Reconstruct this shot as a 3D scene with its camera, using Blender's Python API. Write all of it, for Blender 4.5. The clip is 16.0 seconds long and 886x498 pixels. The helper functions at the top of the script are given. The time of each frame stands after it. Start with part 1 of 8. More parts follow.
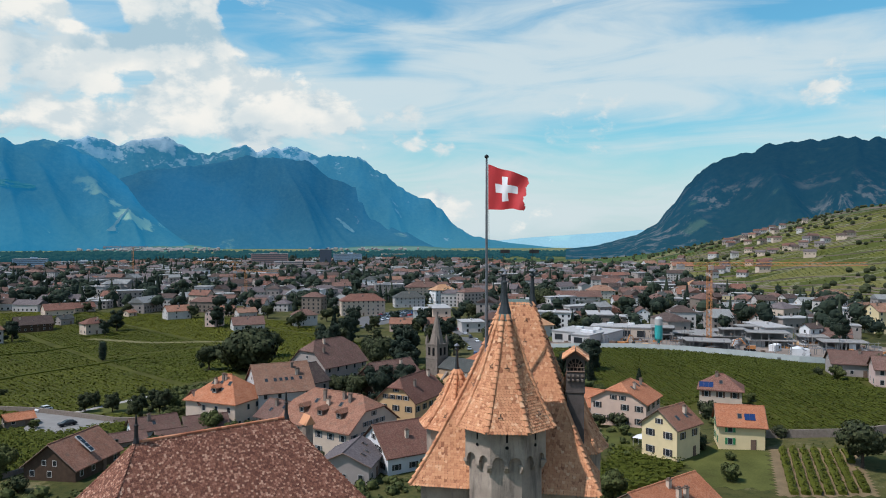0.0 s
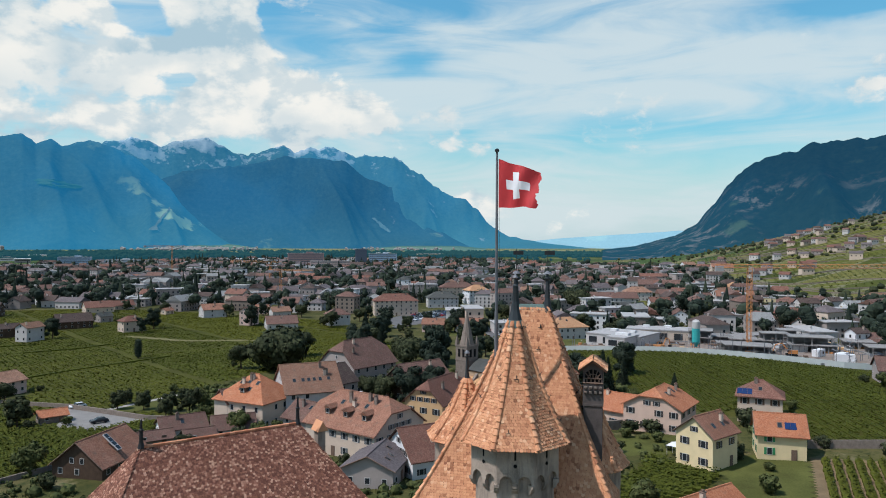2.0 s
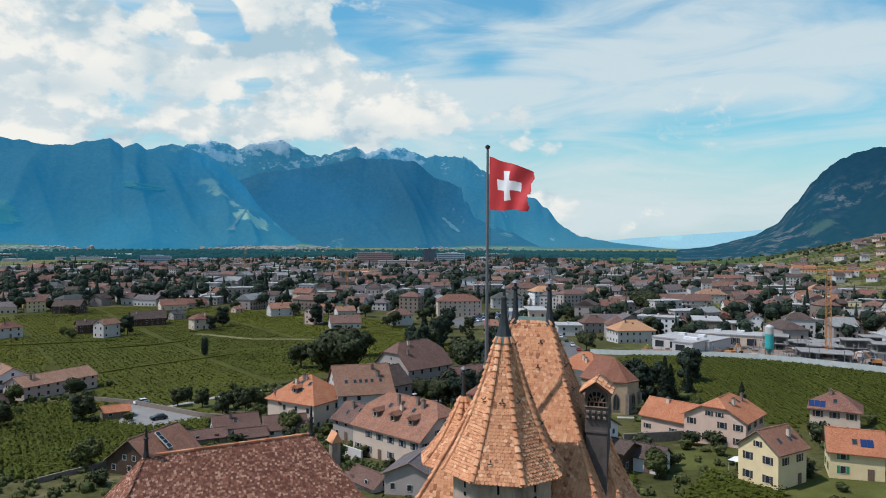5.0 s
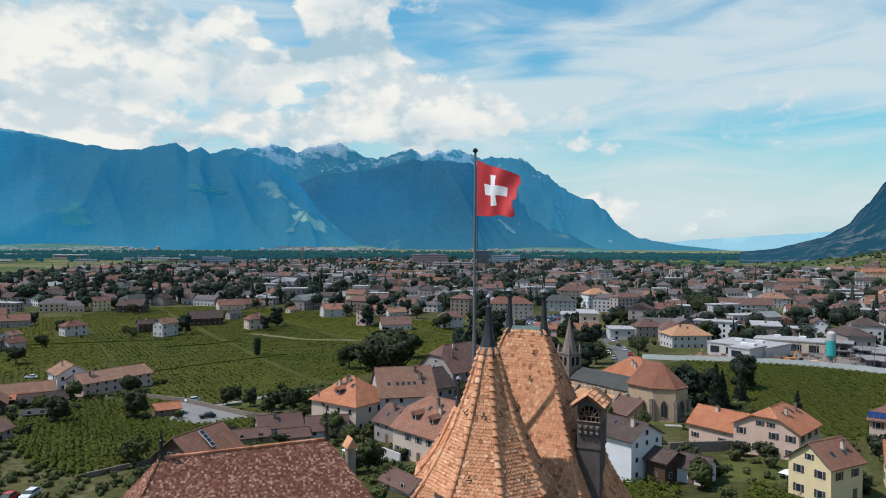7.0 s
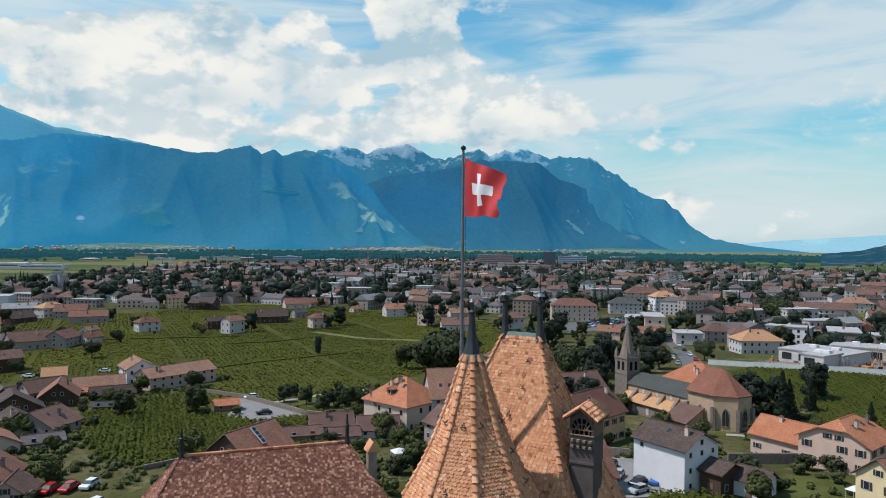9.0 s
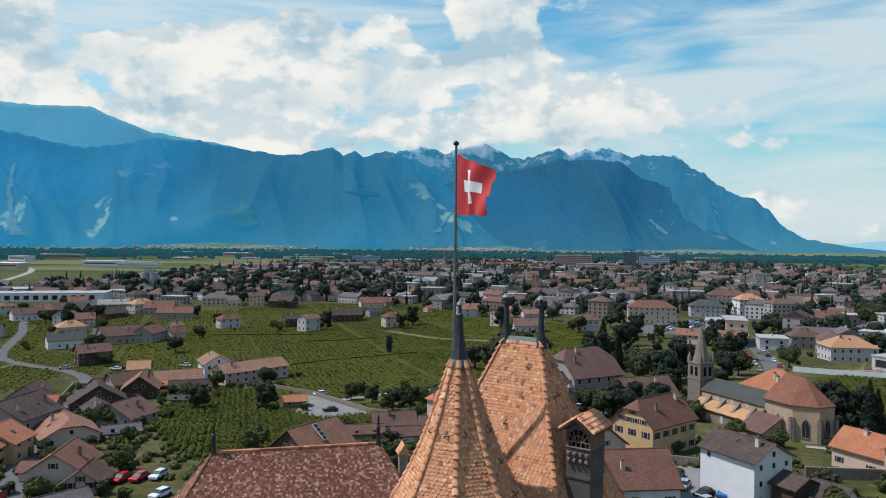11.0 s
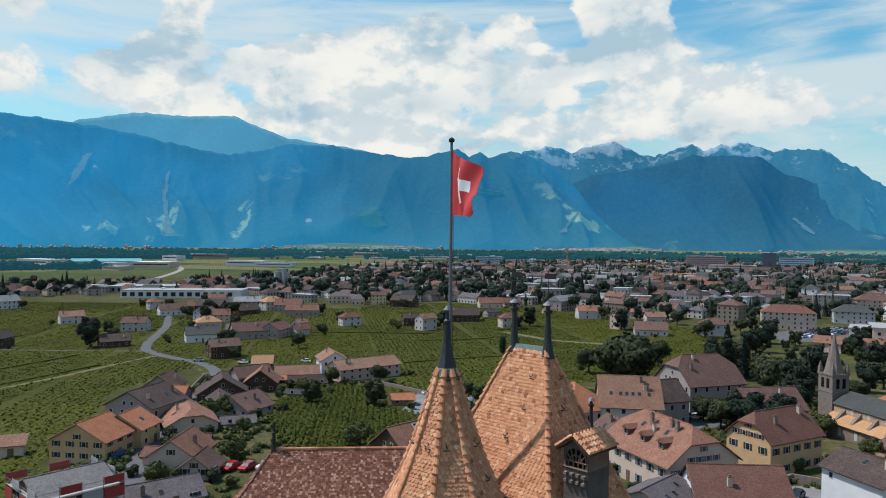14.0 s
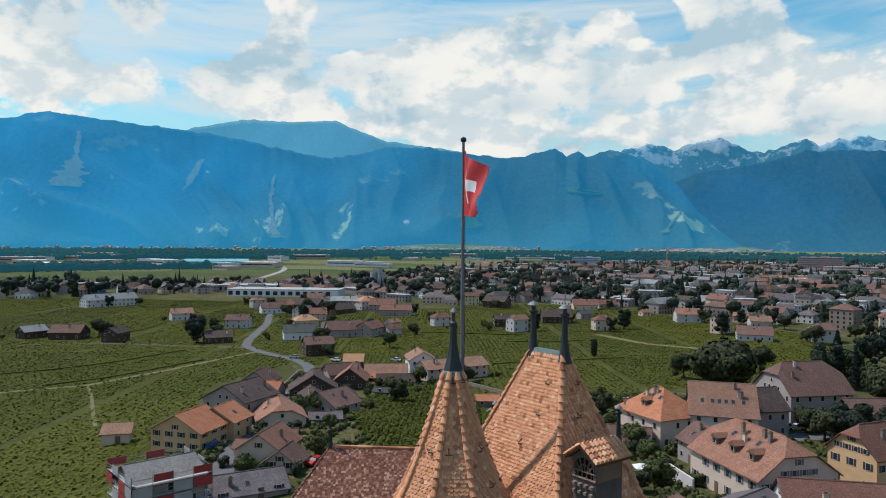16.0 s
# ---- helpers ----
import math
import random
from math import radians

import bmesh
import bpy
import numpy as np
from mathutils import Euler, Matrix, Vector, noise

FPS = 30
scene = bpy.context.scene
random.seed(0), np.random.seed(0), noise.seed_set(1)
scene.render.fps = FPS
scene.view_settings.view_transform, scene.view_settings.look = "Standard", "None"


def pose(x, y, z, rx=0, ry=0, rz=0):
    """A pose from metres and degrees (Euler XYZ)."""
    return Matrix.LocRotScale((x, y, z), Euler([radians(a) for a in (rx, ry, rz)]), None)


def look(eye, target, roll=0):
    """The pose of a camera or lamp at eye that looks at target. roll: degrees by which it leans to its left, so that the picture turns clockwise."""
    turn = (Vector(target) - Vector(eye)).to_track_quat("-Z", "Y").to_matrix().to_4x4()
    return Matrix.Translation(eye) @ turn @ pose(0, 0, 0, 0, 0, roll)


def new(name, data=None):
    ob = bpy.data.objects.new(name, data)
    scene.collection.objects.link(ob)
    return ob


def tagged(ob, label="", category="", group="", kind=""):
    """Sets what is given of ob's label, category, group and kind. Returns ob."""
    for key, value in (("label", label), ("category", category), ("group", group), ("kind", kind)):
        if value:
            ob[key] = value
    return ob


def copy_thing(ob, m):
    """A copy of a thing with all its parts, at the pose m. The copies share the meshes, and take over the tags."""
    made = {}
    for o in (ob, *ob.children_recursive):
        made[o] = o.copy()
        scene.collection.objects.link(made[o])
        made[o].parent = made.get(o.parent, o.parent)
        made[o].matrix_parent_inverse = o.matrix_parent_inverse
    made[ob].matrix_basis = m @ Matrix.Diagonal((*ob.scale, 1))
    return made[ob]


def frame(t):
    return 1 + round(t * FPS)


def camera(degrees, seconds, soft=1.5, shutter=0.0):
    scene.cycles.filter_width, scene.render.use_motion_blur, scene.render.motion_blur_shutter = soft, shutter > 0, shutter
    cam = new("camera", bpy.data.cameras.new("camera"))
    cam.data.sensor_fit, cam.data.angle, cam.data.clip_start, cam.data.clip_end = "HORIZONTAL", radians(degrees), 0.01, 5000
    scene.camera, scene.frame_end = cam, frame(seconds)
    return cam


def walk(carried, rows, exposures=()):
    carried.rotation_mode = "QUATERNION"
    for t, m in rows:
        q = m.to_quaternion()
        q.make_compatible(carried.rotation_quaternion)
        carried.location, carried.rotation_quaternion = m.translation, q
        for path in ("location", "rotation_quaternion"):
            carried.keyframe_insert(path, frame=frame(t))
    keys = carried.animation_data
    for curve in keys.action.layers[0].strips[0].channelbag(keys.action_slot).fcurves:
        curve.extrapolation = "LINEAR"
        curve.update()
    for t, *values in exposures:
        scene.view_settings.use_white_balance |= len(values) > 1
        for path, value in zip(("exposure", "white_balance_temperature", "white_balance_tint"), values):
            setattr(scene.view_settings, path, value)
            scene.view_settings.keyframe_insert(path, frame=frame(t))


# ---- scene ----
cam = camera(63.5, 16.0, soft=1.0)
PATH = [
    (0, (-19.616, -37.3, 51.904), (-11.746, -18.92, 51.694), -0.0),
    (0.5, (-19.033, -36.792, 51.907), (-11.323, -18.342, 51.707), 0.1),
    (1, (-18.335, -36.25, 51.937), (-10.865, -17.71, 51.737), 0.1),
    (1.5, (-17.667, -35.737, 52.008), (-10.447, -17.087, 51.798), 0.1),
    (2, (-16.919, -35.198, 51.921), (-9.979, -16.448, 51.711), 0.2),
    (2.5, (-16.04, -34.728, 51.951), (-9.41, -15.858, 51.741), 0.2),
    (3, (-15.27, -34.488, 52.038), (-8.94, -15.518, 51.828), 0.2),
    (3.5, (-14.486, -34.381, 52.18), (-8.456, -15.311, 51.97), 0.2),
    (4, (-13.464, -33.845, 52.208), (-7.734, -14.685, 51.988), 0.2),
    (6.5, (-8.727, -32.761, 52.483), (-4.777, -13.151, 52.283), 0.3),
    (7, (-7.808, -32.759, 52.545), (-4.268, -13.079, 52.355), 0.3),
    (7.5, (-6.829, -32.624, 52.598), (-3.719, -12.864, 52.408), 0.4),
    (8, (-5.789, -32.328, 52.635), (-3.119, -12.508, 52.445), 0.5),
    (8.5, (-4.781, -32.123, 52.648), (-2.591, -12.243, 52.468), 0.5),
    (9, (-3.739, -31.818, 52.628), (-2.069, -11.888, 52.438), 0.5),
    (11.5, (1.251, -30.222, 52.665), (0.161, -10.252, 52.455), 0.5),
    (12, (2.159, -29.831, 52.694), (0.519, -9.901, 52.474), 0.4),
    (12.5, (3.102, -29.544, 52.719), (0.902, -9.664, 52.509), 0.5),
    (13, (4.038, -29.342, 52.749), (1.278, -9.532, 52.529), 0.5),
    (13.5, (4.958, -28.813, 52.742), (1.628, -9.093, 52.512), 0.4),
    (14, (5.851, -28.386, 52.763), (1.831, -8.796, 52.533), 0.5),
    (14.5, (6.675, -28.139, 52.765), (2.035, -8.689, 52.535), 0.5),
    (15, (7.598, -27.793, 52.781), (2.278, -8.523, 52.541), 0.5),
    (15.5, (8.425, -27.267, 52.777), (2.445, -8.187, 52.547), 0.4),
    (16, (9.246, -27.061, 52.804), (2.616, -8.191, 52.574), 0.4),
]
walk(cam, [(t, look(eye, target, roll)) for t, eye, target, roll in PATH])

# ---- light ----
SUN_AZ, SUN_EL = radians(-88.0), radians(57.0)   # azimuth clockwise from +y
sun_dir = Vector((math.sin(SUN_AZ) * math.cos(SUN_EL), math.cos(SUN_AZ) * math.cos(SUN_EL), math.sin(SUN_EL)))
lamp = bpy.data.lights.new("sun", "SUN")
lamp.energy, lamp.angle, lamp.color = 4.8, radians(0.9), (1.0, 0.95, 0.895)
sun = new("sun", lamp)
sun.matrix_world = look(sun_dir * 400, (0, 0, 0))


class Nodes:
    """A short hand for wiring shader nodes."""

    def __init__(self, tree):
        self.t = tree
        tree.nodes.clear()

    def add(self, kind, _out=None, **values):
        n = self.t.nodes.new("ShaderNode" + kind)
        for k, v in values.items():
            if k.startswith("i_"):
                key = k[2:]
                sock = n.inputs[int(key)] if key.isdigit() else n.inputs[key.replace("_", " ")]
                if isinstance(v, bpy.types.NodeSocket):
                    self.t.links.new(v, sock)
                else:
                    sock.default_value = v
            elif k == "operation":
                n.operation = v
            elif k == "data_type":
                n.data_type = v
            elif k == "blend_type":
                n.blend_type = v
            elif k == "noise_dimensions":
                n.noise_dimensions = v
            elif k == "feature":
                n.feature = v
            elif k == "sky_type":
                n.sky_type = v
            elif k == "bands_direction":
                n.bands_direction = v
        return n

    def math(self, op, a, b=0.0, c=0.0):
        return self.add("Math", operation=op, i_0=a, i_1=b, i_2=c).outputs[0]

    def mix(self, f, a, b, blend="MIX"):
        n = self.t.nodes.new("ShaderNodeMix")
        n.data_type, n.blend_type = "RGBA", blend
        for i, v in ((0, f), (6, a), (7, b)):
            if isinstance(v, bpy.types.NodeSocket):
                self.t.links.new(v, n.inputs[i])
            else:
                n.inputs[i].default_value = v if i == 0 else (*v[:3], 1.0)
        return n.outputs[2]

    def ramp(self, f, *stops):
        n = self.t.nodes.new("ShaderNodeValToRGB")
        self.t.links.new(f, n.inputs[0])
        e = n.color_ramp.elements
        while len(e) < len(stops):
            e.new(0.5)
        for el, (p, c) in zip(e, stops):
            el.position, el.color = p, (*c, 1.0) if len(c) == 3 else c
        return n.outputs[0]

    def noise(self, vec, scale, detail=4.0, rough=0.55, dist=0.0):
        return self.add("TexNoise", i_Vector=vec, i_Scale=scale, i_Detail=detail, i_Roughness=rough, i_Distortion=dist).outputs[0]

    def link(self, a, b):
        self.t.links.new(a, b)


def smooth(n, v, lo, hi):
    m = n.add("MapRange", i_0=v, i_1=lo, i_2=hi, i_3=0.0, i_4=1.0)
    m.interpolation_type = "SMOOTHSTEP"
    return m.outputs[0]


# ---- sky with cumulus banks and thin streaks ----
world = bpy.data.worlds.new("world")
scene.world = world
world.use_nodes = True
n = Nodes(world.node_tree)
sky = n.add("TexSky", sky_type="NISHITA")
sky.sun_disc, sky.sun_elevation, sky.sun_rotation = False, SUN_EL, SUN_AZ
sky.air_density, sky.dust_density, sky.ozone_density = 1.3, 1.2, 2.0
way = n.add("TexCoord").outputs["Generated"]
sep = n.add("SeparateXYZ", i_0=way)
az = n.math("ARCTAN2", sep.outputs[0], sep.outputs[1])
el = n.math("ARCSINE", sep.outputs[2])
flat = n.add("CombineXYZ", i_0=n.math("MULTIPLY", az, 1.0), i_1=n.math("MULTIPLY", el, 1.5), i_2=0.37).outputs[0]
shift = n.add("TexNoise", i_Vector=flat, i_Scale=9.0, i_Detail=4.0).outputs["Color"]
shift = n.add("VectorMath", operation="MULTIPLY_ADD", i_0=shift, i_1=(0.075, 0.055, 0.0), i_2=(-0.0375, -0.0275, 0.0)).outputs[0]
stir = n.add("SeparateXYZ", i_0=shift)
az_w, el_w = n.math("ADD", az, stir.outputs[0]), n.math("ADD", el, stir.outputs[1])


def banks(rows):
    """Soft fields of cloud: azimuth, elevation and half widths in degrees, weight."""
    total = None
    for a0, e0, wa, we, k in rows:
        da = n.math("DIVIDE", n.math("SUBTRACT", az_w, radians(a0)), radians(wa))
        de = n.math("DIVIDE", n.math("SUBTRACT", el_w, radians(e0)), radians(we))
        q = n.math("MULTIPLY_ADD", da, da, n.math("MULTIPLY", de, de))
        g = n.math("MULTIPLY", n.math("POWER", 2.718, n.math("MULTIPLY", q, -1.0)), k)
        total = g if total is None else n.math("ADD", total, g)
    return total


HEAPS = [(-49, 15, 3.78, 5.9, 0.26), (-42, 17.5, 2.83, 2.83, 0.21), (-45.5, 11.3, 7.08, 1.77, 0.21), (-35, 12.5, 2.83, 2.36, 0.26), (-32.5, 15.5, 2.36, 2.83, 0.29), (-30.5, 18.2, 1.89, 1.42, 0.23), (-25, 12.5, 4.96, 2.6, 0.29), (-19, 13.5, 4.72, 3.07, 0.29), (-13, 17, 1.89, 2.12, 0.29), (-13, 13, 5.9, 2.83, 0.29), (-7, 16.3, 3.07, 1.42, 0.31)]
HEAPS += [(-5, 12.5, 4.72, 2.36, 0.18), (1, 15.5, 3.54, 3.78, 0.36), (4, 18, 3.07, 2.36, 0.29), (5, 12.5, 5.9, 2.95, 0.26), (-8, 8.6, 16.52, 1.89, 0.26), (-24, 9.6, 9.44, 1.42, 0.21), (10, 9.2, 9.44, 2.36, 0.2), (9.8, 17.2, 2.6, 1.6, 0.10)]
HEAPS += [(-3, 16.6, 1.2, 1.8, -0.3), (0.4, 12.3, 1.6, 0.9, -0.28), (-45, 15.5, 1.2, 4, -0.16), (-38, 16, 1.8, 3, -0.2), (-27, 16.8, 2.6, 2.2, -0.2), (-20, 18.6, 6, 1.4, -0.25), (-6, 19.4, 3, 1.2, -0.25), (7, 17.4, 1.8, 1.1, -0.25), (26, 15, 14, 5, -0.06)]
VEILS = [(35, 14.5, 14, 3.0, 0.22), (47, 12.6, 9, 1.5, 0.20), (27, 11, 9, 2.4, 0.15), (14, 11.5, 6, 3, 0.16), (-20, 12, 26, 6, 0.12), (30, 3.6, 26, 3.2, 0.16), (17.5, 13.8, 2.2, 1.3, -0.32), (20, 18.4, 6, 1.2, -0.2), (51, 16.2, 6, 1.0, -0.32), (36, 8.6, 14, 1.5, -0.20), (54, 19, 6, 1.2, -0.25), (6, 17.5, 3, 1.4, -0.2)]
SHADES = [(-7.5, 13.3, 1.7, 1.5, 0.6), (-6.6, 11, 2.6, 1.2, 0.5), (-14, 10.6, 4.5, 1.2, 0.5), (-28.5, 14.5, 1.8, 2.4, 0.45), (-38, 13, 2, 2, 0.4), (-46, 13, 3, 2, 0.3), (1.5, 10.4, 3, 0.8, 0.25)]
behind = n.math("MULTIPLY", smooth(n, n.math("ABSOLUTE", az), 1.05, 1.6), 0.10)
thin_high = n.math("MULTIPLY_ADD", smooth(n, el, 0.40, 0.75), -0.26, behind)


def billow(vec):
    """Heaped cloud: soft noise with round cauliflower heads."""
    soft = n.noise(vec, 9.0, 10.0, 0.60, 0.15)
    v = n.add("TexVoronoi", feature="SMOOTH_F1", i_Vector=vec, i_Scale=17.0, i_Detail=2.0, i_Roughness=0.5, i_Smoothness=0.6).outputs["Distance"]
    return n.math("ADD", n.math("MULTIPLY", soft, 0.86), n.math("MULTIPLY", n.math("SUBTRACT", 1.0, v), 0.14))


puff = billow(flat)
puff_low = billow(n.add("VectorMath", operation="ADD", i_0=flat, i_1=(0.012, -0.026, 0.0)).outputs[0])
body = n.math("ADD", n.math("ADD", puff, banks(HEAPS)), n.math("SUBTRACT", thin_high, 0.01))
heap = smooth(n, body, 0.535, 0.635)
streak_at = n.add("Mapping", i_Vector=flat, i_Rotation=(0, 0, -0.14), i_Scale=(1.5, 6.0, 1.0)).outputs[0]
streak = smooth(n, n.math("ADD", n.math("ADD", n.noise(streak_at, 2.4, 7.0, 0.56, 0.9), banks(VEILS)), thin_high), 0.30, 0.76)
lit = smooth(n, n.math("SUBTRACT", puff, puff_low), -0.085, 0.06)
big = smooth(n, n.noise(flat, 7.0, 5.0), 0.40, 0.58)
light = n.math("ADD", n.math("MULTIPLY", lit, 0.55), n.math("MULTIPLY", big, 0.45))
light = n.math("MULTIPLY", light, n.math("SUBTRACT", 1.0, n.math("MINIMUM", banks(SHADES), 0.9)))
heap_colour = n.mix(light, (0.41, 0.57, 0.67), (0.90, 0.895, 0.855))
air = n.add("VectorMath", operation="MULTIPLY", i_0=sky.outputs[0], i_1=(0.064, 0.132, 0.146)).outputs[0]
low = smooth(n, el, 0.19, 0.0)
air = n.mix(n.math("MULTIPLY", low, 0.80), air, (0.57, 0.72, 0.785))
veil = n.mix(n.math("MULTIPLY", streak, 0.85), air, (0.655, 0.75, 0.785))
full = n.mix(heap, veil, heap_colour)
up = smooth(n, el, -0.03, 0.0)
full = n.mix(up, (0.12, 0.15, 0.16), full)
bg = n.add("Background", i_0=full, i_1=1.0)
n.link(bg.outputs[0], n.add("OutputWorld").inputs[0])

# ---- materials ----
def material(name, build):
    m = bpy.data.materials.new(name)
    m.use_nodes = True
    k = Nodes(m.node_tree)
    s = k.add("BsdfPrincipled")
    build(k, s)
    k.link(s.outputs[0], k.add("OutputMaterial").inputs[0])
    return m


def put(k, s, colour=None, rough=None, bump=None, strength=0.3, distance=0.05):
    if colour is not None:
        k.link(colour, s.inputs["Base Color"])
    if rough is not None:
        if isinstance(rough, float):
            s.inputs["Roughness"].default_value = rough
        else:
            k.link(rough, s.inputs["Roughness"])
    if bump is not None:
        b = k.add("Bump", i_Strength=strength, i_Distance=distance, i_Height=bump)
        k.link(b.outputs[0], s.inputs["Normal"])


ALBEDO = 0.82    # one factor on the base colours, set against the sun's strength


def shade(c, f):
    return tuple(min(1.0, v * f) for v in c)


def plain(name, c, rough=0.8, scale=1.2, spread=0.25, bump=0.15, metal=0.0, grain=18.0, vary=0.0):
    """A worn surface: large stains, fine grain and a little relief; vary: a change from object to object."""
    c = shade((c[0], c[1], c[2] * 1.10), ALBEDO)

    def build(k, s):
        pos = k.add("TexCoord").outputs["Object"]
        big, fine = k.noise(pos, scale, 5.0, 0.6), k.noise(pos, grain, 3.0, 0.6)
        f = k.math("ADD", k.math("MULTIPLY", big, 0.7), k.math("MULTIPLY", fine, 0.3))
        col = k.ramp(f, (0.3, shade(c, 1 - spread)), (0.55, c), (0.75, shade(c, 1 + spread * 0.7)))
        if vary:
            r = k.add("ObjectInfo").outputs["Random"]
            col = k.mix(k.math("MULTIPLY", r, vary), col, shade(c, 0.45))
        put(k, s, col, rough, f, bump, 0.04)
        s.inputs["Metallic"].default_value = metal
        s.inputs["Specular IOR Level"].default_value = 0.08 if rough > 0.84 else 0.4

    return material(name, build)


def tiled(name, c1, c2, c3, row=0.34, patch=3.2, streaks=0.6):
    """Clay roof seen from afar: rows, mottled single tiles, darker weathered fields."""
    c1, c2, c3 = (shade((c[0], c[1] * 1.05, c[2] * 1.13), ALBEDO) for c in (c1, c2, c3))

    def build(k, s):
        pos = k.add("TexCoord").outputs["Object"]
        sep = k.add("SeparateXYZ", i_0=pos)
        rnd = k.add("ObjectInfo").outputs["Random"]
        cell = k.add("TexVoronoi", i_Vector=pos, i_Scale=patch * 1.7).outputs["Color"]
        one = k.add("SeparateColor", i_0=cell).outputs[0]
        big = k.noise(pos, 0.35, 5.0, 0.65)
        col = k.ramp(k.math("ADD", k.math("MULTIPLY", one, 0.42), k.math("MULTIPLY", big, 0.72)), (0.25, c1), (0.58, c2), (0.9, c3))
        col = k.mix(k.math("MULTIPLY", rnd, 0.45), col, shade(c1, 0.8))
        col = k.mix(k.math("MULTIPLY", smooth(k, k.noise(pos, 0.9, 6.0, 0.7), 0.5, 0.7), streaks), col, (0.10, 0.085, 0.07))
        saw = k.math("FRACT", k.math("DIVIDE", sep.outputs[2], row))
        bump = k.math("ADD", k.math("MULTIPLY", saw, 0.6), k.math("MULTIPLY", one, 0.4))
        put(k, s, col, 0.85, bump, 0.8, 0.07)
        s.inputs["Specular IOR Level"].default_value = 0.12

    return material(name, build)


def clay_piece(name, stops, island):
    """One roof tile's own burnt colour; island: the tiles share a mesh."""

    def build(k, s):
        r = k.add("NewGeometry").outputs["Random Per Island"] if island else k.add("ObjectInfo").outputs["Random"]
        pos = k.add("NewGeometry").outputs["Position"]
        col = k.ramp(r, *stops)
        grain = k.noise(pos, 14.0, 4.0, 0.6)
        col = k.mix(k.math("MULTIPLY", smooth(k, k.noise(pos, 0.45, 6.0, 0.7), 0.5, 0.8), 0.22), col, shade(stops[0][1], 0.7))
        col = k.mix(k.math("MULTIPLY", smooth(k, grain, 0.5, 0.8), 0.22), col, shade(stops[-1][1], 1.05))
        put(k, s, col, 0.82, grain, 0.35, 0.02)
        s.inputs["Specular IOR Level"].default_value = 0.12

    return material(name, build)


def leafy(name, dark, mid, light, scale=0.8, own=0.5):
    dark, mid, light = ((c[0] * 0.97, c[1], c[2] * 1.15) for c in (dark, mid, light))

    def build(k, s):
        pos = k.add("NewGeometry").outputs["Position"]
        rnd = k.add("NewGeometry").outputs["Random Per Island"]
        obj = k.add("ObjectInfo").outputs["Random"]
        f = k.math("ADD", k.math("MULTIPLY", rnd, own), k.math("MULTIPLY", k.noise(pos, scale, 4.0), 1.0 - own))
        col = k.ramp(f, (0.2, dark), (0.5, mid), (0.85, light))
        col = k.mix(k.math("MULTIPLY", obj, 0.4), col, dark)
        put(k, s, col, 0.7)
        s.inputs["Specular IOR Level"].default_value = 0.04

    return material(name, build)


TURRET_STOPS = ((0.0, (0.24, 0.095, 0.055)), (0.08, (0.42, 0.182, 0.102)), (0.5, (0.500, 0.234, 0.132)), (0.9, (0.55, 0.272, 0.157)), (1.0, (0.61, 0.36, 0.232)))
HALL_STOPS = ((0.0, (0.100, 0.040, 0.030)), (0.35, (0.158, 0.064, 0.046)), (0.65, (0.210, 0.090, 0.064)), (0.84, (0.300, 0.148, 0.108)), (1.0, (0.45, 0.275, 0.205)))
M_TILE = clay_piece("turret_tile", TURRET_STOPS, True)
M_TILE_ONE = clay_piece("turret_tile_single", TURRET_STOPS, False)
M_HALL = clay_piece("hall_tile", HALL_STOPS, True)
M_UNDER = plain("roof_boards", (0.12, 0.06, 0.04), 0.9)


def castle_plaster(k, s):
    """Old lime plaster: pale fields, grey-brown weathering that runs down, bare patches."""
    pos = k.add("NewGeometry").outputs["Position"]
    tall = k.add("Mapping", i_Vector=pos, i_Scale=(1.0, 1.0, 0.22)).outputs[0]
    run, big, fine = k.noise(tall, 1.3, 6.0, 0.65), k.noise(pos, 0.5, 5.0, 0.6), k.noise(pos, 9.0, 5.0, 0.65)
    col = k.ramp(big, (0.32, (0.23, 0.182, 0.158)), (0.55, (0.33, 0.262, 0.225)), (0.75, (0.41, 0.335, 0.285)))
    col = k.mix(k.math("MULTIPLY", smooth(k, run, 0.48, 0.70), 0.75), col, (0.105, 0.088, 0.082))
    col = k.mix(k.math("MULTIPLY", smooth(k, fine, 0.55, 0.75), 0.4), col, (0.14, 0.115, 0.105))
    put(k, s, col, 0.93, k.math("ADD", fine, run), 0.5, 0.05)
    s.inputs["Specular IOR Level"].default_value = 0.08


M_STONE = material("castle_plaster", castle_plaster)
M_STONE_D = plain("dark_stone", (0.12, 0.10, 0.09), 0.9, 1.2, 0.4, 0.5)
M_LEAD = plain("old_lead", (0.035, 0.042, 0.046), 0.6, 2.0, 0.35, 0.15, 0.3)
M_COPPER = plain("green_copper", (0.11, 0.17, 0.15), 0.65, 2.5, 0.35, 0.15, 0.2)
M_IRON = plain("dark_iron", (0.03, 0.03, 0.032), 0.5, 3.0, 0.2, 0.1, 0.5)
M_POLE = plain("steel_pole", (0.17, 0.175, 0.185), 0.55, 3.0, 0.2, 0.05, 0.3)
# near-black colour painted in for the shade inside openings
M_VOID = plain("shadowed_opening", (0.012, 0.011, 0.011), 0.9)
M_RED = plain("flag_red", (0.50, 0.030, 0.035), 0.75, 2.0, 0.12, 0.1)
M_WHITE = plain("flag_white", (0.80, 0.79, 0.78), 0.75, 2.0, 0.06, 0.1)
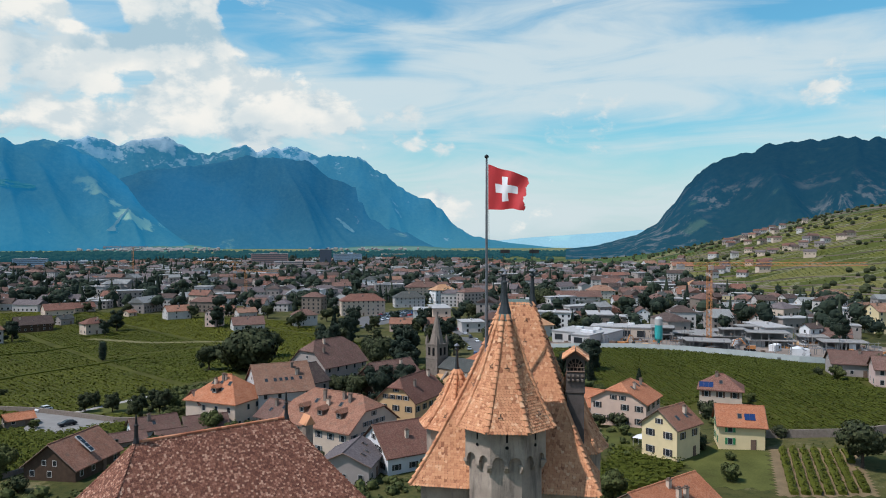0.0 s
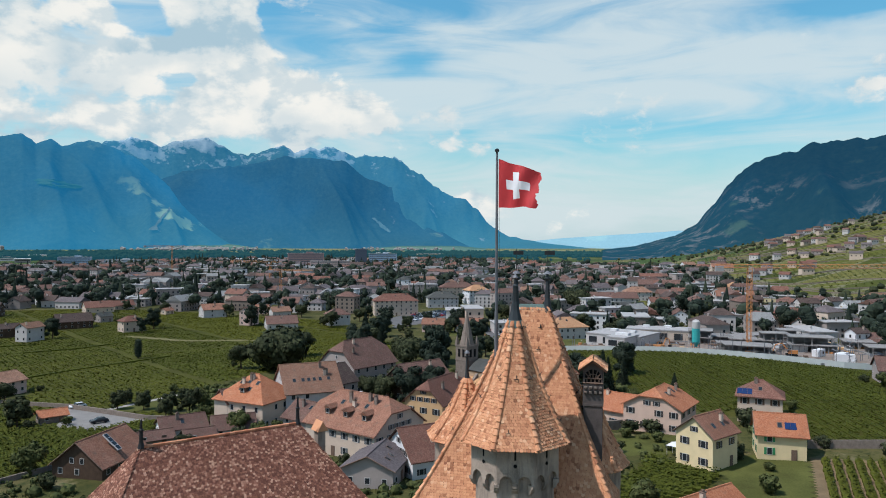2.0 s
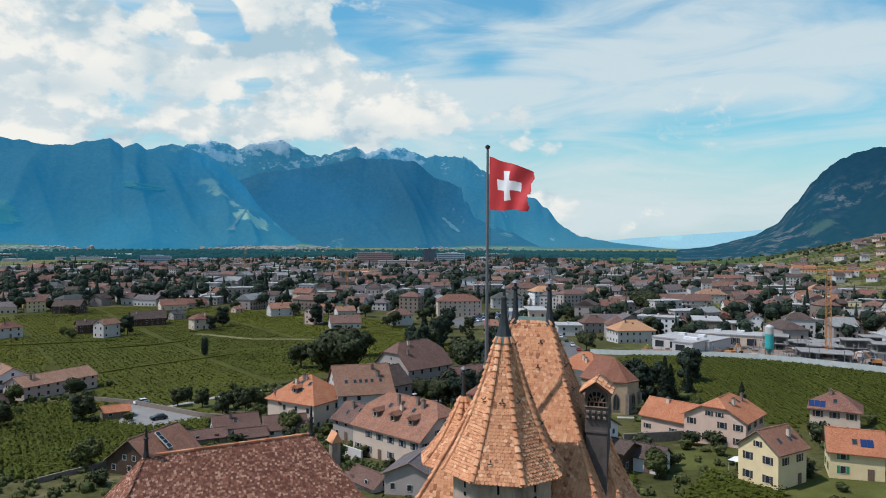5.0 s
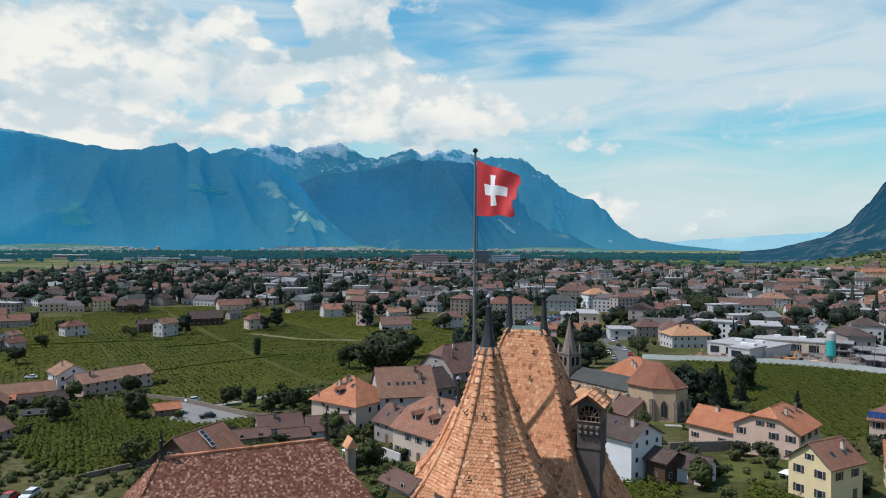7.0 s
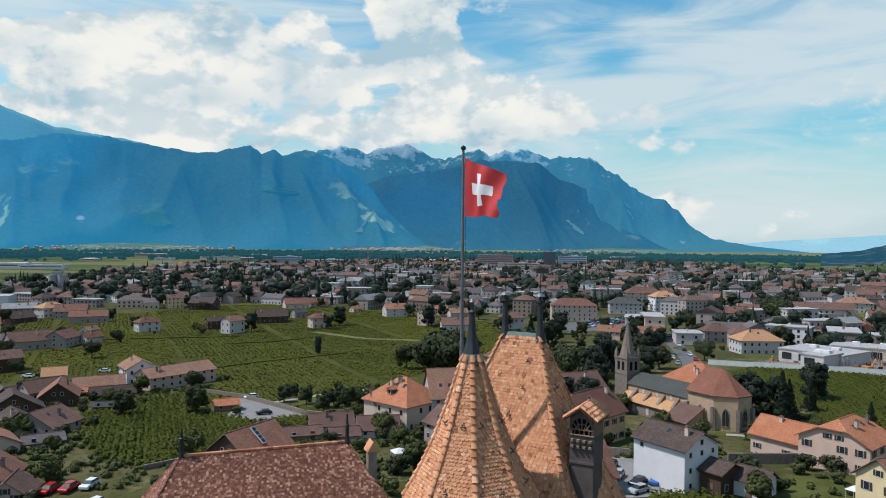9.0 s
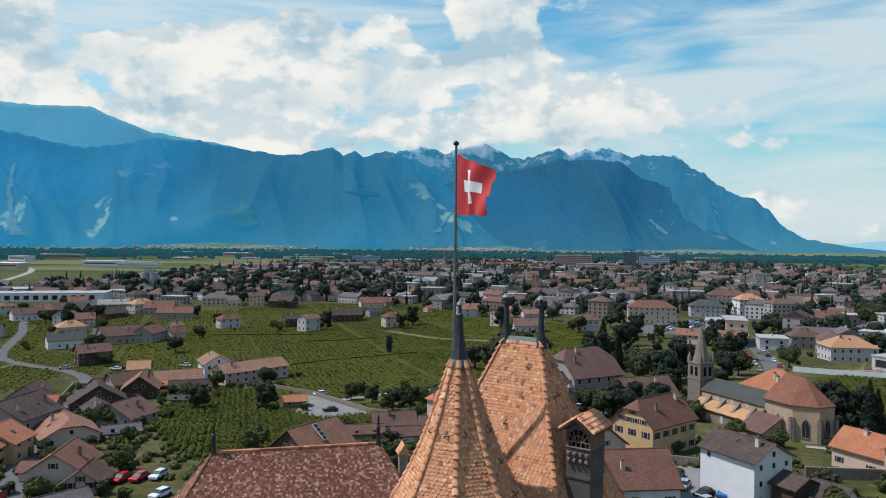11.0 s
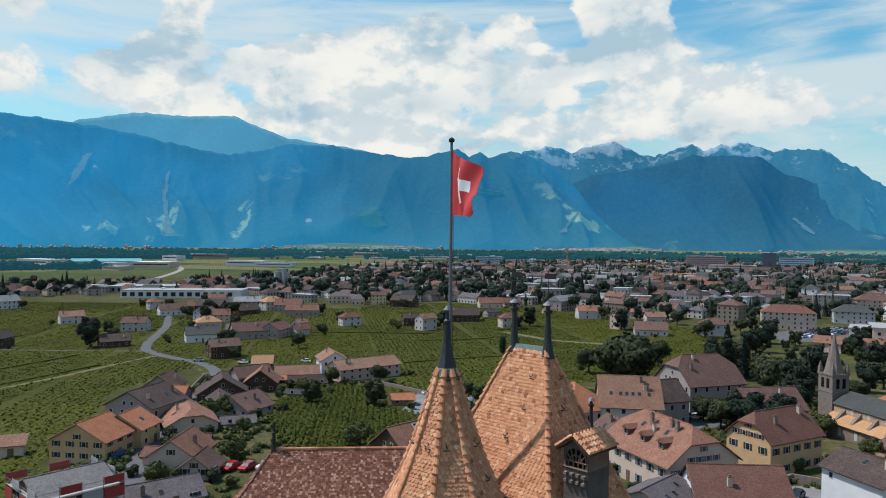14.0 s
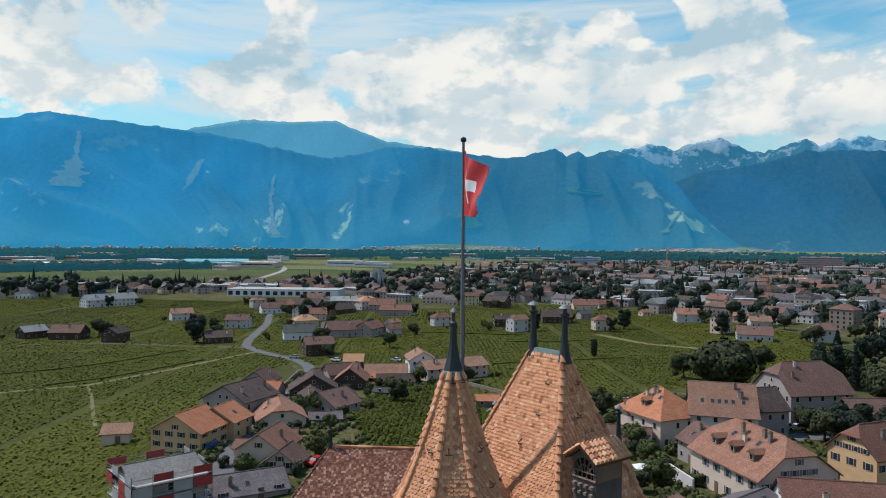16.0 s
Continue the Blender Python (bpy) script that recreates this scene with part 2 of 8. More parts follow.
ROOFS = {
    "orange": tiled("roof_orange", (0.33, 0.107, 0.055), (0.46, 0.172, 0.089), (0.58, 0.262, 0.152), streaks=0.3),
    "rose": tiled("roof_rose", (0.20, 0.085, 0.055), (0.305, 0.138, 0.092), (0.42, 0.215, 0.15)),
    "brown": tiled("roof_brown", (0.105, 0.056, 0.046), (0.165, 0.087, 0.069), (0.25, 0.143, 0.117)),
    "dark": tiled("roof_dark", (0.055, 0.036, 0.033), (0.095, 0.062, 0.054), (0.15, 0.10, 0.085)),
    "taupe": tiled("roof_taupe", (0.19, 0.092, 0.062), (0.29, 0.15, 0.10), (0.42, 0.24, 0.17)),
    "russet": tiled("roof_russet", (0.13, 0.057, 0.043), (0.205, 0.092, 0.068), (0.30, 0.155, 0.115), streaks=0.35),
    "pale": tiled("roof_pale_clay", (0.40, 0.19, 0.10), (0.50, 0.27, 0.15), (0.58, 0.34, 0.20), streaks=0.2),
    "mauve": tiled("roof_mauve", (0.10, 0.078, 0.080), (0.15, 0.117, 0.117), (0.205, 0.165, 0.163), 0.4, 2.0, 0.2),
    "stripped": tiled("roof_boards", (0.15, 0.13, 0.12), (0.215, 0.19, 0.175), (0.28, 0.25, 0.23), 0.4, 2.0, 0.2),
    "slate": tiled("roof_slate", (0.055, 0.055, 0.052), (0.085, 0.083, 0.078), (0.12, 0.115, 0.105), 0.3, 5.0, 0.1),
    "grey": tiled("roof_grey", (0.20, 0.19, 0.185), (0.28, 0.265, 0.255), (0.35, 0.335, 0.32), 0.4, 2.0, 0.2),
}
WALLS = {
    "cream": plain("wall_cream", (0.62, 0.49, 0.38), 0.9, 0.5, 0.12, 0.1, 0, 14, 0.15),
    "white": plain("wall_white", (0.72, 0.71, 0.69), 0.9, 0.5, 0.10, 0.08, 0, 14, 0.15),
    "grey": plain("wall_grey", (0.38, 0.325, 0.29), 0.9, 0.5, 0.15, 0.1, 0, 14, 0.25),
    "offwhite": plain("wall_offwhite", (0.56, 0.525, 0.49), 0.9, 0.5, 0.14, 0.1, 0, 14, 0.15),
    "pink": plain("wall_pink", (0.62, 0.45, 0.385), 0.9, 0.5, 0.12, 0.1, 0, 14, 0.15),
    "blush": plain("wall_blush", (0.62, 0.445, 0.345), 0.9, 0.5, 0.12, 0.1, 0, 14, 0.1),
    "ochre": plain("wall_ochre", (0.62, 0.40, 0.21), 0.9, 0.5, 0.14, 0.1, 0, 14, 0.1),
    "yellow": plain("wall_yellow", (0.74, 0.59, 0.34), 0.9, 0.5, 0.12, 0.1, 0, 14, 0.1),
    "wood": plain("wall_wood", (0.10, 0.065, 0.045), 0.85, 0.9, 0.35, 0.4, 0, 20, 0.3),
    "stone": plain("wall_stone", (0.235, 0.19, 0.155), 0.95, 1.6, 0.35, 0.5),
    "choir": plain("wall_choir", (0.46, 0.33, 0.215), 0.95, 0.6, 0.25, 0.3),
    # distant haze put into the wall colour as pale blue
    "haze": plain("wall_pale_blue", (0.38, 0.49, 0.58), 0.85, 0.3, 0.12, 0.05),
    "brick": plain("wall_brick_red", (0.42, 0.27, 0.245), 0.9, 0.3, 0.15, 0.05),
    "slate": plain("wall_slate_blue", (0.07, 0.09, 0.13), 0.7, 0.3, 0.15, 0.05),
    "blue": plain("wall_blue", (0.10, 0.32, 0.50), 0.7, 0.5, 0.12, 0.05),
}
M_AISLE = tiled("roof_pale_orange", (0.42, 0.20, 0.095), (0.50, 0.265, 0.13), (0.57, 0.33, 0.18), streaks=0.15)
M_CHOIR = tiled("roof_red_brown", (0.17, 0.065, 0.042), (0.25, 0.10, 0.065), (0.34, 0.16, 0.11), streaks=0.25)
M_FRAME = plain("window_frame_paint", (0.48, 0.46, 0.43), 0.6, 3.0, 0.08, 0.05)
M_TRIM = plain("timber_trim", (0.16, 0.10, 0.07), 0.8, 2.0, 0.3, 0.2)
M_RAW = plain("raw_concrete", (0.27, 0.255, 0.235), 0.9, 0.5, 0.3, 0.2)
M_HOARD = plain("hoarding_paint", (0.42, 0.45, 0.43), 0.7, 0.3, 0.2, 0.05)
M_SITE = plain("site_earth", (0.26, 0.205, 0.165), 0.95, 0.12, 0.4, 0.3)
M_CONC = plain("concrete", (0.38, 0.365, 0.345), 0.9, 0.8, 0.2, 0.2)
SHUTTERS = {
    "grey": plain("shutter_grey", (0.12, 0.125, 0.13), 0.7, 2.0, 0.2, 0.1),
    "dark": plain("shutter_dark", (0.045, 0.038, 0.036), 0.7, 2.0, 0.25, 0.1),
    "green": plain("shutter_green", (0.03, 0.22, 0.08), 0.6, 2.0, 0.2, 0.1),
    "brown": plain("shutter_brown", (0.10, 0.05, 0.03), 0.7, 2.0, 0.2, 0.1),
}


def glassy(k, s):
    s.inputs["Base Color"].default_value = (0.02, 0.024, 0.03, 1)
    put(k, s, None, 0.12, k.noise(k.add("TexCoord").outputs["Object"], 1.5, 2.0), 0.04, 0.02)


M_GLASS = material("window_glass", glassy)
# paler than M_GLASS: haze and sky reflection put into the base colour
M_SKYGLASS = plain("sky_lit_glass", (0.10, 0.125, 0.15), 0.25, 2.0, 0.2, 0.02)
M_VINE = leafy("vine_leaves", (0.045, 0.047, 0.008), (0.065, 0.068, 0.010), (0.088, 0.088, 0.015), 0.03, 0.2)
M_VINE_L = leafy("sunny_vine_leaves", (0.060, 0.060, 0.009), (0.087, 0.087, 0.011), (0.114, 0.110, 0.017), 0.03, 0.2)


def slope_build(k, s):
    """Terraced vine parcels: long strips along the contour in several greens, dry banks between."""
    pos = k.add("NewGeometry").outputs["Position"]
    strip = k.add("Mapping", i_Vector=pos, i_Rotation=(0, 0, 0.80), i_Scale=(0.0075, 0.030, 0.0)).outputs[0]
    v = k.add("TexVoronoi", i_Vector=strip, i_Scale=1.0)
    one = k.add("SeparateColor", i_0=v.outputs["Color"]).outputs[0]
    bank = k.add("TexVoronoi", feature="DISTANCE_TO_EDGE", i_Vector=strip, i_Scale=1.0).outputs["Distance"]
    col = k.ramp(one, (0.0, (0.042, 0.052, 0.015)), (0.35, (0.072, 0.080, 0.020)), (0.7, (0.100, 0.102, 0.025)), (1.0, (0.138, 0.122, 0.048)))
    fine = k.noise(pos, 0.06, 6.0, 0.7)
    col = k.mix(k.math("MULTIPLY", smooth(k, fine, 0.5, 0.75), 0.6), col, (0.030, 0.040, 0.014))
    col = k.mix(k.math("MULTIPLY", smooth(k, bank, 0.05, 0.015), 0.75), col, (0.17, 0.155, 0.115))
    put(k, s, col, 0.95, fine, 0.4, 0.6)
    s.inputs["Specular IOR Level"].default_value = 0.05


M_SLOPE = material("slope_vines_floor", slope_build)
M_VINE_D = leafy("dense_vine_leaves", (0.040, 0.045, 0.007), (0.058, 0.064, 0.010), (0.080, 0.084, 0.015), 0.06, 0.25)
M_LEAF = leafy("tree_leaves", (0.023, 0.027, 0.015), (0.045, 0.050, 0.023), (0.080, 0.084, 0.037))
M_LEAF2 = leafy("bright_leaves", (0.036, 0.042, 0.016), (0.066, 0.073, 0.024), (0.108, 0.112, 0.038))
M_DARKLEAF = leafy("dark_needles", (0.015, 0.021, 0.016), (0.028, 0.037, 0.024), (0.050, 0.060, 0.034))
M_PURPLE = leafy("purple_leaves", (0.020, 0.015, 0.016), (0.034, 0.024, 0.025), (0.055, 0.040, 0.038))
M_BARK = plain("bark", (0.09, 0.065, 0.05), 0.95, 2.0, 0.4, 0.6)
M_TRACK = plain("grass_track", (0.17, 0.15, 0.07), 0.95, 0.2, 0.35, 0.3)
M_ROAD = plain("asphalt", (0.135, 0.13, 0.127), 0.9, 0.2, 0.2, 0.1)
M_GRAVEL = plain("pale_gravel", (0.34, 0.31, 0.28), 0.95, 0.15, 0.25, 0.2)
M_SOIL = plain("vineyard_soil", (0.19, 0.135, 0.075), 0.95, 0.3, 0.35, 0.3)
M_LAWN = plain("lawn", (0.092, 0.096, 0.026), 0.95, 0.12, 0.5, 0.5, 0, 3.0)
M_PAVE = plain("yard_paving", (0.24, 0.225, 0.205), 0.95, 0.2, 0.25, 0.2)


def ground_build(k, s):
    pos = k.add("NewGeometry").outputs["Position"]
    stretch = k.add("Mapping", i_Vector=pos, i_Rotation=(0, 0, 0.5), i_Scale=(0.0016, 0.0042, 0.0)).outputs[0]
    cell = k.add("TexVoronoi", i_Vector=stretch, i_Scale=2.2).outputs["Color"]
    one = k.add("SeparateColor", i_0=cell).outputs[0]
    big = k.noise(pos, 0.02, 5.0, 0.6)
    col = k.ramp(one, (0.0, (0.030, 0.056, 0.020)), (0.35, (0.048, 0.080, 0.026)), (0.6, (0.072, 0.092, 0.036)), (0.8, (0.17, 0.145, 0.075)), (1.0, (0.055, 0.085, 0.032)))
    near = k.ramp(big, (0.3, (0.042, 0.042, 0.015)), (0.5, (0.066, 0.062, 0.023)), (0.72, (0.125, 0.100, 0.054)))
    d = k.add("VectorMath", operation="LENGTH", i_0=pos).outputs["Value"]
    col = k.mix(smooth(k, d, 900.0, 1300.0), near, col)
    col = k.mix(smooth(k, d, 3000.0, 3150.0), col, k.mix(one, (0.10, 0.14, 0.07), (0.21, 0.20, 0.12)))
    fine = k.noise(pos, 0.5, 6.0, 0.75)
    col = k.mix(smooth(k, fine, 0.42, 0.72), col, (0.022, 0.034, 0.012))
    col = k.mix(k.math("MULTIPLY", smooth(k, k.noise(pos, 0.11, 5.0, 0.7), 0.56, 0.66), 0.7), col, (0.15, 0.125, 0.075))
    put(k, s, col, 0.95, fine, 0.4, 0.3)
    s.inputs["Specular IOR Level"].default_value = 0.05


M_GROUND = material("grassland", ground_build)
M_HUMUS = plain("vineyard_floor", (0.068, 0.068, 0.014), 0.95, 0.05, 0.5, 0.4, 0, 1.5)


def far_slope(name, forest, meadow, rock, air, glow, seed, snow=0.0, tree_line=300.0, patch=0.62, cliff=0.655, crags=0.0):
    """Wooded mountain sides far off with meadows, scree and bare rock; the lit air before them is put in as blue
    emission.
    """

    def build(k, s):
        pos = k.add("NewGeometry").outputs["Position"]
        at = k.add("VectorMath", operation="ADD", i_0=pos, i_1=(seed, seed * 2.0, 0.0)).outputs[0]
        z = k.add("SeparateXYZ", i_0=pos).outputs[2]
        n1, n2, n3 = k.noise(at, 0.0030, 7.0, 0.6), k.noise(at, 0.010, 8.0, 0.65), k.noise(at, 0.05, 6.0, 0.7)
        col = k.ramp(n3, (0.3, shade(forest, 0.5)), (0.6, forest), (0.8, shade(forest, 1.6)))
        low_ = smooth(k, z, 420.0, 120.0)
        col = k.mix(k.math("MULTIPLY", smooth(k, n1, patch, patch + 0.05), k.math("MULTIPLY_ADD", low_, 0.7, 0.3)), col, k.mix(n2, shade(meadow, 0.5), shade(meadow, 1.2)))
        high = k.math("ADD", z, k.math("MULTIPLY", n2, 300.0))
        bare = smooth(k, high, tree_line + 150.0, tree_line + 230.0)
        col = k.mix(bare, col, k.mix(n3, shade(rock, 0.5), shade(rock, 1.3)))
        gully = k.noise(k.add("Mapping", i_Vector=at, i_Scale=(1.0, 1.0, 0.2)).outputs[0], 0.006, 6.0, 0.6)
        col = k.mix(k.math("MULTIPLY", smooth(k, gully, cliff, cliff + 0.045), 0.8), col, rock)
        if crags:
            broken = k.noise(k.add("Mapping", i_Vector=at, i_Scale=(1.0, 1.0, 0.55)).outputs[0], 0.021, 8.0, 0.7)
            where = k.math("MULTIPLY", smooth(k, k.noise(at, 0.0042, 3.0), 0.42, 0.54), smooth(k, z, 290.0, 150.0))
            col = k.mix(k.math("MULTIPLY", k.math("MULTIPLY", smooth(k, broken, 0.50, 0.62), where), crags), col, k.mix(n3, shade(rock, 0.6), shade(rock, 1.5)))
        if snow:
            col = k.mix(k.math("MULTIPLY", smooth(k, k.math("ADD", n2, k.math("MULTIPLY", z, 0.0011)), 1.14, 1.19), snow), col, (0.75, 0.76, 0.78))
        put(k, s, col, 0.95, n2, 0.3, 22.0)
        s.inputs["Specular IOR Level"].default_value = 0.0
        # painted haze: blue emission, paler towards the foot of the slope
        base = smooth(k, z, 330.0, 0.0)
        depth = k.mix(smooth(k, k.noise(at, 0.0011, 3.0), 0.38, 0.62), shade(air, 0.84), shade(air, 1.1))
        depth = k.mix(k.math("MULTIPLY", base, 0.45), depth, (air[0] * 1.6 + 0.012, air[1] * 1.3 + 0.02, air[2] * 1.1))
        # haze emission raised to the west, the sun's side
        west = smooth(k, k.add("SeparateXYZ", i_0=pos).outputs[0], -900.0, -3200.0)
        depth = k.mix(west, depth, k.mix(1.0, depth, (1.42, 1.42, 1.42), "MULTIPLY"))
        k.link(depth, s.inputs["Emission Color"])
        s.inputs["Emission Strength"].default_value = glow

    return material(name, build)


# the fourth colour is the range's blue haze, given off by the slope
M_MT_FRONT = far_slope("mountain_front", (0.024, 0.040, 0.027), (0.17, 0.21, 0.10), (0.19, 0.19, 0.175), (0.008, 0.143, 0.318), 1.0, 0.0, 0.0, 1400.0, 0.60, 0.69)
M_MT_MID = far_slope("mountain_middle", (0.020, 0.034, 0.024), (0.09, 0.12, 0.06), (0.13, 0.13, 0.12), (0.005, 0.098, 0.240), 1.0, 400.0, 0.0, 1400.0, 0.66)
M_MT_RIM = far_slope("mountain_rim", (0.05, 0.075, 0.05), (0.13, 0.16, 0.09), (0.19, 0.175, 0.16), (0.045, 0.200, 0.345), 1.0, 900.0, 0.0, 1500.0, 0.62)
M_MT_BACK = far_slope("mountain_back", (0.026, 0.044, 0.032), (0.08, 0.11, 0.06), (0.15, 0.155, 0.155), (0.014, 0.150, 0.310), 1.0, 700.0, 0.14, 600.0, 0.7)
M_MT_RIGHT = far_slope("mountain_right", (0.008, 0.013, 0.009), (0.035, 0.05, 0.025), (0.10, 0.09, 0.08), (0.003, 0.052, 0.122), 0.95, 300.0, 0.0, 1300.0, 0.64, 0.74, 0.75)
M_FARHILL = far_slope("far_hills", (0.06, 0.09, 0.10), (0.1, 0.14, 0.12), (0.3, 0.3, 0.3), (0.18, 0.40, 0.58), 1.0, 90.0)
# haze over the far trees is emitted by their own surface
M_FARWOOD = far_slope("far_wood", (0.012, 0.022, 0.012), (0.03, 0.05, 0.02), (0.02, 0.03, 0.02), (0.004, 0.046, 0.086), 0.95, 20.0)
M_CAR = [plain("car_paint_" + nme, c, 0.25, 4.0, 0.05, 0.0) for nme, c in (("white", (0.7, 0.7, 0.7)), ("red", (0.45, 0.02, 0.02)), ("blue", (0.03, 0.12, 0.35)), ("dark", (0.02, 0.022, 0.026)), ("silver", (0.35, 0.36, 0.37)))]
M_TYRE = plain("tyre_rubber", (0.02, 0.02, 0.02), 0.9)
M_CRANE = plain("crane_orange", (0.50, 0.20, 0.06), 0.6, 2.0, 0.2, 0.05)
M_TEAL = plain("silo_teal", (0.04, 0.38, 0.36), 0.5, 2.0, 0.15, 0.05)


# ---- mesh helpers ----
class Shape:
    """Gathers boxes, prisms and sheets into one mesh."""

    def __init__(self):
        self.v, self.f, self.m = [], [], []

    def poly(self, pts, mi=0):
        b = len(self.v)
        self.v += [tuple(p) for p in pts]
        self.f.append(tuple(range(b, b + len(pts))))
        self.m.append(mi)

    def loft(self, rings, mi=0, cap=True):
        """Closed rings of equal length, joined one to the next."""
        b, k = len(self.v), len(rings[0])
        for r in rings:
            self.v += [tuple(p) for p in r]
        for j in range(len(rings) - 1):
            for i in range(k):
                a, c = b + j * k + i, b + j * k + (i + 1) % k
                self.f.append((a, c, c + k, a + k))
                self.m.append(mi)
        if cap:
            self.f.append(tuple(range(b + k - 1, b - 1, -1)))
            t = b + (len(rings) - 1) * k
            self.f.append(tuple(range(t, t + k)))
            self.m += [mi, mi]

    def box(self, x, y, z, sx, sy, sz, rz=0.0, mi=0, m=None):
        """A box by its centre and full sizes."""
        c, s = math.cos(rz), math.sin(rz)
        rings = []
        for dz in (-0.5, 0.5):
            ring = []
            for dx, dy in ((-0.5, -0.5), (0.5, -0.5), (0.5, 0.5), (-0.5, 0.5)):
                p = Vector((x + dx * sx * c - dy * sy * s, y + dx * sx * s + dy * sy * c, z + dz * sz))
                ring.append(m @ p if m else p)
            rings.append(ring)
        self.loft(rings, mi)

    def tube(self, pts, r0, r1=None, sides=8, mi=0):
        """A tapered bar along points."""
        pts = [Vector(p) for p in pts]
        r1 = r0 if r1 is None else r1
        rings = []
        for i, p in enumerate(pts):
            d = (pts[min(i + 1, len(pts) - 1)] - pts[max(i - 1, 0)]).normalized()
            a = d.cross(Vector((0, 0, 1)) if abs(d.z) < 0.9 else Vector((1, 0, 0))).normalized()
            b = d.cross(a)
            r = r0 + (r1 - r0) * i / (len(pts) - 1)
            rings.append([p + (a * math.cos(2 * math.pi * j / sides) + b * math.sin(2 * math.pi * j / sides)) * r for j in range(sides)])
        self.loft(rings, mi)

    def turned(self, prof, sides=16, c=(0, 0), mi=0, turn=0.0):
        """Rings of (radius, z) round an upright axis."""
        self.loft([[(c[0] + r * math.cos(turn + 2 * math.pi * j / sides), c[1] + r * math.sin(turn + 2 * math.pi * j / sides), z) for j in range(sides)] for r, z in prof], mi)

    def mesh(self, name, mats, smooth_it=False):
        me = bpy.data.meshes.new(name)
        me.from_pydata(self.v, [], self.f)
        for m in mats if isinstance(mats, (list, tuple)) else [mats]:
            me.materials.append(m)
        if any(self.m):
            me.polygons.foreach_set("material_index", self.m)
        if smooth_it:
            me.polygons.foreach_set("use_smooth", [True] * len(me.polygons))
        me.update()
        return me


def part(name, shape, mats, parent=None, label="", m=None, smooth_it=False):
    """One mesh object under a thing or a part."""
    me = shape.mesh(name, mats, smooth_it) if isinstance(shape, Shape) else shape
    ob = new(name, me)
    if parent is not None:
        ob.parent = parent
    if m is not None:
        ob.matrix_basis = m
    if label:
        tagged(ob, label)
    return ob


def thing(name, label, category, m=None, group="", kind=""):
    ob = new(name)
    ob.empty_display_size = 0.5
    if m is not None:
        ob.matrix_basis = m
    return tagged(ob, label, category, group, kind)


def ease(a, b, v):
    q = min(1.0, max(0.0, (v - a) / (b - a)))
    return q * q * (3 - 2 * q)


def land(x, y):
    """Height of the ground: a low castle hill, a rising right bank, the vine slopes at the valley's side and the plain."""
    z = 0.4 + 9.5 * math.exp(-((x - 44) ** 2 + (y - 63) ** 2) / 23000.0)
    z += 7.6 * ease(76, 164, x) * ease(330, 150, y) if x > 76 else 0.0
    z -= 1.7 * math.exp(-((x - 18) ** 2 + (y - 126) ** 2) / 2600.0)
    z += 2.4 * math.exp(-((x + 88) ** 2 + (y - 118) ** 2) / 2200.0)
    r, a = math.hypot(x, y), math.degrees(math.atan2(x, y))
    if a > 33:
        z += 150 * ease(520, 1900, r) * ease(34, 60, a) * ease(140, 110, a)
        z += 2.0 * math.sin(x * 0.012) * ease(520, 900, r)
    z += 11.0 * ease(2200, 4300, r)
    return z


# ---- ground: one sheet to the foot of the mountains ----
def ground_sheet():
    radii = [0.0]
    step = 6.0
    while radii[-1] < 4750:
        radii.append(radii[-1] + step)
        step *= 1.055
    s, k = Shape(), 180
    rings = []
    for r in radii[1:]:
        rings.append([(r * math.sin(2 * math.pi * j / k), r * math.cos(2 * math.pi * j / k), land(r * math.sin(2 * math.pi * j / k), r * math.cos(2 * math.pi * j / k))) for j in range(k)])
    rings = [ring[::-1] for ring in rings]
    s.loft(rings, 0, cap=False)
    s.poly(rings[0])
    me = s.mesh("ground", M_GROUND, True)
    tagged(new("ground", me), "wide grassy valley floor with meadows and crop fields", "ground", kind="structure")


ground_sheet()


